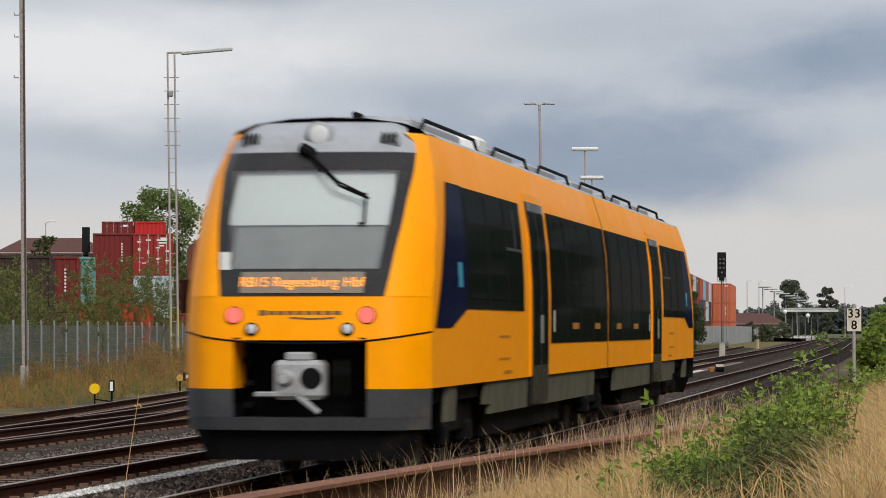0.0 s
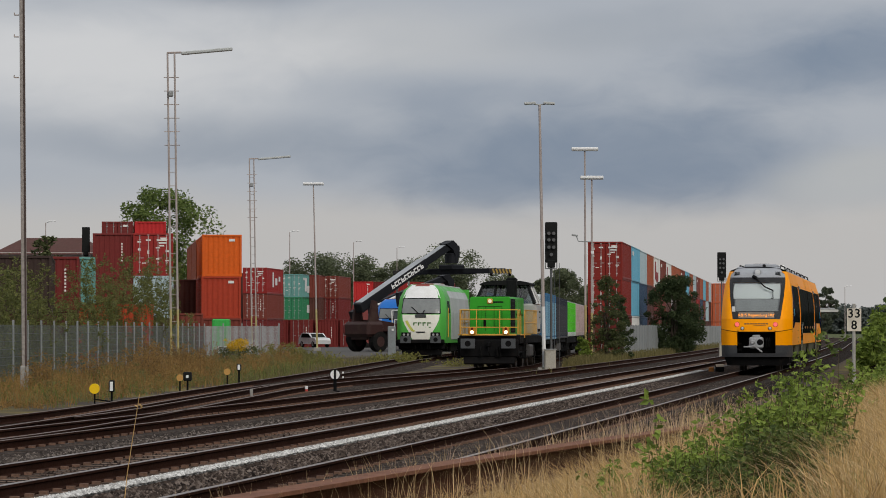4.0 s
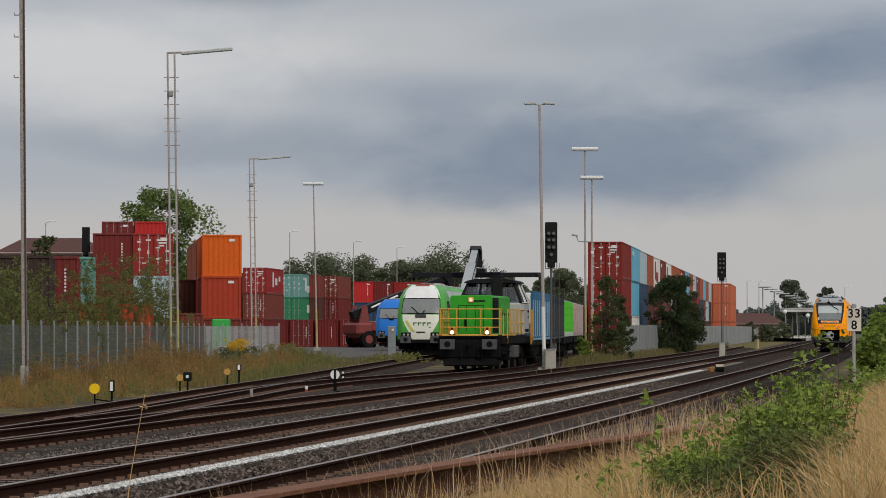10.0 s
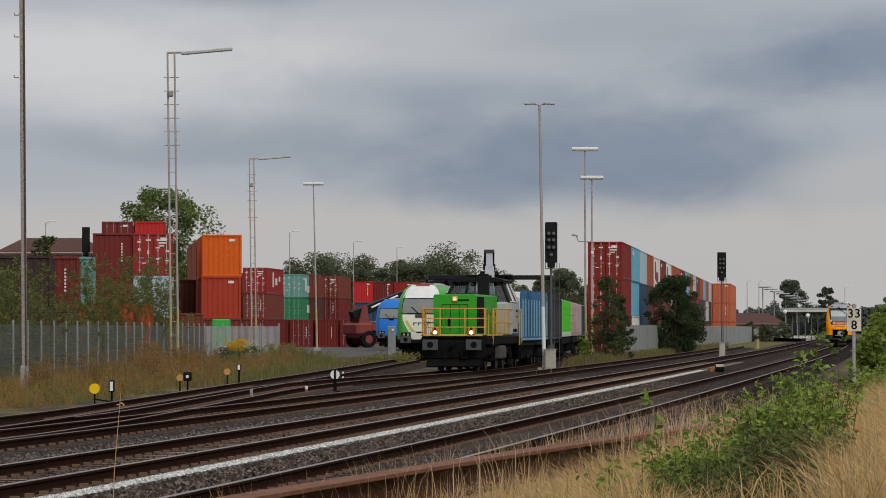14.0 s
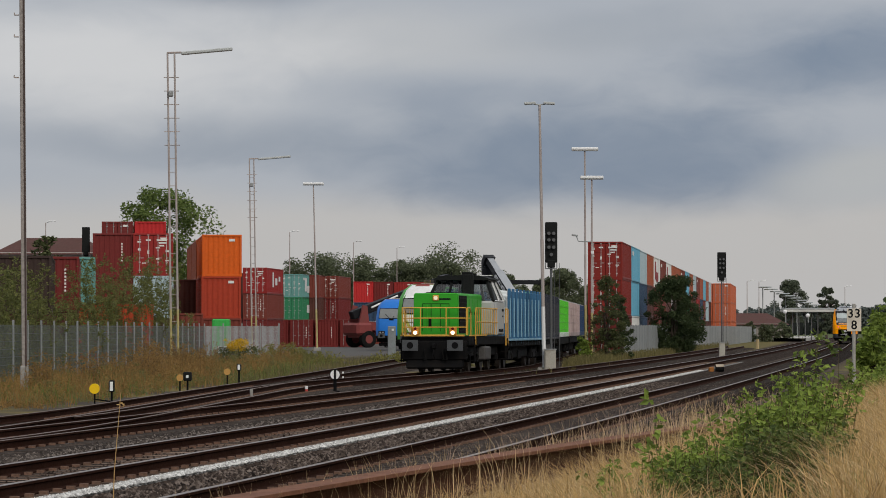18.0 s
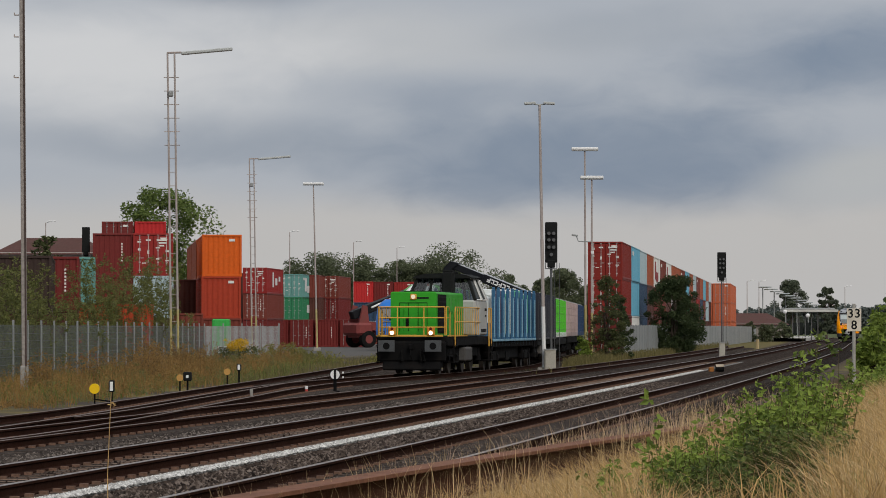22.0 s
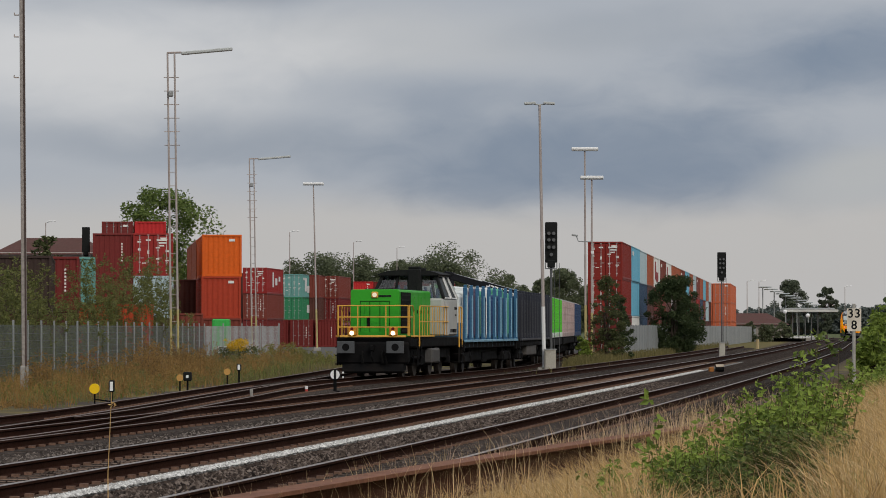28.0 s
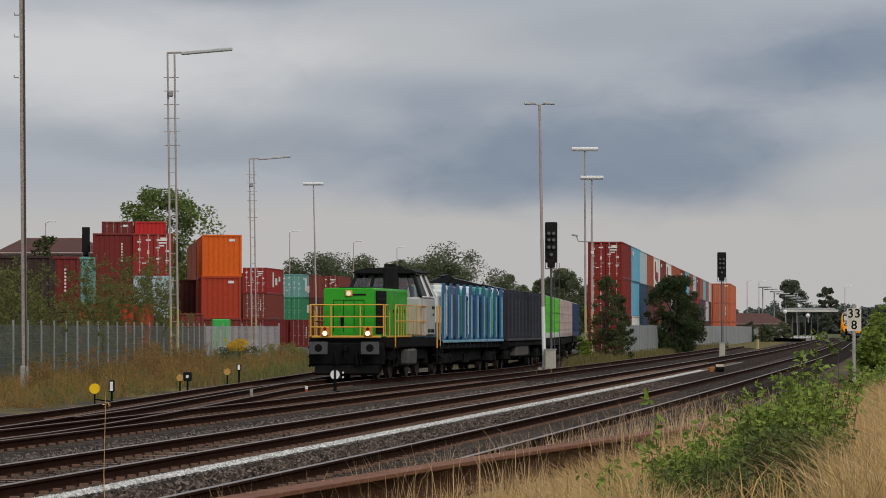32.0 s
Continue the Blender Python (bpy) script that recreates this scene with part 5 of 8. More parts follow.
# ---------------------------------------------------------------- freight wagons
def stake_wagon(name, length, colour, light, n, label, h=2.05, wide=0.30, end_h=1.85):
    v = thing(name, Matrix(), label, "freight wagon", "freight train wagons")
    part("underframe", Shape().box(0, length / 2, 1.05, 2.5, length - 1.2, 0.24, 0.03).box(0, length / 2, 0.85, 0.5, length - 6, 0.3, 0.03).box(0, 0.65, 1.03, 2.6, 0.15, 0.4, 0.02).box(0, length - 0.65, 1.03, 2.6, 0.15, 0.4, 0.02), BLACK, v)
    for sx in (-1, 1):
        part("side_sill", Shape().box(sx * 1.33, length / 2, 1.22, 0.10, length - 1.3, 0.10, 0.015), light, v, "pale side sill")
    part("deck", Shape().box(0, length / 2, 1.20, 2.6, length - 1.3, 0.06), BLACK, v)
    me = Shape().box(0, 0, h / 2, wide, 0.16, h, 0.03).box(0, 0, h + 0.04, wide * 0.8, 0.12, 0.1, 0.02).mesh("stake", colour)
    foot = Shape().box(0, 0, 0.14, wide + 0.02, 0.20, 0.28, 0.03).mesh("stake_foot", colour)
    # pale strip along the stake's corner is a painted highlight
    strip = Shape().box(wide / 2 - 0.02, -0.09, h * 0.45, 0.05, 0.03, h * 0.8).mesh("worn_edge", light)
    for i in range(n):
        y = 0.9 + (length - 1.8) * i / (n - 1)
        for sx in (-1, 1):
            s = part("stake", me, None, v)
            s.matrix_local = pose(sx * (1.37 - wide / 2), y, 1.24)
            part("stake_foot", foot, None, s)
            part("worn_edge", strip, None, s)
    for y, eh in ((0.75, end_h), (length - 0.75, 1.85)):
        part("end_wall", Shape().box(0, y, 1.225 + eh / 2, 2.45, 0.10, eh, 0.02), colour, v)
        rib = Shape()
        for x in (-0.9, -0.3, 0.3, 0.9):
            rib.box(x, y - 0.09, 1.225 + eh / 2, 0.12, 0.1, eh + 0.05, 0.02)
        part("end_wall_ribs", rib, colour, v)
    ob = Shape()
    for i in range(14):
        y = 1.2 + (length - 2.4) * i / 13
        for sx in (-1.2, 1.2):
            ob.box(sx, y, 1.06, 0.1, 0.08, 0.22, 0.02)
    part("lashing_hooks", ob, light, v)
    part("brake_gear", Shape().box(0, length / 2, 0.70, 1.9, length - 8.4, 0.56, 0.05).box(0.6, length / 2, 0.55, 0.8, 1.3, 0.42, 0.05).tube((-0.5, length / 2 - 1.2, 0.7), (-0.5, length / 2 + 0.6, 0.7), 0.22, 12), BLACK, v)
    bogie(v, 2.6, r=0.46, axle=1.8, frame_z=0.5)
    bogie(v, length - 2.6, r=0.46, axle=1.8, frame_z=0.5)
    buffers(v, 0.0, 1, square=False)
    buffers(v, length, -1, square=False)
    return v


STAKE_BLUE = stuff("stake_blue_paint", (0.040, 0.125, 0.235), 0.5, 0, 0.1, 2, 0.22, (0.08, 0.10, 0.12), streak=True)
# the two lighter paints serve sills, hooks and the stakes' painted highlights
STAKE_LIGHT = stuff("worn_light_blue_and_highlight", (0.20, 0.38, 0.51), 0.55, 0, 0.15, 3, 0.3, (0.06, 0.10, 0.15))
STAKE_DARK = stuff("stake_anthracite_paint", (0.026, 0.029, 0.040), 0.6, 0, 0.1, 2, 0.15, (0.06, 0.06, 0.06))
STAKE_DARK_LIGHT = stuff("worn_anthracite_and_highlight", (0.045, 0.047, 0.055), 0.6, 0, 0.1, 2, 0.2)

shunter = build_shunter()
wagons = []
WAGON_AT = []
w = stake_wagon("stake_wagon", 16.6, STAKE_BLUE, STAKE_LIGHT, 10, "blue timber wagon with tall steel stakes", 2.05, 0.15, 0.7)
wagons.append(w)
WAGON_AT.append(11.55)
# covers that show between the stakes of the first wagon
cov = stuff("pale_tarpaulin", (0.62, 0.66, 0.66), 0.6, 0, 0.05, 2, 0.1)
covg = stuff("sea_green_tarpaulin", (0.10, 0.36, 0.25), 0.6, 0, 0.05, 2, 0.1)
covb = stuff("dark_blue_tarpaulin", (0.030, 0.060, 0.150), 0.55, 0, 0.08, 2, 0.15)
covp = stuff("dull_purple_tarpaulin", (0.085, 0.070, 0.120), 0.6, 0, 0.08, 2, 0.15)
for i, m in enumerate((cov, cov, covb, covp, covg, covb, cov, covb, covb, covg, covb, covg)):
    y = 1.35 + 1.24 * i
    hh = 1.72 + 0.20 * math.sin(i * 2.3)
    part("folded_cover", Shape().box(0.86, y, 1.30 + hh / 2, 0.55, 0.62, hh, 0.16).tube((0.62, y - 0.26, 1.34 + hh), (1.08, y + 0.2, 1.30 + hh), 0.13, 8), m, w, "folded tarpaulin roll")
    if i % 3 == 1:
        part("cover_strap", Shape().box(1.145, y, 1.30 + hh / 2, 0.012, 0.09, hh - 0.3), cov, w, "pale strap")
w = stake_wagon("stake_wagon", 20.0, STAKE_DARK, STAKE_DARK_LIGHT, 12, "anthracite timber wagon with tall steel stakes", 2.0, 0.24)
for i in range(6):
    part("webbing_strap", Shape().box(1.2, 3.0 + 2.6 * i, 2.15, 0.05, 0.10, 1.7, 0.01), cov, w, "pale webbing strap")
part("brake_box", Shape().box(0.9, 9.0, 0.75, 0.6, 6.0, 0.5, 0.04), stuff("dusty_grey_box", (0.10, 0.095, 0.09), 0.7, 0, 0.2, 3, 0.3), w)
wagons.append(w)
WAGON_AT.append(28.4)


def body_wagon(length, mat, base, label):
    """A flat wagon under one ribbed swap body."""
    v = thing("flat_wagon", Matrix(), label, "freight wagon", "freight train wagons")
    part("underframe", Shape().box(0, length / 2, 1.0, 2.5, length - 1.0, 0.34, 0.03).box(0, 0.6, 1.0, 2.6, 0.15, 0.4, 0.02), BLACK, v)
    y0, y1 = 0.7, length - 0.7
    part("underbody_gear", Shape().box(0, length / 2, 0.62, 1.9, length - 8.0, 0.5, 0.05), BLACK, v)
    b = part("swap_body", Shape().box(0, length / 2, 2.25, 2.5, y1 - y0, 2.0, 0.04), mat, v)
    k = y0 + 0.15
    while k < y1:
        part("side_rib", Shape().box(1.26, k, 2.25, 0.05, 0.08, 1.96, 0.01), mat, b)
        k += 1.4
    part("side_boards", Shape().box(1.255, length / 2, 1.65, 0.03, y1 - y0 - 0.1, 0.03).box(1.255, length / 2, 2.05, 0.03, y1 - y0 - 0.1, 0.03).box(1.255, length / 2, 2.5, 0.03, y1 - y0 - 0.1, 0.03).box(1.255, length / 2, 2.9, 0.03, y1 - y0 - 0.1, 0.03), mat, b)
    part("side_base", Shape().box(0, length / 2, 1.36, 2.56, y1 - y0, 0.26, 0.02), base, b)
    part("roof_cover", Shape().box(0, length / 2, 3.28, 2.3, y1 - y0 - 0.1, 0.08, 0.03), STEEL, b)
    bogie(v, 2.4, r=0.46, axle=1.8, frame_z=0.5)
    bogie(v, length - 2.4, r=0.46, axle=1.8, frame_z=0.5)
    buffers(v, 0.0, 1, square=False)
    return v


pink = stuff("faded_pink_panel", (0.42, 0.33, 0.32), 0.6, 0, 0.08, 2, 0.25)
navy = stuff("dark_blue_panel", (0.03, 0.06, 0.13), 0.6, 0, 0.08, 2, 0.2)
wagons.append(body_wagon(21.0, stuff("fresh_green_panel", (0.10, 0.50, 0.04), 0.5, 0, 0.05, 2, 0.08), WHITE, "flat wagon carrying a bright green swap body"))
wagons.append(body_wagon(24.0, pink, pink, "flat wagon carrying a faded pink swap body"))
wagons.append(body_wagon(16.0, navy, navy, "flat wagon carrying a dark blue swap body"))
WAGON_AT += [48.7, 70.0, 94.4]


# ---------------------------------------------------------------- big parked diesel locomotives
def build_mainline(x, y, slope, shell, nose_mat, side_mat, label, marks):
    v = thing("diesel_locomotive", heading(x, y, 0, slope), label, "locomotive")
    W = [(0.85, 1.40), (1.5, 1.43), (2.6, 1.43), (3.5, 1.33), (3.95, 1.12), (4.26, 0.75)]
    R = [(0.85, 0.06), (1.5, 0.0), (2.1, 0.05), (2.75, 0.22), (3.5, 0.62), (3.95, 0.95), (4.26, 1.5)]

    def pt(s, z, out=0.0):
        a = abs(s)
        return (s * lerp_table(W, z), lerp_table(R, z) + 0.18 * a * a + 0.5 * max(0, a - 0.7) ** 2 / 0.09 - out, z)
    cols = [i / 12 - 1 for i in range(25)]
    zs = [0.85, 1.1, 1.5, 1.9, 2.3, 2.7, 3.1, 3.5, 3.75, 3.95, 4.12, 4.26]
    part("cab_shell", Shape().sheet([[pt(s, z) for s in cols] for z in zs]), shell, v, "", True)
    part("nose_panel", Shape().sheet([[pt(s, z, 0.012) for s in [(i / 8) * (0.34 + 0.42 * smooth01((z - 0.9) / 1.5)) for i in range(-8, 9)]] for z in [1.02, 1.3, 1.6, 1.9, 2.2, 2.5]]), nose_mat, v, "", True)
    part("brow_panel", Shape().sheet([[pt(0.82 * i / 8, z, 0.012) for i in range(-8, 9)] for z in [3.46, 3.7, 3.95, 4.12, 4.24]]), WHITE if marks else shell, v, "", True)
    # the windscreen is one opaque pale grey sheet with nothing modelled behind
    part("windscreen", Shape().sheet([[pt(0.78 * i / 8, z, 0.022) for i in range(-8, 9)] for z in [2.58, 2.8, 3.0, 3.2, 3.42]]), stuff("pale_grey_windscreen", (0.20, 0.215, 0.215), 0.15, 0, 0.1, 1, 0.05), v, "pale grey windscreen", True)
    part("windscreen_wiper", Shape().pipe([pt(-0.05, 2.5, 0.05), pt(-0.4, 2.95, 0.05)], 0.03, 5).pipe([pt(0.05, 2.5, 0.05), pt(0.15, 2.75, 0.05)], 0.03, 5).box(*pt(0, 2.48, 0.04), 0.4, 0.06, 0.16, 0.02), BLACK, v)
    for sx in (-1, 1):
        b = part("light_cluster", Shape().box(*pt(sx * 0.60, 1.34, 0.03), 0.56, 0.08, 0.26, 0.04), BLACK, v)
        for k in (-0.12, 0.12):
            q = pt(sx * 0.60, 1.34, 0.08)
            part("lens", Shape().tube((q[0] + k, q[1], q[2]), (q[0] + k, q[1] + 0.02, q[2]), 0.07, 12), stuff("unlit_lens", (0.3, 0.3, 0.3), 0.2), b)
    part("windscreen_border", Shape().pipe([pt(-0.79, 2.57, 0.02), pt(-0.4, 2.57, 0.03), pt(0, 2.57, 0.03), pt(0.4, 2.57, 0.03), pt(0.79, 2.57, 0.02), pt(0.79, 3.0, 0.02), pt(0.79, 3.44, 0.02), pt(0.4, 3.44, 0.03), pt(0, 3.44, 0.03), pt(-0.4, 3.44, 0.03), pt(-0.79, 3.44, 0.02), pt(-0.79, 3.0, 0.02), pt(-0.79, 2.57, 0.02)], 0.028, 5), ROOF_BLACK, v)
    if marks:
        part("lime_swoosh", Shape().sheet([[pt(-0.20 - 0.34 * u - 0.10 * k, 1.55 + 0.62 * u ** 1.6 - 0.05 * k, 0.018) for k in (0, 0.5, 1)] for u in (0, 0.25, 0.5, 0.75, 1)]), stuff("lime_yellow_print", (0.50, 0.52, 0.10), 0.5), v)
        part("nose_unit", Shape().box(*pt(0, 2.42, 0.04), 0.62, 0.08, 0.2, 0.03), stuff("nose_unit_grey", (0.06, 0.065, 0.065), 0.5), v)
        part("roof_front_edge", Shape().sheet([[pt(0.5 * i / 6, z, 0.02) for i in range(-6, 7)] for z in (4.16, 4.21, 4.26)]), stuff("dull_red_roof", (0.25, 0.06, 0.05), 0.6), v)
        lg = Shape()
        for i in range(4):
            q = pt(-0.30 + 0.19 * i, 2.02, 0.02)
            lg.box(q[0] + 0.1, q[1], q[2], 0.21, 0.012, 0.06).box(q[0] + 0.1 - 0.07, q[1], q[2] - 0.12, 0.06, 0.012, 0.24).box(q[0] + 0.1, q[1], q[2] - 0.26, 0.19, 0.012, 0.06)
        part("operator_mark", lg, stuff("olive_print", (0.05, 0.16, 0.03), 0.5), v)
        part("number_bars", Shape().box(*pt(0, 1.48, 0.02), 0.5, 0.01, 0.07), ROOF_BLACK, v)
    L = 19.2
    for sg in (-1, 1):
        rr = []
        for z in zs:
            y0 = lerp_table(R, z) + 0.68
            r = [(sg * lerp_table(W, z), yy, z) for yy in (y0, y0 + 1.2, 9, L)]
            rr.append(r if sg > 0 else r[::-1])
        part("side_wall", Shape().sheet(rr), shell, v, "", True)
        panel = Shape().prism([(1.05, sg * 1.445), (2.6, sg * 1.445), (3.5, sg * 1.345), (3.92, sg * 1.15), (3.92, sg * 1.05), (1.05, sg * 1.35)][::(1 if sg < 0 else -1)], 1, 4.2, L - 1)
        p = part("side_panel", panel, side_mat, v, "pale machine-room side panels")
        for k in range(5):
            part("panel_seam", Shape().box(sg * 1.447, 5.5 + 2.7 * k, 1.9, 0.012, 0.04, 1.6), STEEL, p)
        part("side_window", Shape().box(sg * 1.42, 2.6, 2.95, 0.06, 0.9, 0.7, 0.03, ry=-sg * 6), CAB_GLASS, v)
        part("grab_rail", Shape().tube((sg * 1.46, 1.9, 1.2), (sg * 1.46, 1.9, 2.9), 0.025, 6), RAILING, v)
    part("roof", Shape().box(0, 10.4, 4.22, 1.6, 16.5, 0.14, 0.04).box(0, 8, 4.32, 1.2, 3.0, 0.14, 0.05), LOCO_SILVER, v)
    part("roof_front", Shape().box(0, 1.9, 4.28, 1.2, 0.5, 0.08, 0.02), stuff("dull_red_roof", (0.25, 0.06, 0.05), 0.6), v)
    part("rear_wall", Shape().box(0, L, 2.5, 2.7, 0.1, 3.3, 0.03), shell, v)
    part("underframe", Shape().box(0, L / 2, 0.95, 2.7, L, 0.22, 0.03).box(0, 0.75, 0.75, 2.7, 0.25, 0.55, 0.05).box(0, L / 2, 0.6, 2.3, 5, 0.6, 0.05), BLACK, v)
    part("rail_guard", Shape().box(0, 0.7, 0.3, 2.3, 0.12, 0.3, 0.03), BLACK, v)
    bogie(v, 3.6, r=0.52, axle=2.6, frame_z=0.7)
    bogie(v, L - 3.6, r=0.52, axle=2.6, frame_z=0.7)
    buffers(v, 0.0, 1)
    hook(v, 0.1, 1)
    return v


SETG_GREEN = stuff("two_tone_green_paint", (0.075, 0.36, 0.055), 0.4, 0, 0.05, 1.2, 0.06)
PALE_CREAM = stuff("pale_lime_white_paint", (0.70, 0.70, 0.62), 0.4, 0, 0.05, 1.2, 0.05)
BLUE_PAINT = stuff("bright_blue_paint", (0.020, 0.17, 0.58), 0.4, 0, 0.05, 1.2, 0.06)
SIDE_GREY = stuff("light_grey_side_paint", (0.42, 0.44, 0.44), 0.45, 0, 0.05, 1.2, 0.15, (0.25, 0.24, 0.22))
build_mainline(-1.30, 198.0, 0.085, SETG_GREEN, PALE_CREAM, SIDE_GREY, "white and green diesel locomotive parked in the yard", True)
build_mainline(-4.55, 300.0, 0.085, BLUE_PAINT, BLUE_PAINT, SIDE_GREY, "bright blue diesel locomotive parked in the yard", False)


# ---------------------------------------------------------------- reach stackers
BOOM_BLACK = stuff("boom_black_paint", (0.012, 0.013, 0.016), 0.5, 0, 0.1, 1.5, 0.08, (0.04, 0.04, 0.04), spec=0.12)
STACK_RED = stuff("dull_red_machine_paint", (0.20, 0.048, 0.045), 0.5, 0, 0.1, 1.5, 0.2)
STACK_DARK = stuff("dark_plum_machine_paint", (0.038, 0.018, 0.016), 0.5, 0, 0.1, 1.5, 0.2)
# pale grey puts the light on the black boom's top into its colour
BOOM_LIT = stuff("lit_boom_top", (0.34, 0.36, 0.38), 0.35, 0.2, 0.05, 1.5, 0.1)


def build_stacker(m, body_mat, label, plate, lettered=True):
    """A reach stacker; y points forwards, the origin lies on the ground amidships."""
    v = thing("reach_stacker", m, label, "reach stacker", "container handlers")
    part("chassis", Shape().box(0, -0.2, 1.35, 2.2, 8.0, 0.7, 0.1).box(0, -3.6, 1.9, 3.2, 1.9, 1.3, 0.25).box(0, 3.0, 1.4, 3.4, 1.0, 0.8, 0.1), body_mat, v)
    for sx in (-1, 1):
        part("fender", Shape().box(sx * 1.35, 0.2, 1.5, 0.9, 3.6, 0.5, 0.1).box(sx * 1.35, -1.9, 1.75, 0.9, 1.2, 0.12, 0.03), body_mat, v)
        for y, r in ((3.2, 0.92), (-3.2, 0.86)):
            for k in ((1.25, 1.9) if y > 0 else (1.35,)):
                w = part("wheel", Shape().tube((sx * (k - 0.28), y, r), (sx * (k + 0.28), y, r), r, 26).tube((sx * (k - 0.30), y, r), (sx * (k + 0.30), y, r), r * 0.86, 26), RUBBER, v)
                part("rim", Shape().tube((sx * (k - 0.31), y, r), (sx * (k + 0.31), y, r), r * 0.5, 18), body_mat, w)
        part("steps", Shape().box(sx * 1.75, -0.6, 0.9, 0.3, 1.6, 0.06).box(sx * 1.75, -0.6, 0.6, 0.3, 1.2, 0.06), BLACK, v)
    cab = part("cab", Shape().box(0.0, 1.2, 2.0, 1.5, 1.9, 0.5, 0.1).box(0, 1.2, 3.5, 1.5, 1.8, 0.12, 0.04), WHITE, v, "pale operator's cab")
    for sx in (-0.7, 0.7):
        for y in (0.35, 2.05):
            part("cab_pillar", Shape().tube((sx, y, 2.2), (sx, y - 0.1, 3.5), 0.06, 6), WHITE, cab)
    part("cab_glass", Shape().box(0, 1.18, 2.85, 1.36, 1.62, 1.2, 0.1), dark_glass("stacker_cab_glass", (0.04, 0.047, 0.05), 0.08, 0.12), cab)
    part("engine_hood", Shape().prism([(-3.0, 1.7), (0.3, 1.7), (0.1, 2.3), (-3.0, 2.7)], 0, -0.95, 0.95), body_mat, v)
    for sx in (-1.75, 1.75):
        part("handrail", Shape().pipe([(sx * 0.95, -1.6, 1.8), (sx * 0.95, -1.6, 2.7), (sx * 0.95, 0.0, 2.7)], 0.03, 6), WHITE, v)
    for sx in (-1.0, 1.0):
        part("mast_bracket", Shape().prism([(-4.2, 1.8), (-2.8, 1.8), (-3.1, 4.25), (-3.6, 4.35)], 0, sx - 0.12, sx + 0.12), body_mat, v)
    # the boom turns about its rear pivot
    boom = new("boom")
    boom.parent = v
    boom.matrix_local = pose(0, -3.4, 4.1, 27)
    part("outer_section", Shape().box(0, 3.3, 0, 0.90, 8.6, 0.84, 0.06), BOOM_BLACK, boom, "black box-section boom")
    part("inner_section", Shape().box(0, 8.6, 0.02, 0.68, 4.4, 0.64, 0.04), BOOM_BLACK, boom)
    # thin plates carry the boom top's painted brightness where plate is pale
    part("boom_top_plate", Shape().box(0, 3.4, 0.432, 0.84, 8.2, 0.02), plate, boom, "boom top plate")
    part("inner_top_plate", Shape().box(0, 9.2, 0.352, 0.62, 3.0, 0.02), plate, boom)
    lt = Shape()
    for i in range(10):
        for sx in (-0.456, 0.456):
            lt.box(sx, 3.0 + 0.42 * i, 0.04, 0.01, 0.11, 0.44).box(sx, 3.18 + 0.42 * i, 0.20 if i % 3 else 0.04, 0.01, 0.24, 0.12).box(sx, 3.18 + 0.42 * i, -0.12, 0.01, 0.24 if i % 2 else 0.12, 0.12)
    if lettered:
        part("side_mark", lt, WHITE, boom, "white block marks along the boom")
    else:
        for sx in (-0.52, 0.52):
            part("boom_cylinder", Shape().tube((sx, 1.2, 0.1), (sx, 4.6, 0.25), 0.10, 10).tube((sx, 5.2, -0.1), (sx, 6.6, 0.0), 0.16, 8), WHITE, boom, "white hydraulic cylinder")
    part("boom_head", Shape().prism([(10.4, 0.45), (11.3, 0.35), (11.7, -0.5), (11.3, -1.3), (10.9, -1.2), (10.9, -0.3)], 0, -0.5, 0.5), BOOM_BLACK, boom)
    for sx in (-0.75, 0.75):
        cy = part("lift_cylinder", Shape().tube((sx, 3.9, -2.3), (sx, 4.3, -1.2), 0.17, 10), BOOM_BLACK, boom)
        part("cylinder_rod", Shape().tube((sx, 4.3, -1.2), (sx, 4.7, -0.3), 0.10, 10), stuff("chromed_rod", (0.7, 0.7, 0.7), 0.2, 0.9), cy)
    sp = new("spreader")
    sp.parent = v
    sp.matrix_local = pose(0, 6.35, 7.0)
    part("rotator", Shape().tube((0, 0, 0.9), (0, 0, 1.5), 0.6, 16).box(0, 0, 0.55, 1.8, 1.5, 0.5, 0.1).box(0, 0, 1.55, 0.9, 0.9, 0.5, 0.1), BOOM_BLACK, sp)
    part("beam", Shape().box(0, -0.55, 0.2, 11.9, 0.3, 0.42, 0.03).box(0, 0.55, 0.2, 11.9, 0.3, 0.42, 0.03).box(0, 0, 0.2, 4.5, 1.4, 0.5, 0.05), BOOM_BLACK, sp, "telescopic spreader beam")
    for sx in (-1, 1):
        e = part("end_beam", Shape().box(sx * 6.0, 0, 0.15, 0.32, 2.44, 0.4, 0.03), stuff("dark_spreader_end", (0.030, 0.030, 0.028), 0.6, 0, 0.1, 3, 0.3), sp, "black and yellow striped spreader end beam")
        hz = Shape()
        for i in range(6):
            hz.box(sx * 6.165, -1.0 + 0.4 * i, 0.15, 0.012, 0.18, 0.42, 0, rx=30)
        part("hazard_stripe", hz, stuff("dull_hazard_yellow", (0.36, 0.25, 0.07), 0.6), e)
        for yy in (-1.1, 1.1):
            part("twistlock", Shape().box(sx * 6.0, yy, -0.15, 0.2, 0.2, 0.25, 0.04), BLACK, e)
    return v, boom, sp


stacker, stacker_boom, stacker_spreader = build_stacker(Matrix(), STACK_DARK, "dark reach stacker with a black telescopic boom", BOOM_LIT)
parked_stacker, parked_boom, parked_spreader = build_stacker(pose(-5.7, 352, -0.28, 0, 0, -58), STACK_RED, "dull red reach stacker with a raised black boom", BOOM_BLACK, False)
parked_boom.matrix_local = pose(0, -3.4, 3.6, 19)
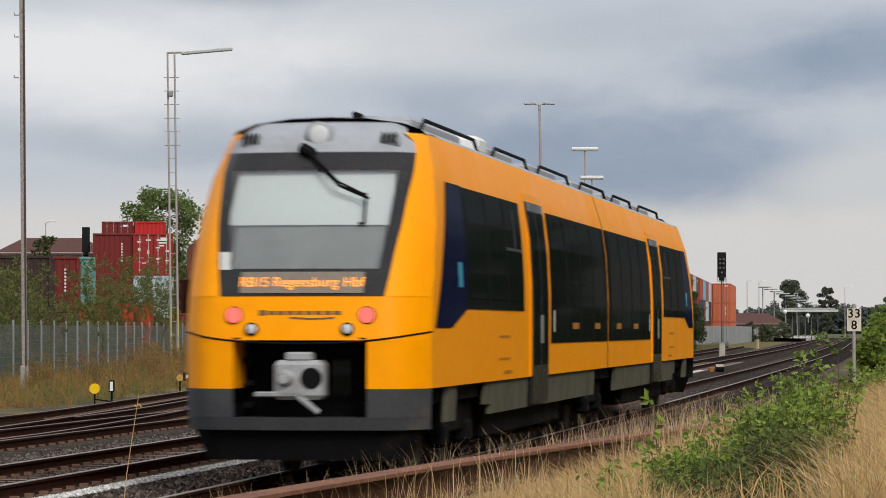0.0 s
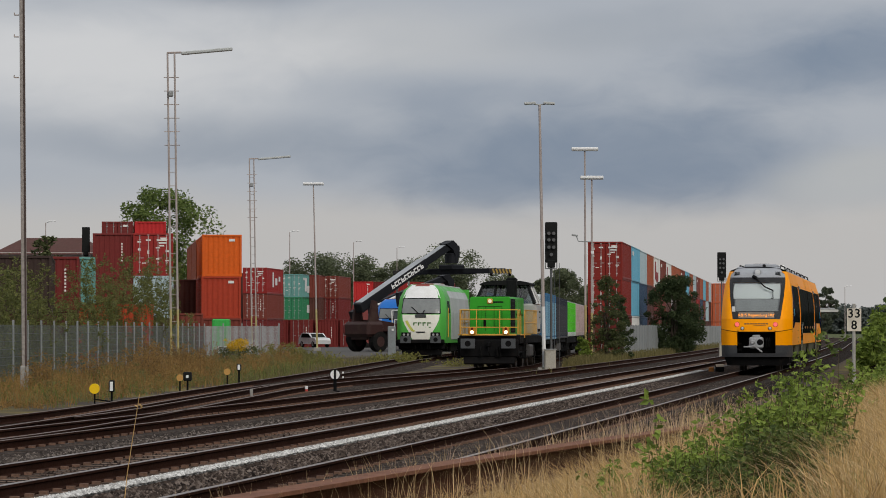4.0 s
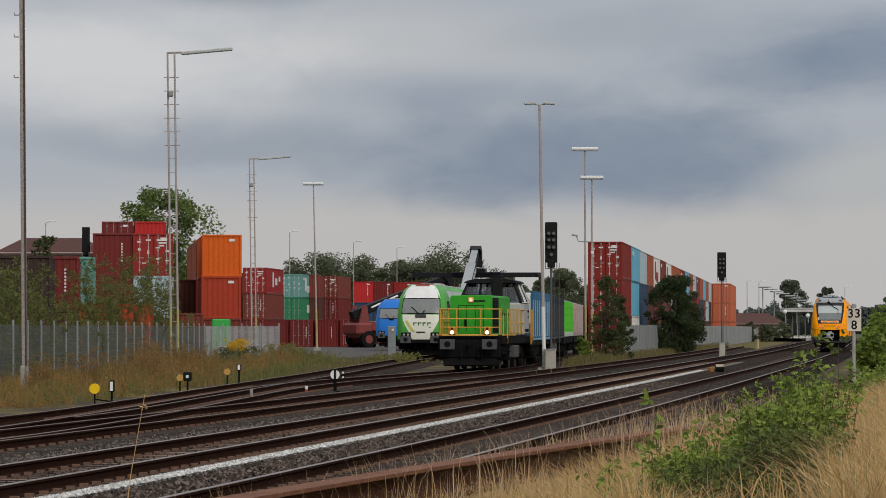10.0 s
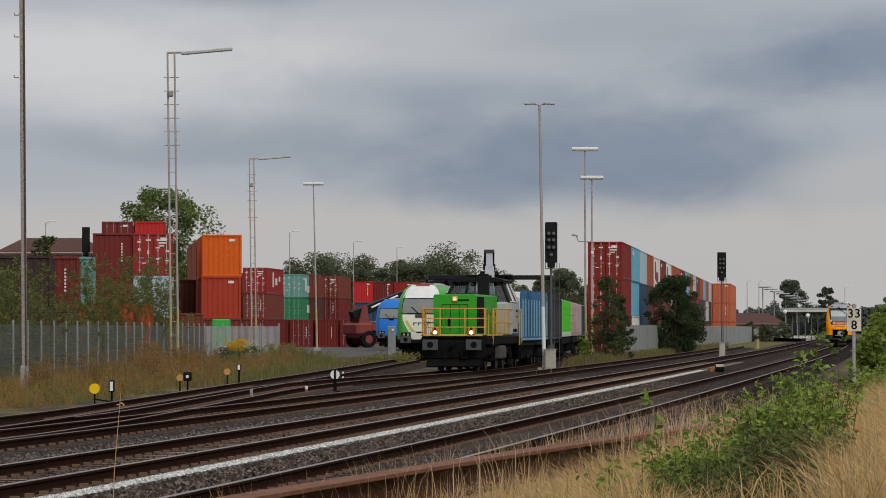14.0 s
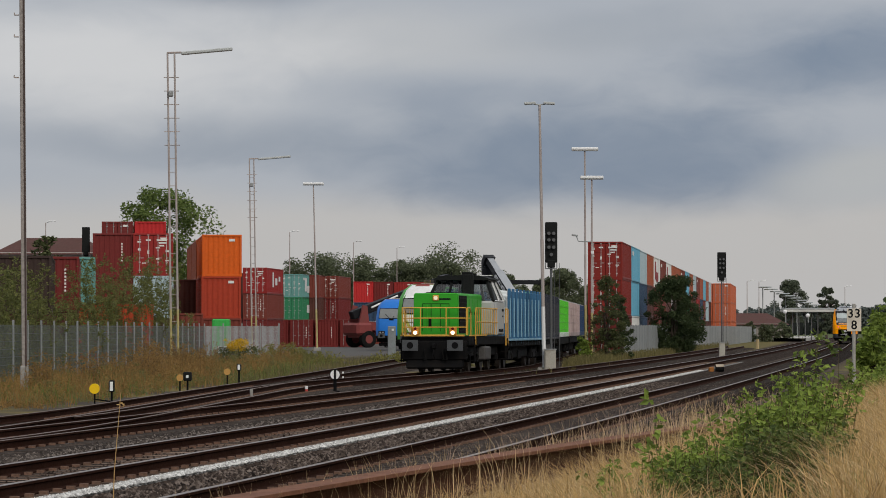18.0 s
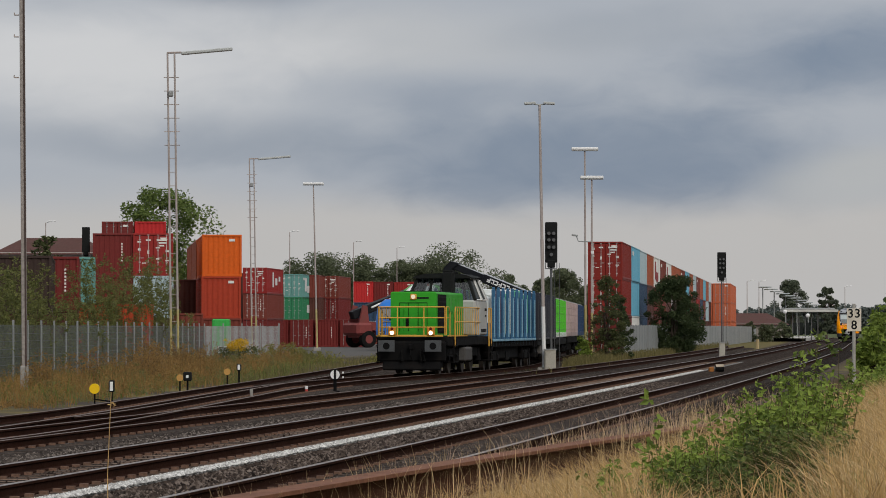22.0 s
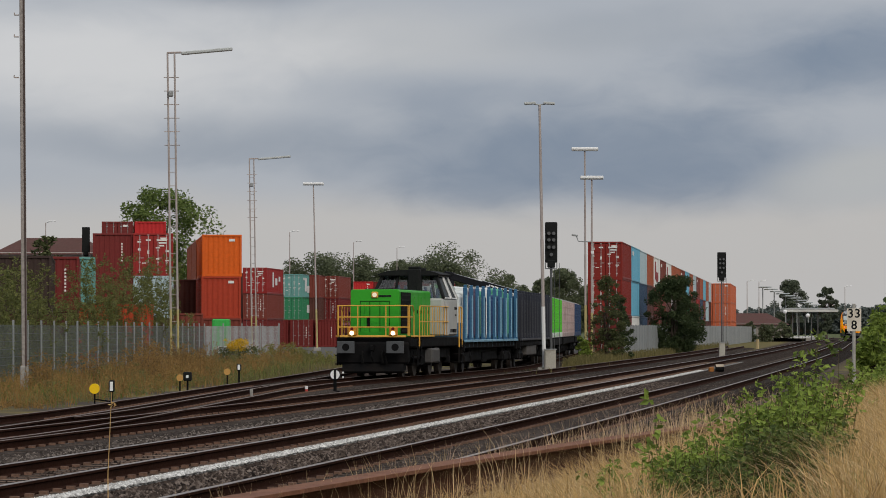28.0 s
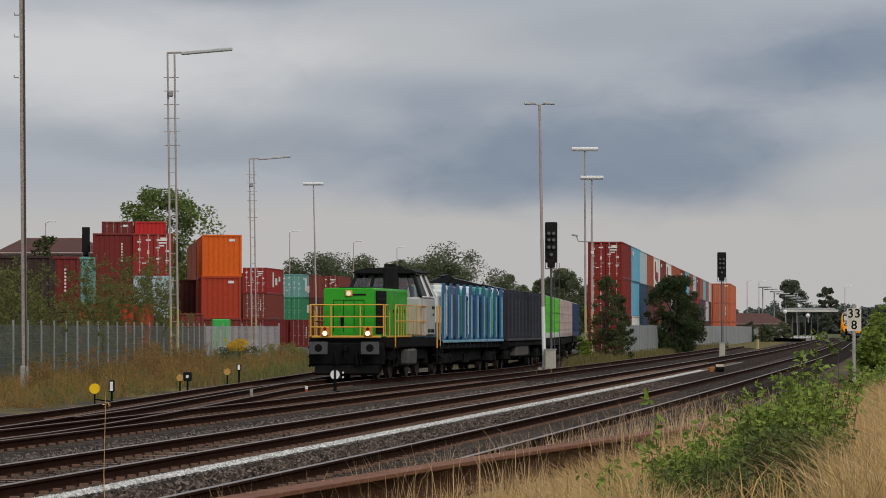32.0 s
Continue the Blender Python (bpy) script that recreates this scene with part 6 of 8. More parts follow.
parked_spreader.matrix_local = pose(0, 6.9, 4.6)


def build_hatchback():
    v = thing("hatchback_car", Matrix(), "small silver white hatchback car in the yard", "car")
    body = Shape().prism([(-2.0, 0.35), (2.0, 0.35), (2.05, 0.75), (1.75, 0.95), (1.0, 1.02), (0.35, 1.45), (-1.3, 1.5), (-1.95, 1.0), (-2.05, 0.6)], 0, -0.86, 0.86)
    part("body", body, stuff("silver_white_car_paint", (0.62, 0.64, 0.66), 0.3, 0.1, 0.03, 2, 0.05), v)
    for sx in (-0.865, 0.865):
        part("side_window", Shape().prism([(-1.5, 1.02), (0.85, 1.02), (0.30, 1.38), (-1.25, 1.42)], 0, sx - 0.008, sx + 0.008), GLASS, v)
        for y in (-1.3, 1.3):
            w = part("wheel", Shape().tube((sx * 0.8, y, 0.32), (sx * 1.02, y, 0.32), 0.32, 18), RUBBER, v)
            part("rim", Shape().tube((sx * 1.0, y, 0.32), (sx * 1.03, y, 0.32), 0.2, 12), STEEL, w)
    part("windscreen", Shape().quad((-0.78, 1.0, 1.04), (0.78, 1.0, 1.04), (0.68, 0.42, 1.42), (-0.68, 0.42, 1.42)), GLASS, v)
    for sx in (-0.65, 0.65):
        part("headlight", Shape().box(sx, 2.03, 0.72, 0.36, 0.06, 0.14, 0.03), WHITE, v)
    return v


car = build_hatchback()


# ---------------------------------------------------------------- container stacks
HC = 2.896
YARD = -0.28


def pile(x, y, slope, tiers, length=12.19, doors=True, marks=(), group="container stack beside the fence"):
    """A pile of containers, lowest first; a tier's height follows its colour after a colon."""
    z = YARD
    for i, t in enumerate(tiers):
        colour, _, h = t.partition(":")
        h = HC if h else 2.591
        if colour:
            container(x + random.uniform(-0.03, 0.03), y + random.uniform(-0.05, 0.05), z, slope, colour, length, h, doors if isinstance(doors, bool) else doors[i], marks[i] if i < len(marks) else "", group)
        z += h


# beside the fence
pile(-20.13, 208, -0.10, ["brown red", "dark red", "dark red"], doors=False, marks=("", "", "column"))
pile(-17.66, 208, -0.10, ["brown", "pale blue", "red"], doors=(True, False, True), marks=("", "", "rows grid tag"))
pile(-16.3, 224, -0.10, ["brown", "brown", ""], doors=False)
pile(-25.6, 268, -0.10, ["brown", "brown", "brown red", "dark red"], marks=("", "", "", "tag"))
pile(-23.0, 268, -0.10, ["brown", "brown", "brown red", "bright red"], doors=False)
pile(-13.69, 211, -0.10, ["brown red", "rust red", "orange"], doors=False, marks=("", "tag", "tag"))
for k in (1, 2):
    pile(-13.69 - 1.235 * k, 211 + 12.4 * k, -0.10, ["brown red", "rust red", "rust orange"], doors=False)
pile(-18.4, 150, -0.10, ["brown", "dark brown"], doors=False)
pile(-20.95, 150.4, -0.10, ["brown", "dark brown"], doors=False)
pile(-19.0, 166.5, -0.10, ["brown:h", "dark red"], doors=False, marks=("", "column"))
pile(-19.75, 182, -0.10, ["green:h", "teal:h"], doors=False)
pile(-15.95, 209.8, -0.10, ["brown red:h"], doors=False)
for x, y, col in ((-18.2, 178, "orange red"), (-20.5, 196, "orange")):
    c = container(x, y, -0.02, 0, col, 6.058, 2.896, False, group="containers behind the fence")
    c.matrix_world = pose(x + 3.0, y, 0.05, 0, 0, 90)
# middle of the yard
pile(-18.9, 343, 0.09, ["dark red:h", "brown red", "red"], marks=("", "column", "rows grid side_blocks"), group="container stack in the yard")
pile(-20.9, 357, 0.09, ["brown", "brown", "brown"], doors=False, group="container stack in the yard")
pile(-17.1, 385, 0.09, ["dark red:h", "green", "teal"], marks=("rows", "side_panel", "grid side_letter side_row"), group="container stack in the yard")
pile(-15.4, 391, 0.06, ["brown red:h", "brown", "brown red"], doors=False, group="container stack in the yard")
pile(-13.4, 398, 0.09, ["brown red:h", "dark red", "brown red"], marks=("side_row", "column", "rows grid"), group="container stack in the yard")
for i, (a, b, c) in enumerate((("dark red", "dark blue", "bright red"), ("brown red", "dark blue", "dark red"), ("dark red", "brown", "red"), ("brown", "dark red", "red"), ("dark red", "brown", "dark red"))):
    pile(-9.9 + 2.5 * i, 424 + 1.5 * i, 0.02, [a, b, c], doors=False, marks=("column", "", "column tag"), group="container stack in the yard")
for i in range(4):
    pile(-17.6 + 2.6 * i, 360 + 1.2 * i, 0.03, ["dark red:h"], doors=bool(i % 2), marks=("column",), group="container stack in the yard")
# long row beside the running lines
TOP = ["crimson", "light blue", "pale blue", "rust orange", "white", "brown red", "white", "rust orange", "rust orange", "brown red", "light blue", "rust orange", "pale blue", "brown red", "rust orange", "light blue", "rust orange", "pale blue"]
MID = ["crimson", "light blue", "dark blue", "brown", "dark red", "brown red", "brown", "grey", "brown", "dark red", "green", "brown red", "brown", "red", "dark blue", "brown red", "pale blue", "brown"]
LOW = ["dark red", "white", "dark blue", "brown", "brown red", "brown", "dark red", "brown", "grey", "brown", "dark red", "brown", "brown red", "brown", "dark red", "brown", "brown", "brown"]
for i in range(18):
    pile(11.40 + 0.1065 * 12.42 * i, 240 + 12.42 * i, 0.1065, [LOW[i] + ":h", MID[i], TOP[i]], doors=(i == 0), marks=("", "grid" if i == 0 else "", "rows tag grid" if i == 0 else "side_letter" if i in (4, 6) else "side_row" if i % 4 == 1 else ""), group="long container row")


for i in range(2):
    for k in range(3):
        pile(35.4 + 2.5 * i + 1.32 * k, 464.5 + 12.4 * k, 0.1065, ["salmon:h", "salmon", "salmon"], doors=bool(i), marks=("", "column", "tag") if k == 0 else (), group="long container row")


# ---------------------------------------------------------------- masts, lamps and signals
def lamp_mast(x, y, h, kind, lean=0.0, scale=1.0, aim=1):
    m = thing("lamp_mast", pose(x, y, YARD), {"ladder": "twin-post ladder lamp mast with a long lamp arm", "tee": "slender steel lamp mast with a T-shaped lamp head", "pair": "slender lamp mast with two small lamp heads", "arm": "slim lamp mast with a single lamp arm"}[kind], "lamp mast", "yard lamp masts")
    if kind == "ladder":
        for dx in (-0.17, 0.17):
            k = 2.9 / h
            mid = dx + 0.12 + (lean - 0.12) * k
            part("post_base", Shape().tube((dx + 0.12, 0, 0), (mid, 0, 2.9), 0.057, 8), stuff("yellow_mast_base", (0.42, 0.36, 0.16), 0.6, 0, 0.1, 4, 0.3), m)
            part("post", Shape().tube((mid, 0, 2.9), (dx + lean, 0, h), 0.055, 8, 0.045), GALV, m)
        for i in range(int(h / 0.66) - 2):
            z = 1.0 + 0.66 * i
            o = 0.12 + (lean - 0.12) * z / h
            part("rung", Shape().tube((o - 0.17, 0, z), (o + 0.17, 0, z), 0.016, 5), GALV, m)
        for i in range(6):
            z = h - 1.2 - i * 0.66
            o = 0.12 + (lean - 0.12) * z / h
            part("foot_peg", Shape().tube((o - 0.37, 0, z), (o + 0.37, 0, z), 0.022, 5), GALV, m)
        part("winch_box", Shape().box(lean, -0.1, h - 2.0, 0.24, 0.3, 0.3, 0.05), STEEL, m)
        a = part("lamp_arm", Shape().pipe([(lean - 0.2, 0, h), (lean + 0.5, 0, h + 0.02), (lean + 0.55, 0, h - 0.06)], 0.05, 6), GALV, m)
        part("lamp_head", Shape().box(lean + 1.75, 0, h + 0.08, 2.5, 0.3, 0.16, 0.06, ry=-5), stuff("pale_lamp_housing", (0.45, 0.47, 0.46), 0.4, 0.2), a, "long pale lamp housing")
    else:
        for i in range(4):
            a, b = h * i / 4, h * (i + 1) / 4
            part("mast_section", Shape().tube((lean * a / h, 0, a), (lean * b / h, 0, b), 0.085 - 0.010 * i, 8), WHITE if kind == "pair" and i == 0 else GALV if i or kind != "tee" else stuff("yellow_mast_base", (0.42, 0.36, 0.16), 0.6, 0, 0.1, 4, 0.3), m)
        if kind == "tee":
            hd = part("crossbar", Shape().tube((lean - 0.9 * scale, 0, h), (lean + 0.9 * scale, 0, h), 0.04, 6), GALV, m)
            part("lamp_head", Shape().box(lean, 0, h + 0.10, 1.85 * scale, 0.4, 0.2, 0.05), WHITE, hd, "white lamp trough")
            part("lamp_bottom", Shape().box(lean, 0, h - 0.03, 1.8 * scale, 0.36, 0.05, 0.01), STEEL, hd)
        elif kind == "pair":
            for s in (-1, 1):
                part("lamp_head", Shape().tube((lean, 0, h), (lean + s * 0.3, 0, h + 0.05), 0.03, 6).box(lean + s * 0.42, 0, h + 0.07, 0.5, 0.22, 0.12, 0.05, ry=s * 4), stuff("pale_lamp_housing", (0.45, 0.47, 0.46), 0.4, 0.2), m)
        else:
            part("lamp_head", Shape().tube((0, 0, h), (aim * 0.6, 0, h + 0.15), 0.04, 6).box(aim * 0.75, 0, h + 0.16, 0.9, 0.3, 0.12, 0.05), WHITE, m)
    part("footing", Shape().box(0.06 if kind == "ladder" else 0, 0, 0.1, 0.6, 0.6, 0.36, 0.04), stuff("grey_concrete", (0.30, 0.29, 0.27), 0.9, 0, 0.12, 4, 0.25, bump=0.3), m)
    return m


lamp_mast(-13.15, 166, 15.4, "ladder", -0.10)
lamp_mast(-14.55, 261, 14.95, "ladder", -0.10)
lamp_mast(-11.05, 300, 14.6, "tee", -0.35)
lamp_mast(4.42, 149, 11.75, "pair", -0.20)
lamp_mast(9.82, 235, 14.25, "tee", -0.05)
lamp_mast(10.12, 232, 12.15, "tee", 0.0, 0.85)
for x, y in ((-19.5, 434), (-12.7, 485), (-7.0, 519), (-31.0, 470), (-46.0, 395)):
    lamp_mast(x, y, 14.2, "arm")

# old mast by the fence, its top out of sight
m = thing("steel_mast", pose(-13.40, 108.9, YARD), "tall old steel mast with climbing pegs", "mast")
part("post", Shape().box(0, 0, 6.6, 0.16, 0.18, 13.6, 0.02, ry=-0.55), stuff("mottled_pale_steel", (0.30, 0.27, 0.25), 0.7, 0.1, 0.25, 2, 0.5, (0.10, 0.06, 0.05), streak=True), m)
part("flange", Shape().box(0.06, -0.1, 6.6, 0.05, 0.05, 13.6, 0.01, ry=-0.55), stuff("dark_mast_edge", (0.07, 0.05, 0.045), 0.8), m)
part("base", Shape().box(0.05, 0, 0.4, 0.24, 0.26, 0.8, 0.03), stuff("grey_concrete", (0.30, 0.29, 0.27), 0.9, 0, 0.12, 4, 0.25, bump=0.3), m)
for z in (11.3, 12.0, 12.7, 10.0):
    part("climbing_peg", Shape().tube((-0.15, 0, z), (-0.30, 0, z), 0.02, 6).tube((-0.30, 0, z), (-0.30, 0, z + 0.08), 0.02, 6), GALV, m)

# camera arm on the mast before the long row
cctv = thing("camera_arm", pose(10.05, 231.8, 0), "bracket arm with a small surveillance camera", "camera")
part("arm", Shape().pipe([(0.05, 0, 7.58), (-0.85, 0, 7.60), (-0.98, 0, 7.95)], 0.035, 6), STEEL, cctv)
part("camera_body", Shape().box(-1.1, 0, 8.02, 0.42, 0.14, 0.12, 0.03, ry=10), STEEL, cctv)
part("junction_box", Shape().box(0.1, -0.1, 6.85, 0.22, 0.16, 0.22, 0.03), WHITE, cctv)


def light_signal(x, y, z, top, label, w=0.62, h=1.78, front=True):
    s = thing("light_signal", pose(x, y, z), label, "railway signal", "light signals")
    part("mast", Shape().tube((0, 0.05, -z - 0.3), (0, 0.05, top - h - z), 0.055, 10), stuff("dark_signal_mast", (0.10, 0.105, 0.11), 0.6, 0.1, 0.1, 4, 0.2), s)
    b = part("signal_head", Shape().box(0, 0, top - z - h * 0.5, w, 0.16, h, 0.14), ROOF_BLACK, s, "black signal board")
    for dx, dz in () if not front else (((-0.12, 0.28), (0.12, 0.28), (-0.12, 0.44), (0.12, 0.44), (-0.12, 0.62), (0.12, 0.62), (0, 0.8))):
        part("lamp_hood", Shape().tube((dx * w / 0.62, -0.22, top - z - h * dz), (dx * w / 0.62, -0.08, top - z - h * dz), 0.075, 10), stuff("grey_signal_hood", (0.11, 0.115, 0.12), 0.5), b)
    part("lower_box", Shape().box(0, 0.0, top - z - h - 0.05, w * 0.62, 0.3, 0.34, 0.04), ROOF_BLACK, s)
    for sx in (-1, 1):
        part("cage", Shape().pipe([(sx * w * 0.46, 0, top - z - h + 0.1), (sx * w * 0.46, 0, top - z - h - 0.26), (0, 0, top - z - h - 0.26)], 0.022, 6), STEEL, s)
    part("ladder", Shape().tube((0.14, 0.15, -z - 0.2), (0.14, 0.15, top - h - z), 0.012, 5).tube((0.36, 0.15, -z - 0.2), (0.36, 0.15, top - h - z), 0.012, 5), MATS["dark_signal_mast"], s)
    return s


light_signal(4.74, 149.5, 0.0, 6.36, "black multi-lamp light signal on a grey mast", 0.54)
light_signal(19.6, 240, 0.0, 7.05, "black multi-lamp light signal on a grey mast")
light_signal(-22.5, 215, 0.0, 8.08, "dark signal head seen from behind", 0.49, 1.6, False)
for x, y, sx, h in ((4.66, 148.6, 0.5, 1.05), (19.5, 238.6, 0.42, 0.95)):
    c = thing("signal_cabinet", pose(x, y, YARD), "weathered pale signal cabinet at the mast foot", "cabinet", "signal cabinets")
    part("body", Shape().box(0, 0, h / 2, sx, 0.35, h, 0.03), stuff("weathered_pale_cabinet", (0.40, 0.38, 0.33), 0.7, 0, 0.15, 5, 0.35, (0.16, 0.13, 0.10)), c)
    part("door", Shape().box(0, -0.185, h / 2 + 0.05, sx - 0.1, 0.02, h - 0.3, 0.01), MATS["weathered_pale_cabinet"], c)
    part("lid", Shape().box(0, 0, h + 0.02, sx + 0.06, 0.4, 0.05, 0.01), STEEL, c)

# kilometre board
k = thing("kilometre_sign", pose(9.03, 75, 0.0), "white kilometre board with black numerals on a pale post", "sign")
part("post", Shape().tube((0, 0.03, -0.1), (0, 0.03, 2.25), 0.038, 8), stuff("pale_grey_post", (0.42, 0.41, 0.38), 0.6, 0.2, 0.1, 4, 0.25), k)
board = part("board", Shape().box(0, 0, 1.895, 0.315, 0.02, 0.50, 0.008), stuff("aged_white_board", (0.66, 0.61, 0.52), 0.5, 0, 0.06, 4, 0.15), k)
part("bracket", Shape().box(0, 0.015, 2.1, 0.2, 0.03, 0.05, 0.01).box(0, 0.015, 1.7, 0.2, 0.03, 0.05, 0.01), STEEL, k)


def numerals(text, size, x, y, z, parent, mat):
    t = bpy.data.curves.new("numerals", "FONT")
    t.body, t.size, t.align_x, t.align_y, t.extrude, t.offset = text, size, "CENTER", "CENTER", 0.002, 0.004
    o = bpy.data.objects.new("numerals_tmp", t)
    scene.collection.objects.link(o)
    me = bpy.data.meshes.new_from_object(o.evaluated_get(bpy.context.evaluated_depsgraph_get()))
    bpy.data.objects.remove(o)
    me.materials.clear()
    me.materials.append(mat)
    ob = part("numeral", me, None, parent, "black numerals")
    ob.matrix_local = pose(x, y, z, 90)


for ch, dx, z in (("3", -0.075, 2.03), ("3", 0.075, 2.03), ("8", 0, 1.775)):
    numerals(ch, 0.27, dx, -0.014, z, board, ROOF_BLACK)


# ---------------------------------------------------------------- small things beside the tracks
def ground_disc(x, y, z, r, mat, label):
    d = thing("point_lever_weight", pose(x, y, YARD), label, "point lever", "yard point levers")
    part("disc", Shape().tube((0, -0.05, z - YARD), (0, 0.05, z - YARD), r, 18), mat, d)
    part("stem", Shape().tube((0.0, 0.03, 0), (0.0, 0.03, z - YARD), 0.025, 6).tube((0, 0.05, 0.12), (0.5, 0.05, 0.05), 0.02, 6), BLACK, d)


YEL = stuff("bright_yellow_enamel", (0.80, 0.52, 0.01), 0.45, 0, 0.05, 6, 0.12)
OCHRE = stuff("faded_ochre_enamel", (0.50, 0.28, 0.08), 0.6, 0, 0.08, 6, 0.2)
ground_disc(-9.18, 90, 0.12, 0.135, YEL, "round yellow point lever weight in dry weeds")
ground_disc(-7.55, 98, 0.29, 0.095, OCHRE, "round ochre point lever weight in dry weeds")
ground_disc(-6.95, 110, 0.31, 0.105, OCHRE, "round ochre point lever weight in dry weeds")


def lantern(x, y, z, w, h, label, face):
    d = thing("point_lantern", pose(x, y, YARD), label, "point lantern", "yard point lanterns")
    part("case", Shape().box(0, 0, z - YARD, w, 0.2, h, 0.03), ROOF_BLACK, d)
    part("face", Shape().box(0, -0.105, z - YARD, w * 0.55 if face else w * 0.3, 0.012, h * 0.74 if face else h * 0.3, 0.004), WHITE, d, "white signal face")
    part("stem", Shape().tube((0, 0, 0), (0, 0, z - YARD), 0.03, 6), BLACK, d)


lantern(-8.70, 89.7, 0.19, 0.145, 0.32, "dark point lantern with a white face", True)
lantern(-7.27, 97.2, 0.34, 0.24, 0.26, "dark square point lantern with a white dot", False)
lantern(-6.60, 110.5, 0.45, 0.15, 0.22, "pale point lantern with a white face", True)

s = thing("shunting_signal", pose(-3.24, 102.5, YARD), "low round black shunting signal with a white bar", "railway signal")
part("disc", Shape().tube((0, -0.03, 0.60), (0, 0.03, 0.60), 0.165, 22), ROOF_BLACK, s)
part("bar", Shape().tube((0, -0.042, 0.60), (0, -0.036, 0.60), 0.14, 22), WHITE, s, "white signal field")
part("stripe", Shape().box(0, -0.046, 0.60, 0.075, 0.006, 0.28), ROOF_BLACK, s)
part("side_mark", Shape().box(0.24, -0.01, 0.66, 0.05, 0.02, 0.06, 0.01).box(0.24, -0.01, 0.52, 0.05, 0.02, 0.06, 0.01), WHITE, s)
part("stem", Shape().tube((0, 0.05, 0), (0, 0.05, 0.5), 0.05, 8).box(0, 0.05, 0.06, 0.3, 0.3, 0.12, 0.02), BLACK, s)
for x, y, c2 in ((-3.98, 99.5, True), (-5.3, 94.5, False)):
    p = thing("fouling_post", pose(x, y, YARD), "short red and white clearance post", "post", "clearance posts")
    part("lower", Shape().tube((0, 0, 0), (0, 0, 0.22), 0.045, 8), stuff("faded_red_enamel", (0.42, 0.06, 0.05), 0.6) if c2 else MATS["grey_concrete"], p)
    part("upper", Shape().tube((0, 0, 0.22), (0, 0, 0.31), 0.045, 8), WHITE if c2 else MATS["grey_concrete"], p)
b = thing("track_magnet_box", pose(11.98, 150, -0.3), "round dark trackside motor with an orange bracket", "point motor")
part("drum", Shape().tube((-0.02, 0, 0.24), (0.36, 0.0, 0.24), 0.14, 16), BLACK, b)
part("cover", Shape().tube((0.0, 0, 0.31), (0.34, 0.0, 0.31), 0.115, 16), stuff("dusty_tan_cover", (0.42, 0.36, 0.28), 0.7), b)
part("bracket", Shape().box(-0.2, 0, 0.16, 0.22, 0.3, 0.30, 0.04).box(-0.4, 0, 0.03, 0.34, 0.4, 0.10, 0.02), stuff("dull_orange_bracket", (0.30, 0.12, 0.03), 0.6, 0, 0.1, 6, 0.3), b)
for x, y in ((32.4, 330),):
    p = thing("marker_stump", pose(x - 2.0, y, YARD), "short pale marker stump beside the track", "post", "marker stumps")
    part("stump", Shape().tube((0, 0, 0), (0, 0, 0.9), 0.16, 8), stuff("pale_ochre_stump", (0.42, 0.33, 0.18), 0.7), p)

# rusty beam on posts along the path
beam = thing("rusty_barrier_beam", pose(0, 0, 0), "rusty steel beam on short posts in dry grass", "barrier")


def beam_x(y):
    return 0.02 + (y - 28.9) * 0.247 + 0.0022 * (y - 28.9) ** 2 * (1 if y > 28.9 else 0.4)


def sweep(prof, z):
    return Shape().sheet([[(beam_x(y) + o, y - o * 0.25, z + h) for o, h in prof] for y in [17 + 1.1 * i for i in range(25)]])


# same rust as the web, lightened in colour as the lit top
part("top_flange", sweep([(-0.12, -0.03), (-0.12, 0), (0.12, 0), (0.12, -0.03), (-0.12, -0.03)], 0.575), stuff("light_rust", (0.190, 0.085, 0.050), 0.8, 0.1, 0.25, 4, 0.35, (0.09, 0.045, 0.03), 0.3, 30), beam)
part("web", sweep([(-0.012, -0.26), (-0.012, -0.03), (0.012, -0.03), (0.012, -0.26)], 0.575), RUST, beam)
part("bottom_flange", sweep([(-0.12, -0.29), (-0.12, -0.26), (0.12, -0.26), (0.12, -0.29), (-0.12, -0.29)], 0.575), RUST, beam)
for y in (18.8, 23.0, 27.2, 31.3, 35.5, 39.6):
    z0 = ground_z(beam_x(y), y) - 0.1
    part("post", Shape().box(beam_x(y), y, (0.31 + z0) / 2, 0.14, 0.14, 0.31 - z0, 0.01).box(beam_x(y), y - 0.08, (0.31 + z0) / 2, 0.16, 0.02, 0.31 - z0, 0.004), RUST, beam)


# ---------------------------------------------------------------- fences
MESH_GREY = stuff("grey_green_fence_wire", (0.13, 0.148, 0.148), 0.55, 0.3, 0.08, 3, 0.15)
POST_GREY = stuff("galvanised_fence_post", (0.27, 0.285, 0.285), 0.6, 0.2, 0.08, 3, 0.15)


def fence_x(y):
    return -15.15 + (y - 108) * 0.0082


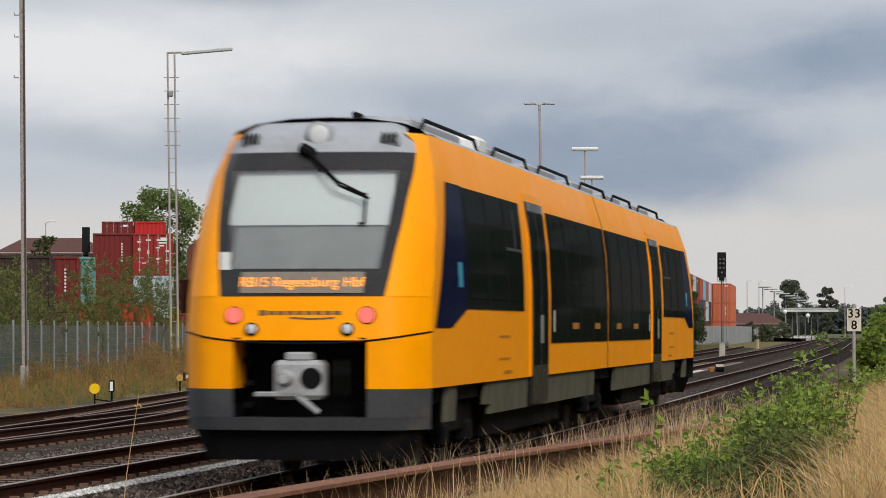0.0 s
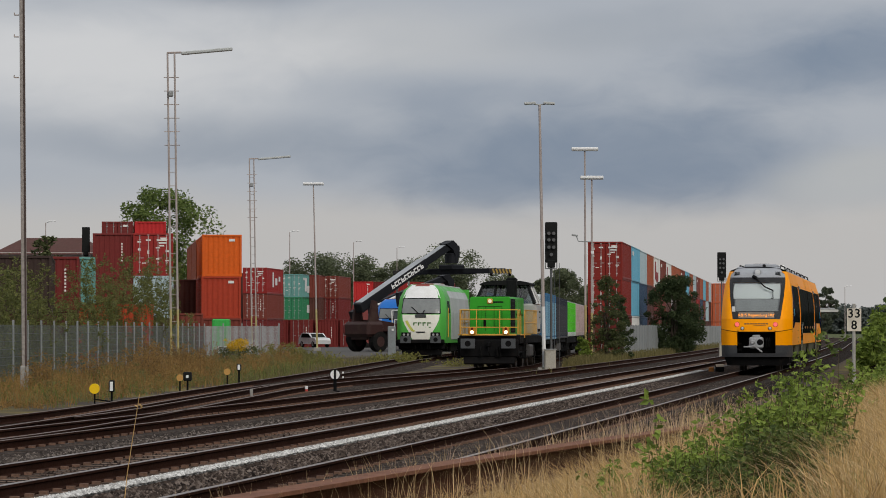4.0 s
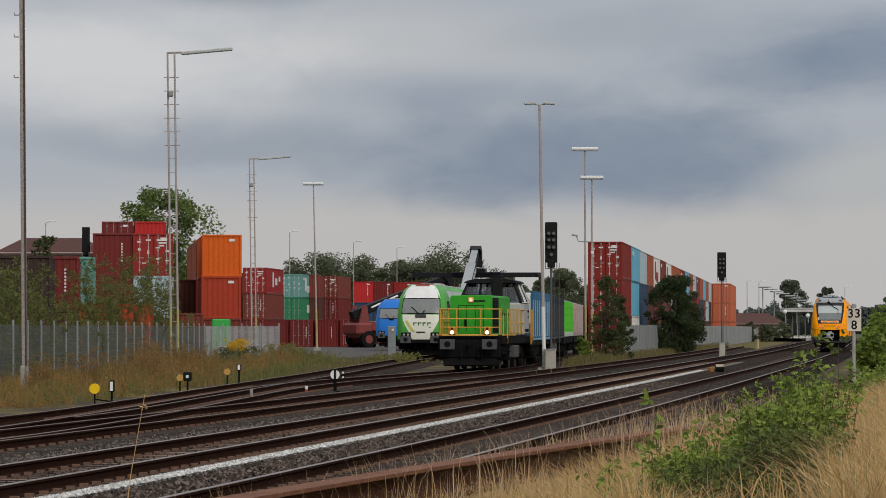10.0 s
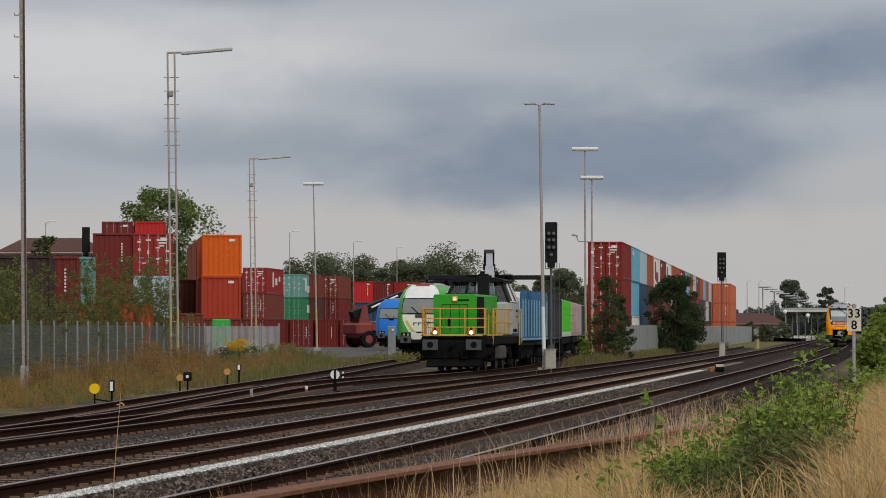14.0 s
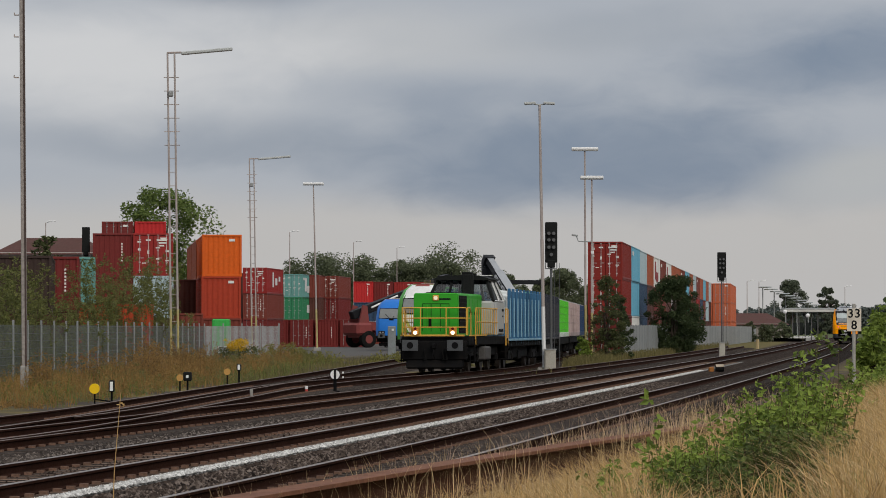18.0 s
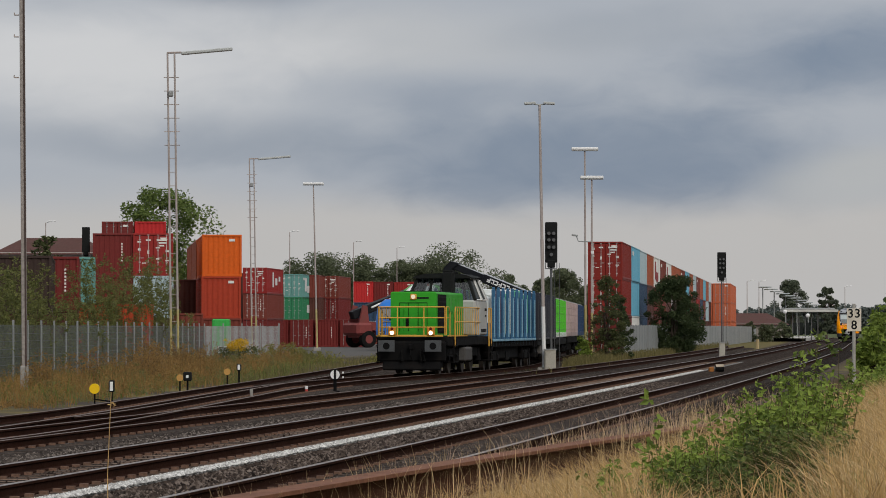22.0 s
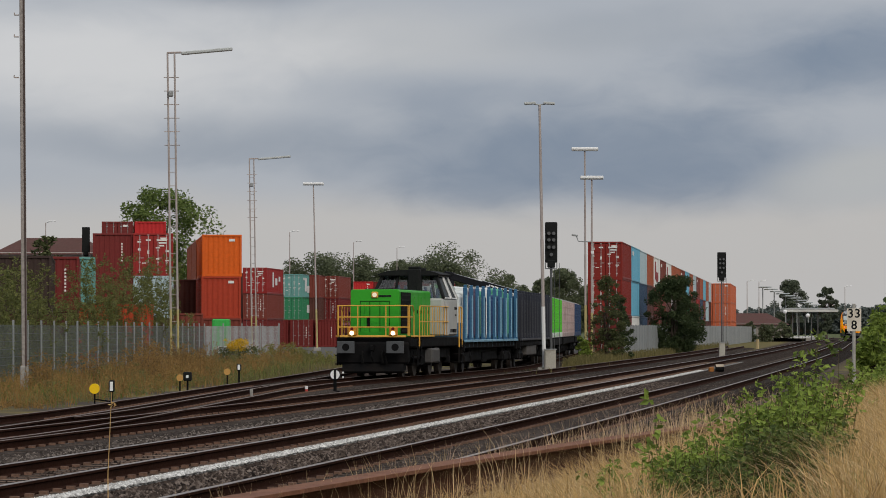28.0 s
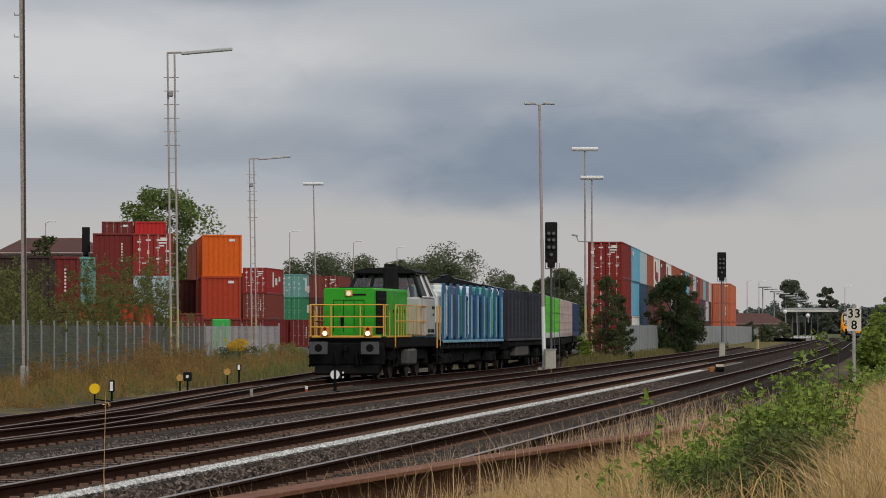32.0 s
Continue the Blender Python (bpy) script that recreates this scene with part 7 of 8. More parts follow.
def build_fence():
    f = thing("wire_fence", pose(0, 0, 0), "grey-green wire mesh fence with pale posts", "fence")
    run = [(fence_x(y), y) for y in [104.0 + 3.9 * i for i in range(27)]]
    run += [(run[-1][0] + 1.1 * i, run[-1][1] + 0.45 * i) for i in range(1, 5)]
    for (x0, y0), (x1, y1) in zip(run, run[1:]):
        part("post", Shape().box(x0, y0, 0.85, 0.075, 0.075, 2.3, 0.01), POST_GREY, f)
        p, n = Shape(), 26 if y1 - y0 > 2 else 16
        rz = math.degrees(math.atan2(y1 - y0, x1 - x0))
        for i in range(n):
            k = (i + 0.5) / n
            p.box(x0 + (x1 - x0) * k, y0 + (y1 - y0) * k, 0.80, 0.008 if n > 20 else 0.050, 0.008, 2.06)
        for i in range(8):
            p.box((x0 + x1) / 2, (y0 + y1) / 2, -0.1 + 0.27 * i, math.hypot(x1 - x0, y1 - y0), 0.012, 0.014, 0, rz)
        part("mesh_panel", p, MESH_GREY if n > 20 else stuff("pale_slat_steel", (0.33, 0.35, 0.36), 0.55, 0.2, 0.08, 2, 0.2), f)
    part("post", Shape().box(*run[-1], 0.85, 0.09, 0.09, 2.3, 0.01), POST_GREY, f)
    return f


build_fence()


def sheet_fence(pts, label, top, mat):
    f = thing("sheet_fence", pose(0, 0, 0), label, "fence", "sheet metal fences")
    for (x0, y0), (x1, y1) in zip(pts, pts[1:]):
        d = math.hypot(x1 - x0, y1 - y0)
        n = max(1, int(d / 3.0))
        for i in range(n):
            a, b = i / n, (i + 1) / n
            cx, cy = x0 + (x1 - x0) * (a + b) / 2, y0 + (y1 - y0) * (a + b) / 2
            rz = math.degrees(math.atan2(y1 - y0, x1 - x0))
            s = Shape().box(cx, cy, (top + YARD) / 2, d / n - 0.06, 0.04, top - YARD, 0.01, rz)
            part("panel", s, mat, f)
            part("post", Shape().box(x0 + (x1 - x0) * a, y0 + (y1 - y0) * a, (top + YARD) / 2, 0.10, 0.10, top - YARD + 0.1, 0.01, rz), POST_GREY, f)
    return f


SHEET = stuff("pale_grey_sheet", (0.27, 0.285, 0.29), 0.5, 0.2, 0.06, 0.6, 0.25, (0.16, 0.15, 0.13), streak=True)
sheet_fence([(11.9, 225), (17.2, 268.5), (29.3, 368), (47.2, 515)], "pale grey sheet metal fence before the container row", 1.9, SHEET)
p = thing("gate_post", pose(-2.9, 193.5, YARD), "thick grey steel gate post", "post")
part("post", Shape().box(0, 0, 1.0, 0.46, 0.3, 2.2, 0.04), stuff("grey_gate_steel", (0.22, 0.24, 0.25), 0.5, 0.2), p)
part("lamp", Shape().box(0.05, -0.18, 1.9, 0.12, 0.06, 0.12, 0.02), WHITE, p)


# ---------------------------------------------------------------- buildings in the distance
def hip_house(x, y, w, d, eave, ridge, label, roof_mat, wall_mat):
    h = thing("house", pose(x, y, YARD), label, "house")
    part("wall", Shape().box(0, d / 2, (eave + 0.2) / 2, w, d, eave + 0.2), wall_mat, h)
    r = Shape()
    a, b = w / 2 + 0.5, ridge
    inset = min(w * 0.25, 4)
    P = [(-a, -0.5, eave), (a, -0.5, eave), (a, d + 0.5, eave), (-a, d + 0.5, eave), (-a + inset, d / 2, b), (a - inset, d / 2, b)]
    r.quad(P[0], P[1], P[5], P[4]).quad(P[2], P[3], P[4], P[5]).quad(P[1], P[2], P[5]).quad(P[3], P[0], P[4]).quad(P[3], P[2], P[1], P[0])
    part("roof", r, roof_mat, h)
    for i in range(int(w / 3)):
        win = part("window", Shape().box(-w / 2 + 1.5 + 3 * i, -0.02, eave * 0.6, 1.1, 0.1, 1.2, 0.02), WHITE, h)
        part("pane", Shape().box(-w / 2 + 1.5 + 3 * i, -0.08, eave * 0.6, 0.95, 0.04, 1.05), GLASS, win)
    return h


ROOF_RED = stuff("dark_red_roof_tiles", (0.085, 0.036, 0.030), 0.8, 0, 0.2, 1.0, 0.25)
PLASTER = stuff("aged_light_plaster", (0.45, 0.44, 0.41), 0.85, 0, 0.06, 0.6, 0.2)
hip_house(-35.0, 302, 9.0, 10, 8.5, 10.1, "house with a dark reddish hipped roof beyond the containers", ROOF_RED, PLASTER)
# the station wall's darker plaster has its shade put into the colour
hip_house(47.2, 524, 11.0, 14, 2.5, 4.3, "low station building with a dark roof", ROOF_RED, stuff("shaded_plaster", (0.22, 0.20, 0.18), 0.9, 0, 0.06, 0.6, 0.2))

canopy = thing("platform_canopy", pose(0, 0, 0), "pale concrete platform canopy across the station", "canopy")
part("roof_slab", Shape().box(58.1, 542, 4.45, 8.8, 5, 0.40, 0.05), stuff("pale_concrete_edge", (0.50, 0.50, 0.47), 0.8, 0, 0.06, 0.6, 0.2), canopy)
part("roof_top", Shape().box(58.1, 543, 4.8, 8.0, 4, 0.24, 0.05), STEEL, canopy)
for i in range(6):
    part("column", Shape().box(54.4 + 1.0 * i, 541, 2.0, 0.16, 0.16, 4.6, 0.02), stuff("dark_column_paint", (0.10, 0.10, 0.10), 0.6), canopy)
for x, z in ((54.0, 4.3), (57.6, 3.7)):
    part("lamp_globe", Shape().ball((x, 539.0, z), 0.33, 12, 8), WHITE, canopy)
for i in range(5):
    part("screen_pane", Shape().box(54.7 + 1.0 * i, 541.1, 1.6, 0.8, 0.06, 2.0, 0.02), GLASS, canopy)
stairs = thing("stepped_stair_roof", pose(0, 0, 0), "stepped pale metal roof over the station stairs", "roof")
for i in range(9):
    part("roof_step", Shape().box(61.6 - 0.98 * i, 570, 5.6 + 0.37 * i, 1.7, 6, 0.16, 0.03), stuff("pale_sheet_roof", (0.42, 0.45, 0.46), 0.5, 0.2), stairs)
for i in range(5):
    part("prop", Shape().box(61.0 - 1.9 * i, 570, 2.7 + 0.35 * i, 0.16, 0.16, 6.0 + 0.7 * i, 0.02), STEEL, stairs)
plat = thing("platform", pose(0, 0, 0), "low pale platform edge at the station", "platform", kind="structure")
part("platform_edge", Shape().sheet([[across(main_b, y, o, z) for o, z in ((-6.5, -0.3), (-6.5, 0.25), (-2.05, 0.25), (-1.75, 0.25), (-1.75, -0.3))] for y in (500, 540, 580, 620)]), PLASTER, plat)
for x, y in ((49.0, 550), (51.0, 551), (73.0, 620)):
    lamp_mast(x, y, 9.5, "arm")

g = thing("waste_container", pose(-13.55, 208.7, YARD), "bright green waste container with a white drum beside the gate", "waste container")
part("bin_body", Shape().box(0, 0, 1.40, 1.05, 1.5, 2.3, 0.08), stuff("bright_green_bin", (0.05, 0.40, 0.08), 0.5, 0, 0.06, 2, 0.12), g)
for k in (-0.35, 0, 0.35):
    part("bin_rib", Shape().box(k, -0.77, 1.4, 0.08, 0.06, 2.2, 0.02), MATS["bright_green_bin"], g)
part("white_drum", Shape().tube((0.1, -1.25, 0.0), (0.1, -1.25, 0.9), 0.32, 14), WHITE, g)


# ---------------------------------------------------------------- trees, bushes, weeds and grass
BARK = stuff("grey_brown_bark", (0.075, 0.058, 0.045), 0.9, 0, 0.3, 4, 0.3, bump=0.5)
LEAF = leafy("tree_leaves", (0.026, 0.055, 0.016), (0.195, 0.255, 0.070))
LEAF_DARK = leafy("dark_tree_leaves", (0.016, 0.030, 0.014), (0.080, 0.105, 0.044), 0.3)
LEAF_OLIVE = leafy("dry_olive_leaves", (0.030, 0.042, 0.018), (0.125, 0.140, 0.058), 0.3)
# far leaves are paler because distance haze is mixed into their colour
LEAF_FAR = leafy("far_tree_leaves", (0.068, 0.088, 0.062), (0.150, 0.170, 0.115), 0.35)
LEAF_BRIGHT = leafy("fresh_bush_leaves", (0.016, 0.045, 0.008), (0.330, 0.430, 0.085), 0.3)
STRAW = leafy("dry_straw", (0.075, 0.040, 0.013), (0.84, 0.57, 0.245), 0.3)
STRAW_DARK = leafy("brown_dry_stems", (0.11, 0.062, 0.030), (0.34, 0.22, 0.11), 0.2)
GRASS_GREEN = leafy("green_grass", (0.050, 0.085, 0.018), (0.20, 0.23, 0.065), 0.3)
WEED_RUST = leafy("rusty_dry_weeds", (0.110, 0.062, 0.022), (0.38, 0.225, 0.080), 0.25)
# the yard-end haze is part of this leaf colour
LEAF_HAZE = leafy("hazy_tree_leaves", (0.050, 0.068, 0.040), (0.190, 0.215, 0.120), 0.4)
FLOWER = leafy("yellow_blossom", (0.40, 0.23, 0.008), (0.66, 0.42, 0.02), 0.2)
LEAF_AIRY = leafy("airy_shrub_leaves", (0.028, 0.042, 0.013), (0.210, 0.220, 0.070), 0.35)
LEAF_WEED = leafy("yellow_green_weed_leaves", (0.095, 0.105, 0.026), (0.260, 0.240, 0.070), 0.3)
LEAF_DULL = leafy("dull_dock_leaves", (0.012, 0.030, 0.008), (0.145, 0.190, 0.048))


def leaves(rnd, centres, radii, per, size, flat=0.6, shape=None):
    """Small leaf quads strewn through clumps; returns vertex and face lists."""
    n = len(centres) * per
    c = np.repeat(np.asarray(centres, float), per, 0)
    r = np.repeat(np.asarray(radii, float), per)[:, None]
    d = rnd.normal(size=(n, 3))
    d /= np.linalg.norm(d, axis=1)[:, None]
    p = c + d * r * (rnd.rand(n, 1) ** 0.45) * np.array([1, 1, 0.8])
    a = rnd.normal(size=(n, 3))
    a[:, 2] *= flat
    a /= np.linalg.norm(a, axis=1)[:, None]
    b = np.cross(a, rnd.normal(size=(n, 3)))
    b /= np.linalg.norm(b, axis=1)[:, None]
    s = size * rnd.uniform(0.6, 1.3, (n, 1))
    v = np.stack((p - a * s, p + b * s * 0.5, p + a * s, p - b * s * 0.5), 1).reshape(-1, 3)
    return v, np.arange(n * 4).reshape(-1, 4)


def leaf_mesh(name, v, f, mat):
    me = bpy.data.meshes.new(name)
    me.from_pydata(v.tolist(), [], f.tolist())
    me.materials.append(mat)
    return me


def tree(x, y, z, h, r, mat, seed, label, name="tree", trunk=0.35, clumps=60, per=60, size=0.22, low=0.3, category="tree", full=False):
    """A tapered trunk, forking limbs and an uneven crown of many leaves."""
    rnd = np.random.RandomState(seed)
    t = thing(name, pose(x, y, z), label, category)
    bole = Shape()
    tops, p, rad = [], Vector((0, 0, -0.1)), 0.022 * h + 0.02
    for i in range(5):
        q = p + Vector((rnd.uniform(-0.03, 0.03) * h, rnd.uniform(-0.03, 0.03) * h, h * 0.16))
        bole.tube(p, q, rad, 8, rad * 0.8, caps=False)
        p, rad = q, rad * 0.8
    part("trunk", bole, BARK, t)
    cs, rs = [], []
    for i in range(clumps):
        w, e = rnd.rand() * 6.283, rnd.rand()
        zz = low + (1 - low) * e
        k = math.sin(math.pi * (0.12 + 0.80 * e) ** 0.85) ** 0.7
        if full:
            k = 1.0 - 0.55 * e
        d = r * k * (0.25 + 0.8 * rnd.rand())
        c = Vector((math.cos(w) * d, math.sin(w) * d, zz * h * 0.94))
        cs.append(tuple(c))
        rs.append(r * rnd.uniform(0.12, 0.28))
    limbs = Shape()
    for i in range(0, clumps, max(1, clumps // 14)):
        a = Vector((0, 0, h * (0.18 + 0.5 * rnd.rand())))
        m = (a + Vector(cs[i])) / 2 + Vector((0, 0, 0.05 * h))
        limbs.tube(a, m, 0.010 * h, 5, 0.006 * h, caps=False).tube(m, cs[i], 0.006 * h, 5, 0.002 * h, caps=False)
    tagged(part("branchwork", limbs, BARK, t), kind="stuff")
    v, f = leaves(rnd, cs, rs, per, size)
    tagged(part("crown", leaf_mesh("crown", v, f, mat), None, t), kind="stuff")
    return t


tree(-23.6, 288, YARD, 14.2, 5.0, LEAF, 3, "broad green deciduous tree behind the containers", clumps=120, per=170, size=0.15)
tree(-30.5, 262, YARD, 9.6, 1.6, LEAF_OLIVE, 4, "thin tree beside the house roof", clumps=30, per=40, size=0.2)
tree(9.95, 206, YARD, 5.3, 1.3, LEAF_OLIVE, 5, "slim olive green shrub beside the fence", "shrub", clumps=110, per=62, size=0.075, low=0.02, category="shrub", full=True)
tree(10.95, 211, YARD, 4.2, 1.1, LEAF_DARK, 6, "slim dark green shrub beside the fence", "shrub", clumps=80, per=60, size=0.075, low=0.02, category="shrub", full=True)
tree(17.9, 264, YARD, 6.2, 2.3, LEAF_DARK, 7, "large dense dark green bush before the container row", "bush", clumps=150, per=170, size=0.085, low=0.02, category="bush")
tree(19.8, 279, YARD, 4.7, 1.5, LEAF_DARK, 8, "dense dark green bush before the container row", "bush", clumps=90, per=150, size=0.085, low=0.02, category="bush")
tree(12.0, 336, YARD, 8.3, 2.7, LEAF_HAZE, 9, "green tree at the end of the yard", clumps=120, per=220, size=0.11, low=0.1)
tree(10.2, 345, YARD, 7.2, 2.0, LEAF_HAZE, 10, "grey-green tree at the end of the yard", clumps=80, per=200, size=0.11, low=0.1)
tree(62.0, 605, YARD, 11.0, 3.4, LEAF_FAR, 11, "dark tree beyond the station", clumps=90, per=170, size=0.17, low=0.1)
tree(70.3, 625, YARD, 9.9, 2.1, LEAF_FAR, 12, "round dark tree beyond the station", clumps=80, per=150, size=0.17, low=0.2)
# right of the line, at and beyond the picture's edge; unseen ones serve window reflections
for i, (x, y, h, r) in enumerate(((13.3, 92, 5.2, 1.35), (20, 118, 8, 3.0), (27, 128, 9, 3.4), (36, 150, 10, 4.0), (19.5, 84, 8, 2.8), (16.5, 58, 7, 2.2), (46, 170, 10, 4.2))):
    tree(x, y, 0.2, h, r, LEAF, 40 + i, "green tree on the bank beside the line", clumps=44, per=50, size=0.2 if i else 0.14, low=0.25)
for i, (x, y, h, r) in enumerate(((9.9, 78, 1.7, 0.8), (10.3, 72, 1.6, 0.9), (11.3, 84, 2.1, 1.0), (12.6, 96, 2.2, 1.1), (11.9, 90, 1.9, 0.9), (14.5, 112, 2.4, 1.2))):
    tree(x, y, 0.1, h, r, LEAF_BRIGHT, 60 + i, "low fresh green shrub on the bank", "shrub", clumps=44, per=60, size=0.07, low=0.02, category="shrub", full=True)


def woods(name, y0, segs, label, mat, size, per, low=0):
    """A far belt of trees with an uneven top."""
    rnd = np.random.RandomState(len(name))
    cs, rs = [], []
    for x0, x1, h0, h1 in segs:
        n = int(abs(x1 - x0) / (0.0012 * y0)) + 2
        for i in range(n):
            k = (i + rnd.rand()) / n
            h = (h0 + (h1 - h0) * k) * (rnd.uniform(0.80, 1.0) + (0.10 * math.sin(k * 9 + x0) if low else 0))
            for j in range(low, 8):
                cs.append((x0 + (x1 - x0) * k + rnd.uniform(-1, 1) * 0.002 * y0, y0 + rnd.uniform(-5, 5), YARD + h * (j + 0.6) / 8.6))
                rs.append(h * rnd.uniform(0.08, 0.19) if low else h * rnd.uniform(0.12, 0.22))
    v, f = leaves(rnd, cs, rs, per, size)
    tagged(new(name, leaf_mesh(name, v, f, mat)), label, "woods", kind="stuff")


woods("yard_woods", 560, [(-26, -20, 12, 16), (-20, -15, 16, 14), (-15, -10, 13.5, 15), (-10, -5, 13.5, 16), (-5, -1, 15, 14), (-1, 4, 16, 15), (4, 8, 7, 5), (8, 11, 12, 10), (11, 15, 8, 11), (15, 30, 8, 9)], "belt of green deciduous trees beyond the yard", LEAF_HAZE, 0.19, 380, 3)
# the ridge's blue-grey leaf colour holds the haze of the distance
woods("far_woods", 1150, [(60, 110, 7, 9.5), (110, 150, 10, 10.5), (150, 260, 10, 12)], "distant wooded ridge beyond the station", leafy("hazed_distant_leaves", (0.085, 0.105, 0.100), (0.150, 0.172, 0.160), 0.3), 0.6, 90)
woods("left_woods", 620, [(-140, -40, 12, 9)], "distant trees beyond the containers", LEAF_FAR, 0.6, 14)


def bank_belt():
    """A dense belt of trees along the bank beside the line, out of view, added for the railcar's windows to mirror."""
    rnd = np.random.RandomState(77)
    cs, rs = [], []
    for i in range(420):
        y = 34 + 230 * rnd.rand()
        h = rnd.uniform(10, 14)
        x = 8.5 + 0.215 * y + rnd.uniform(0, 5)
        for j in range(9):
            cs.append((x + rnd.uniform(-1, 1), y + rnd.uniform(-1, 1), h * (j + 0.4) / 8.6))
            rs.append(rnd.uniform(1.0, 1.8))
    v, f = leaves(rnd, cs, rs, 40, 0.34)
    tagged(new("bank_woods", leaf_mesh("bank_woods", v, f, LEAF)), "dense belt of trees along the bank", "woods", kind="stuff")


bank_belt()


def blades(name, places, heights, widths, mat, label, lean=0.25, seed=1, seeds_at=None):
    """Bent blades of grass, three joints each."""
    rnd = np.random.RandomState(seed)
    n = len(places)
    p = np.asarray(places, float)
    h, w = np.asarray(heights)[:, None], np.asarray(widths)[:, None]
    a = rnd.rand(n) * 6.283
    side = np.stack((np.cos(a), np.sin(a) * 0.4, np.zeros(n)), 1)
    b = rnd.rand(n) * 6.283
    bend = np.stack((np.cos(b), np.sin(b), np.zeros(n)), 1) * (np.abs(rnd.normal(size=(n, 1))) * lean) * h
    up = np.array([[0, 0, 1.0]])
    m1, m2, tip = p + up * h * 0.42 + bend * 0.18, p + up * h * 0.76 + bend * 0.55, p + up * h + bend * 1.1 - up * h * 0.06
    v = np.stack((p - side * w, p + side * w, m1 - side * w * 0.8, m1 + side * w * 0.8, m2 - side * w * 0.55, m2 + side * w * 0.55, tip), 1).reshape(-1, 3)
    base = np.arange(n)[:, None] * 7
    quads = np.concatenate((base + [0, 1, 3, 2], base + [2, 3, 5, 4]), 0)
    tris = base + [4, 5, 6]
    me = bpy.data.meshes.new(name)
    me.from_pydata(v.tolist(), [], quads.tolist() + tris.tolist())
    me.materials.append(mat)
    ob = tagged(new(name, me), label, "grass", kind="stuff")
    return ob


def scatter(n, lo_e, hi_e, y0, y1, seed, keep=None, power=1.0):
    rnd = np.random.RandomState(seed)
    out = []
    while len(out) < n:
        y = y0 + (y1 - y0) * rnd.rand() ** power
        e = lo_e + (hi_e - lo_e) * rnd.rand()
        x = main_a(y) + e
        if x > 0.145 * y + 0.8 or x < -0.145 * y - 0.8:
            continue
        if keep is None or keep(x, y, e, rnd):
            out.append((x, y, ground_z(x, y) - 0.03))
    return out


def right_of_beam(x, y, e, rnd):
    k = x - beam_x(y)
    # the bushes crowd the grass out before them
    if 0.067 < x / y < 0.114 and y < 26 and rnd.rand() < 0.90:
        return False
    patch = noise.noise(Vector((x * 0.9, y * 0.5, 2.0)))
    return k > 0.1 and (patch > -0.10 or rnd.rand() < 0.22)


def far_of_beam(x, y, e, rnd):
    return e > 1.55 and x < beam_x(y) + 0.15


rnd0 = np.random.RandomState(5)
pl = scatter(74000, 2.4, 12, 17, 74, 1, right_of_beam, 1.2)
blades("dry_grass", pl, 0.30 + 0.46 * rnd0.rand(len(pl)) ** 1.4, 0.0024 + 0.0040 * rnd0.rand(len(pl)) ** 2, STRAW, "dense dry straw-coloured grass on the bank", 0.55, 2)
pl = scatter(9000, 2.6, 12, 18, 74, 3, lambda x, y, e, r: right_of_beam(x, y, e, r) and noise.noise(Vector((x * 0.6, y * 0.35, 7.0))) > 0.05, 1.2)
blades("green_grass_tufts", pl, 0.28 + 0.32 * rnd0.rand(len(pl)), 0.004 + 0.003 * rnd0.rand(len(pl)), GRASS_GREEN, "green grass tufts among the dry grass", 0.4, 4)
pl = scatter(2300, 1.5, 4.2, 22, 62, 5, far_of_beam, 1.1)
blades("dry_stems", pl, 0.30 + 0.65 * rnd0.rand(len(pl)) ** 1.6, 0.0022 + 0.0026 * rnd0.rand(len(pl)), leafy("pale_brown_stems", (0.17, 0.095, 0.06), (0.70, 0.52, 0.40), 0.2), "sparse dry stems beside the rail", 0.35, 6)
pl = scatter(34000, 2.5, 12, 17, 60, 11, right_of_beam, 1.2)
blades("tangled_grass", pl, 0.30 + 0.45 * rnd0.rand(len(pl)), 0.0014 + 0.0018 * rnd0.rand(len(pl)), leafy("bleached_straw", (0.22, 0.14, 0.06), (0.92, 0.70, 0.40), 0.3), "tangled bleached grass on the bank", 1.1, 12)
pl = scatter(2400, 1.9, 5.2, 19, 44, 7, lambda x, y, e, r: abs(x - beam_x(y)) < 0.9 and noise.noise(Vector((x * 1.3, y * 0.8, 5.0))) > -0.1)
blades("tall_dry_stems", pl, 0.50 + 0.60 * rnd0.rand(len(pl)) ** 1.5, 0.002 + 0.0024 * rnd0.rand(len(pl)), MATS["bleached_straw"], "tall dry grass stalks on the bank", 0.22, 8)

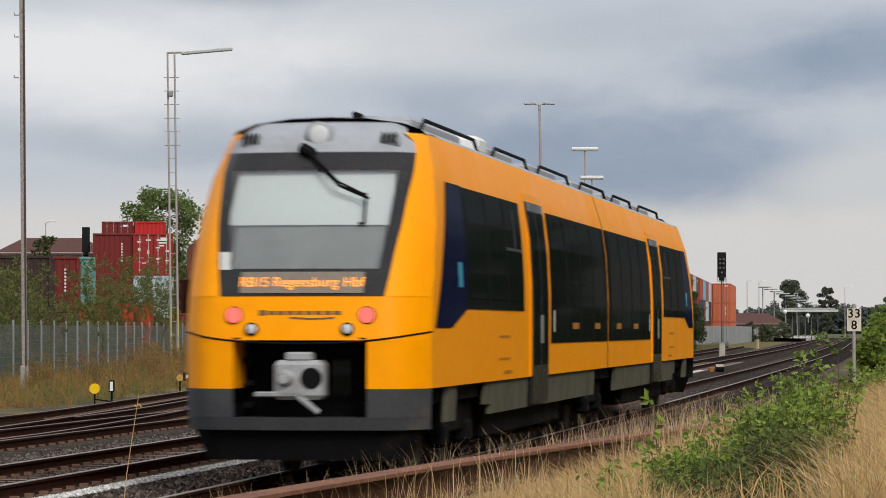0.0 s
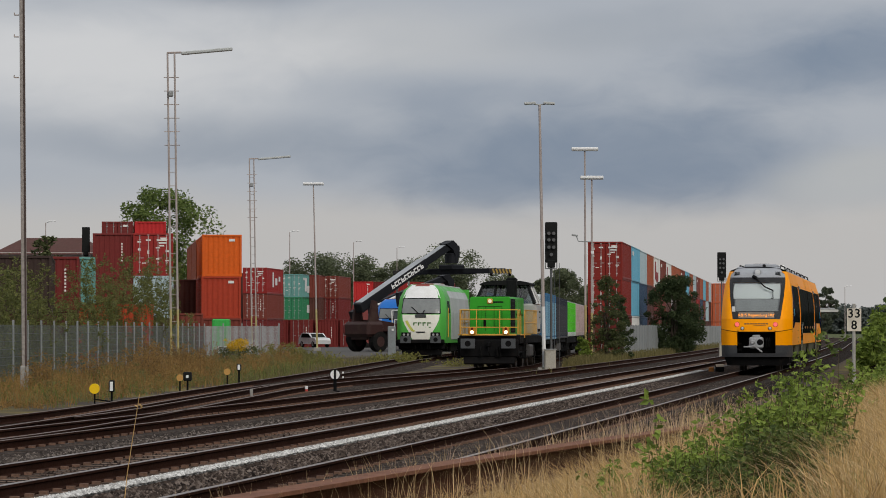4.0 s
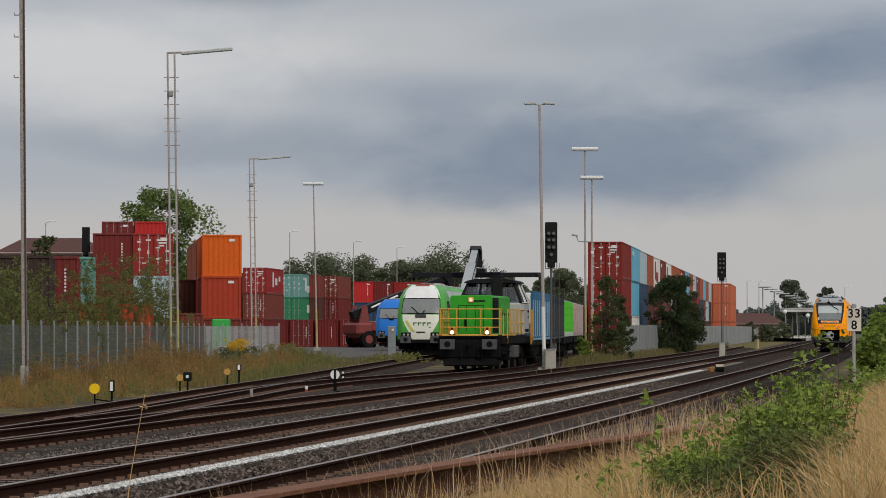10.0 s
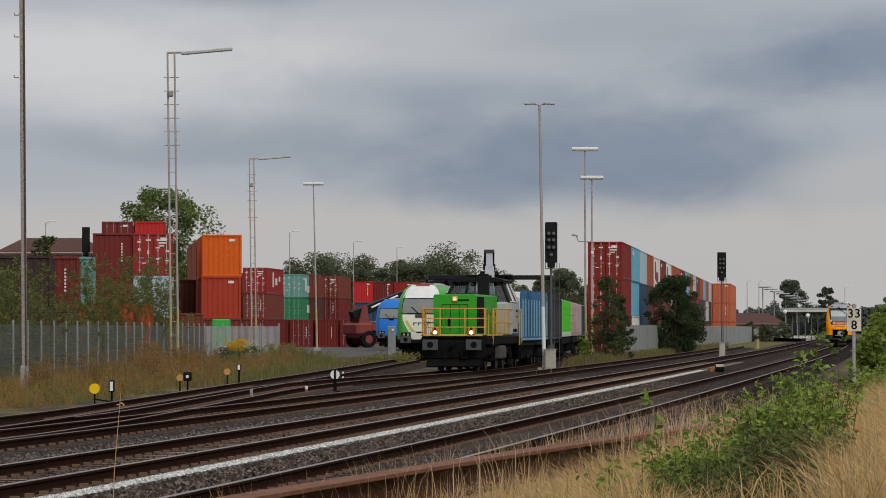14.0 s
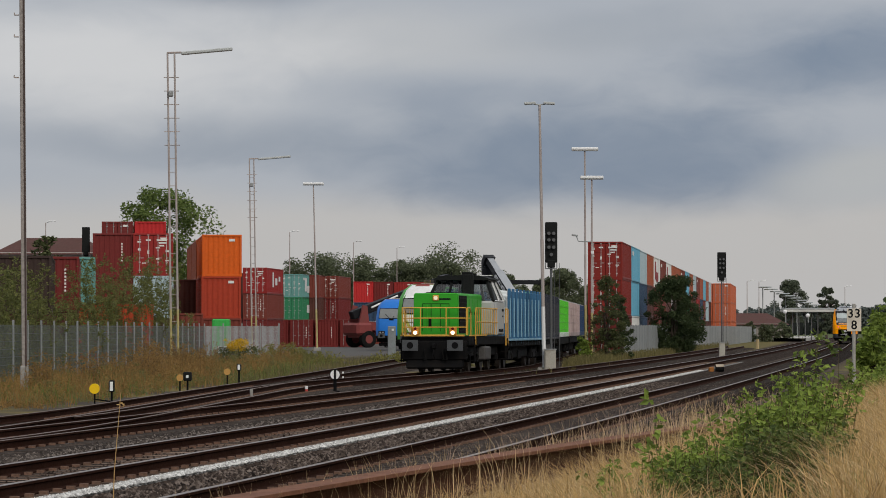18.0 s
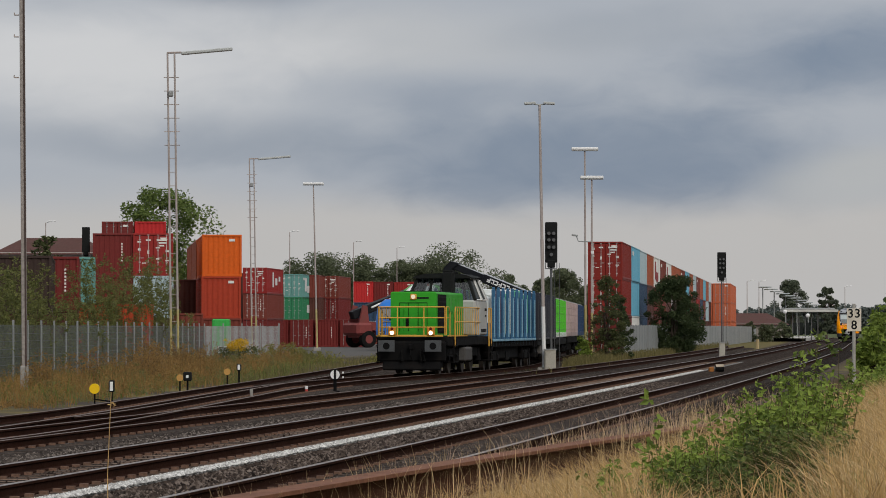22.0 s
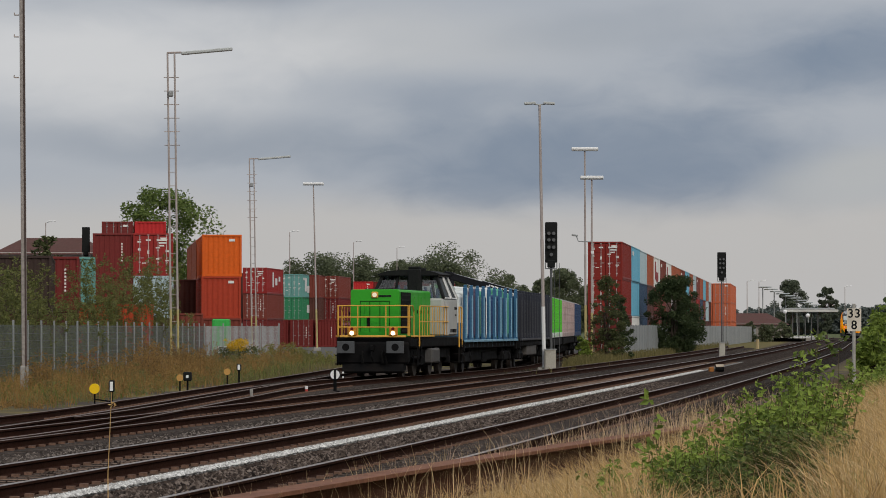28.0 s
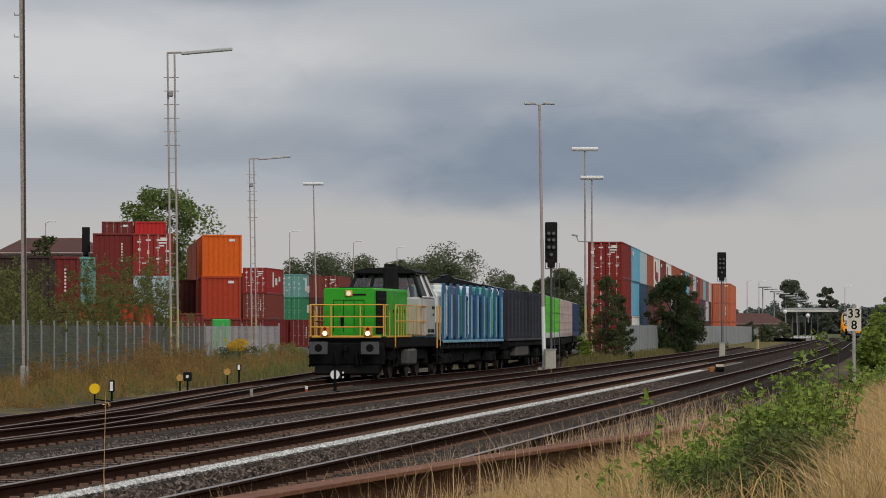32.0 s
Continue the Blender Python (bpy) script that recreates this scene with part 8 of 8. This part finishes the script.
def leafy_bush(x, y, w, d, h, n, size, seed, mat, label, spikes=(), spread=0.15, step=0.10, per=7, name="leafy_bush", group="green bushes on the bank", short=0.45):
    """Many upright shoots with broad leaves set along them."""
    rnd = np.random.RandomState(seed)
    z0 = ground_z(x, y)
    t = thing(name, pose(x, y, z0), label, "bush", group)
    st, cs, along = Shape(), [], []
    roots = [(rnd.normal() * w * 0.42, rnd.normal() * d * 0.4, h * rnd.uniform(short, 1.0)) for i in range(n)] + list(spikes)
    for rx, ry, hh in roots:
        lean = Vector((rnd.uniform(-0.25, 0.25), rnd.uniform(-0.25, 0.25), 1))
        a = Vector((rx, ry, -0.05))
        b = a + lean * hh
        m = a.lerp(b, 0.5) + Vector((rnd.normal() * 0.04 * hh, rnd.normal() * 0.04 * hh, 0))
        st.tube(a, m, 0.003 + 0.003 * hh, 4, 0.003 + 0.0015 * hh, caps=False).tube(m, b, 0.003 + 0.0015 * hh, 4, 0.002, caps=False)
        for j in range(max(3, int(hh / step))):
            f = 0.15 + 0.85 * rnd.rand() ** 0.8
            c = a.lerp(m, f * 2) if f < 0.5 else m.lerp(b, f * 2 - 1)
            go = Vector((rnd.normal(), rnd.normal(), rnd.uniform(-0.2, 0.9))).normalized()
            ln = spread * rnd.uniform(0.4, 1.0) * (1.15 - 0.6 * f)
            for q in range(per):
                cs.append(tuple(c + go * (ln * (q + 1) / per) + Vector((rnd.normal(), rnd.normal(), rnd.normal())) * 0.12 * spread))
                along.append(tuple(go + Vector((rnd.normal(), rnd.normal(), rnd.normal() - 0.2)) * 0.6))
    tagged(part("shoot_tangle", st, stuff("green_brown_stem", (0.075, 0.060, 0.030), 0.8), t), kind="stuff")
    m = len(cs)
    c = np.array(cs)
    a = np.array(along)
    a /= np.linalg.norm(a, axis=1)[:, None]
    up = rnd.normal(size=(m, 3)) * 0.5 + np.array([0, -0.45, 0.75])
    b = np.cross(a, up)
    b /= np.linalg.norm(b, axis=1)[:, None]
    nn = np.cross(b, a)
    s = size * rnd.uniform(0.5, 1.3, (m, 1))
    v = np.stack((c, c + a * s * 0.5 + b * s * 0.36 + nn * s * 0.06, c + a * s * 1.25 - nn * s * 0.15, c + a * s * 0.5 - b * s * 0.36 + nn * s * 0.06), 1).reshape(-1, 3)
    tagged(part("foliage", leaf_mesh("foliage", v, np.arange(m * 4).reshape(-1, 4), mat), None, t), kind="stuff")
    return t


B1, B2 = "fresh green leafy bush with tall shoots in dry grass", "low fresh green leafy bush in dry grass"
B3 = "dark green low bush tangled with dry grass"
leafy_bush(2.52, 26.0, 0.30, 0.8, 1.04, 210, 0.040, 71, LEAF_BRIGHT, B1, [(-0.15, 0.2, 1.12), (0.12, 0.1, 1.15)], short=0.35)
leafy_bush(2.92, 27.0, 0.20, 0.6, 1.12, 95, 0.042, 82, LEAF_BRIGHT, B1, [(0.06, 0.2, 1.36), (0.12, 0.1, 1.40), (-0.1, 0.1, 1.25)], short=0.3)
leafy_bush(1.98, 24.8, 0.30, 0.8, 0.80, 120, 0.040, 72, LEAF_BRIGHT, B2)
leafy_bush(1.72, 24.4, 0.30, 0.8, 0.74, 110, 0.040, 78, LEAF_BRIGHT, B2)
leafy_bush(3.05, 28.0, 0.35, 0.6, 1.0, 22, 0.050, 73, LEAF_DULL, "tall dark weed shoots in dry grass", [(0.0, 0.2, 1.45), (0.12, 0.1, 1.35)])
leafy_bush(2.42, 23.6, 0.42, 0.6, 0.74, 230, 0.044, 79, LEAF_DULL, B3)
leafy_bush(1.95, 23.2, 0.36, 0.5, 0.62, 170, 0.042, 80, LEAF_DULL, B3)
leafy_bush(1.60, 23.4, 0.26, 0.5, 0.52, 90, 0.042, 81, LEAF_DULL, B3)
leafy_bush(1.35, 27.0, 0.14, 0.3, 0.72, 8, 0.050, 74, LEAF_BRIGHT, "thin green shoots in dry grass")
leafy_bush(1.72, 26.5, 0.10, 0.3, 0.95, 3, 0.060, 75, LEAF_BRIGHT, "thin green shoots in dry grass", [(0.0, 0.0, 1.1)])
leafy_bush(1.28, 24.5, 0.10, 0.3, 0.62, 12, 0.045, 76, LEAF_BRIGHT, "thin green shoots in dry grass")
leafy_bush(4.6, 40.0, 0.9, 1.2, 0.6, 40, 0.07, 77, LEAF_DULL, "dull green broad-leaved weeds in dry grass")
for i, (x, y, h) in enumerate(((5.15, 41.0, 0.5), (5.7, 45.5, 0.55), (6.1, 48.0, 0.5), (7.2, 55.0, 0.65), (8.1, 62.0, 0.7), (8.7, 67.0, 0.75))):
    leafy_bush(x, y, 0.6, 1.2, h, 60, 0.065, 140 + i, LEAF_BRIGHT, B2, spread=0.18, step=0.08)
for i, (x, y, h) in enumerate(((-8.0, 195, 0.9), (-9.2, 200, 1.15), (-7.0, 190, 0.7), (-10.0, 203, 1.1), (-8.6, 203, 0.9), (-6.4, 198, 0.6), (-2.6, 190, 0.75), (-1.7, 187, 0.6), (-3.4, 188, 0.5), (0.6, 178, 0.5))):
    leafy_bush(x, y, 1.3, 1.8, h + 0.1, 34, 0.07, 240 + i, LEAF_WEED, "yellow-green weeds beside the sidings", (), 0.24, 0.12, 8, "weed_clump", "weeds beside the sidings", 0.3)
# thin shrubs behind the wire fence
RS = np.random.RandomState(17)
for i, (y, h, n) in enumerate(((119, 3.4, 26), (122, 4.6, 44), (126, 4.5, 44), (130, 4.3, 44), (134, 3.9, 36), (139, 2.9, 20), (145, 4.1, 20), (149, 3.4, 16), (154, 3.9, 24), (158, 5.0, 30), (163, 5.4, 34), (168, 5.3, 34), (172, 4.4, 24), (178, 5.0, 26), (183, 5.9, 36), (188, 6.0, 36), (193, 5.2, 28), (198, 3.8, 20))):
    leafy_bush(fence_x(y) - 1.0 - 0.4 * RS.rand(), y, 1.1, 1.6, h + 0.28, int(n * 0.62), 0.085, 160 + i, LEAF_AIRY, "thin airy olive green shrub behind the wire fence", (), 0.50, 0.26, 18, "tall_shrub", "shrubs behind the fence", 0.3)

# weeds along the wire fence
rw = np.random.RandomState(31)


def weed_places(n, y0, y1, dx0, dx1, seed):
    r = np.random.RandomState(seed)
    out = []
    for i in range(n):
        y = y0 + (y1 - y0) * r.rand()
        x = fence_x(y) + dx0 + (dx1 - dx0) * r.rand()
        if x > yard_c(y) - (3.0 if y < 115 else 2.0):
            continue
        if noise.noise(Vector((x * 0.8, y * 0.35, 4.0))) < -0.25 and r.rand() < 0.8:
            continue
        out.append((x, y, -0.33))
    return out


pl = weed_places(9000, 84, 190, 0.2, 7.5, 32)
blades("rusty_weeds", pl, np.array([0.5 + 0.9 * noise.noise(Vector((p[0] * 0.5, p[1] * 0.25, 1.0))) for p in pl]).clip(0.12, 1.1) * (0.4 + 0.9 * rw.rand(len(pl))), 0.006 + 0.006 * rw.rand(len(pl)), WEED_RUST, "rust-brown dry weeds along the fence", 0.4, 33)
pl = weed_places(6000, 86, 200, 0.2, 8.5, 34)
blades("green_weeds", pl, 0.15 + 0.5 * rw.rand(len(pl)) ** 1.4, 0.008 + 0.006 * rw.rand(len(pl)), GRASS_GREEN, "green weeds along the fence", 0.4, 35)


def weed_clumps(name, n, y0, y1, dx0, dx1, tall, seed, mat, label, per, size):
    """Loose heaps of small leaves and seed heads, higher here and lower there."""
    r = np.random.RandomState(seed)
    cs, rs = [], []
    for x, y, z in weed_places(n, y0, y1, dx0, dx1, seed):
        h = tall * max(0.06, 0.30 + 1.3 * noise.noise(Vector((x * 0.45, y * 0.09, seed * 1.7)))) * r.uniform(0.6, 1.2)
        for k in range(3):
            cs.append((x + r.normal() * 0.12, y + r.normal() * 0.3, z + 0.08 + h * (k + r.rand()) / 3))
            rs.append(0.10 + 0.12 * r.rand())
    v, f = leaves(r, cs, rs, per, size, 1.4)
    tagged(new(name, leaf_mesh(name, v, f, mat)), label, "weeds", kind="stuff")


DRY_LEAF = leafy("dry_weed_leaves", (0.105, 0.062, 0.022), (0.360, 0.220, 0.080), 0.35)
for i, (x, y, h) in enumerate(((-10.6, 125, 1.2), (-11.5, 135, 1.45), (-9.9, 118, 1.0), (-12.4, 121, 1.1), (-10.4, 143, 1.2), (-12.9, 110, 0.9), (-11.9, 128, 1.0), (-9.4, 131, 0.8), (-8.6, 186, 0.9), (-11.2, 148, 1.2), (-12.6, 141, 1.1))):
    leafy_bush(x, y, 0.9, 1.6, h + 0.3, 34, 0.055, 200 + i, DRY_LEAF, "tall brown dry weeds before the fence", (), 0.28, 0.14, 8, "dry_weed_clump", "dry weeds along the fence", 0.35)
weed_clumps("brown_weed_heaps", 900, 84, 190, 0.2, 7.0, 1.15, 41, leafy("brown_seed_heads", (0.120, 0.072, 0.025), (0.360, 0.225, 0.080), 0.35), "brown and ochre dry weeds before the fence", 26, 0.030)
weed_clumps("olive_weed_heaps", 800, 84, 200, 0.1, 8.0, 0.95, 42, leafy("olive_weed_leaves", (0.095, 0.095, 0.034), (0.220, 0.205, 0.080), 0.35), "olive green weeds before the fence", 26, 0.032)
weed_clumps("fence_undergrowth", 1000, 106, 205, -2.2, -0.3, 2.1, 43, leafy("undergrowth_leaves", (0.030, 0.045, 0.016), (0.115, 0.130, 0.045), 0.3), "dark green undergrowth behind the wire fence", 30, 0.045)
pl = []
for i in range(7000):
    y = 120 + 130 * rw.rand()
    x = yard_c(y) - 1.7 - 2.8 * rw.rand() if i % 2 else yard_b(y) + 2.6 + 1.6 * rw.rand() * (1 if y > 160 else 0.3)
    if i % 2 or y > 172 or noise.noise(Vector((x * 0.6, y * 0.25, 9.0))) > 0.32:
        pl.append((x, y, -0.33))
blades("siding_weeds", pl, 0.12 + 0.40 * rw.rand(len(pl)), 0.008 + 0.008 * rw.rand(len(pl)), leafy("mixed_weeds", (0.05, 0.062, 0.022), (0.20, 0.165, 0.070), 0.2), "mixed weeds beside the sidings", 0.3, 36)
pl = []
for i in range(30000):
    y = 165 + 230 * rw.rand() ** 1.3
    x = yard_a(y) - 2.4 - (1.0 + 0.034 * (y - 150)) * rw.rand()
    if yard_b(y) + 1.9 > x:
        continue
    pl.append((x, y, -0.33))
blades("verge_grass", pl, 0.15 + 0.55 * rw.rand(len(pl)), 0.010 + 0.010 * rw.rand(len(pl)), leafy("olive_verge", (0.055, 0.058, 0.022), (0.21, 0.175, 0.075), 0.2), "olive and straw verge grass beside the running lines", 0.3, 37)
cs = [(-11.45 + rw.uniform(-0.5, 0.45), 190 + rw.uniform(-3, 3), 0.75 + rw.uniform(-0.25, 0.3)) for i in range(60)]
v, f = leaves(rw, cs, [0.18] * 60, 24, 0.05)
g = thing("goldenrod_clump", pose(0, 0, 0), "yellow flowering goldenrod clump at the fence", "flowers")
tagged(part("blossom", leaf_mesh("blossom", v, f, FLOWER), None, g), kind="stuff")
cs = [(-11.5 + rw.uniform(-1.0, 1.2), 190 + rw.uniform(-3, 3), 0.1 + rw.uniform(-0.3, 0.5)) for i in range(90)]
v, f = leaves(rw, cs, [0.22] * 90, 22, 0.07)
tagged(part("stalks", leaf_mesh("stalks", v, f, LEAF_OLIVE), None, g), kind="stuff")

# one tall stalk that sways before the tracks
stalk = thing("tall_grass_stalk", pose(-2.05, 21.0, -0.28), "single tall dry grass stalk swaying in the wind", "grass")
st = Shape()
pp = [Vector((0, 0, 0)), Vector((0.01, 0, 0.55)), Vector((0.02, 0, 1.1)), Vector((0.055, 0, 1.6))]
for i in range(3):
    st.tube(pp[i], pp[i + 1], 0.005 - 0.001 * i, 5, 0.004 - 0.001 * i, caps=False)
part("stem", st, STRAW, stalk)
v, f = leaves(np.random.RandomState(90), [(0.055, 0, 1.52)], [0.03], 10, 0.012)
part("ear", leaf_mesh("ear", v, f, STRAW), None, stalk)

# low green scrub before the station and at the yard's verge
for i, (x, y, h, r) in enumerate(((8.2, 197, 1.5, 0.7), (44.2, 495, 3.0, 1.5), (46.5, 492, 2.6, 1.5), (48.5, 505, 2.6, 1.6), (50.5, 505, 3.0, 1.6))):
    tree(x, y, YARD, h, r, LEAF_BRIGHT if i == 0 else LEAF_HAZE, 90 + i, "low green scrub beside the tracks", "shrub", clumps=50, per=60, size=0.08 if i == 0 else 0.14, low=0.02, category="shrub", full=True)


# ---------------------------------------------------------------- what moves
def on_main(y):
    """The railcar's pose when its nose is y metres off."""
    x0, x1 = main_a(y), main_a(y + CAR_LEN)
    return heading(x0, y, 0, (x1 - x0) / CAR_LEN)


def on_siding(y, length):
    """The pose of a vehicle of the freight train with its front y metres off."""
    x0, x1 = yard_b(y), yard_b(y + length)
    return heading(x0, y, 0, (x1 - x0) / length)


def motions():
    walk(railcar, [(t, on_main(y)) for t, y in ((0, 37.9), (0.5, 51.2), (1, 64.1), (2, 88.8), (3, 111.9), (4.5, 145.5), (6, 178.0), (7, 201.0), (8, 224.0), (9, 246.5), (10, 268.0), (11, 288.0), (12, 307.0), (13, 325.0), (14, 342.0), (17, 387.0), (20, 424.0), (22, 446.0), (24, 465.0), (28, 494.0), (32, 503.0))])
    front = ((0, 150.0), (1.5, 148.8), (6, 144.5), (9, 141.4), (12, 138.1), (14, 135.9), (17, 132.4), (20, 128.8), (23, 125.0), (25.5, 121.9), (28, 118.8), (30, 116.4), (32, 113.9))
    for ob, back, size in zip([shunter, *wagons], [0.0, *WAGON_AT], [11.4, 16.6, 20.0, 21.0, 24.0, 16.0]):
        walk(ob, [(t, on_siding(y + back * 0.988, size * 0.988)) for t, y in front])
    # seconds, x, y, compass turn of the machine's nose, rise of its boom
    way = ((0, -14.7, 289, 2, 27.3), (1, -12.3, 289, 3, 27.3), (2, -9.8, 289, 5, 27.3), (2.7, -7.9, 289.5, 14, 27.3), (3.4, -5.7, 290.5, 30, 27.3), (4.4, -3.2, 292, 52, 27.3), (5.5, -1.3, 294, 66, 27.3), (7, 0.1, 299, 74, 27.3),
           (9, 1.5, 305.5, 80, 27.3), (13, 3.97, 318.5, 88, 27.3), (15, 4.7, 325, 91, 26.8), (17, 5.2, 328.5, 94, 26.3), (18, 6.3, 330, 106, 25.2), (19, 7.0, 330, 126, 24.1), (20, 7.6, 329.4, 146, 23.1), (22, 7.4, 329, 158, 21), (25, 7.5, 329, 166, 18), (32, 7.6, 329, 172, 13.4))
    walk(stacker, [(t, pose(x, y, -0.28, 0, 0, a - 90)) for t, x, y, a, r in way])
    walk(stacker_boom, [(t, pose(0, -3.4, 4.1, r)) for t, x, y, a, r in way])
    walk(stacker_spreader, [(t, pose(0, -3.4 + 11.4 * math.cos(radians(r)), 4.1 + 11.4 * math.sin(radians(r)) - 2.62)) for t, x, y, a, r in way])
    walk(stalk, [(t, pose(-2.05, 21.0, -0.28, 0, a)) for t, a in ((0, 4.5), (6, 5), (9, 6.5), (11, 4), (13, 0.5), (19, 0.5), (23, -2), (28, -1.5), (32, -2.8))])
    drive = ((0, -14.6), (3.4, -13.75), (5.5, -12.1), (7, -11.3), (8, -10.6), (9, -9.7), (12, -5.6), (16, -2.6), (32, -2.5))
    walk(car, [(t, pose(x, 354, -0.28, 0, 0, -152)) for t, x in drive])


motions()
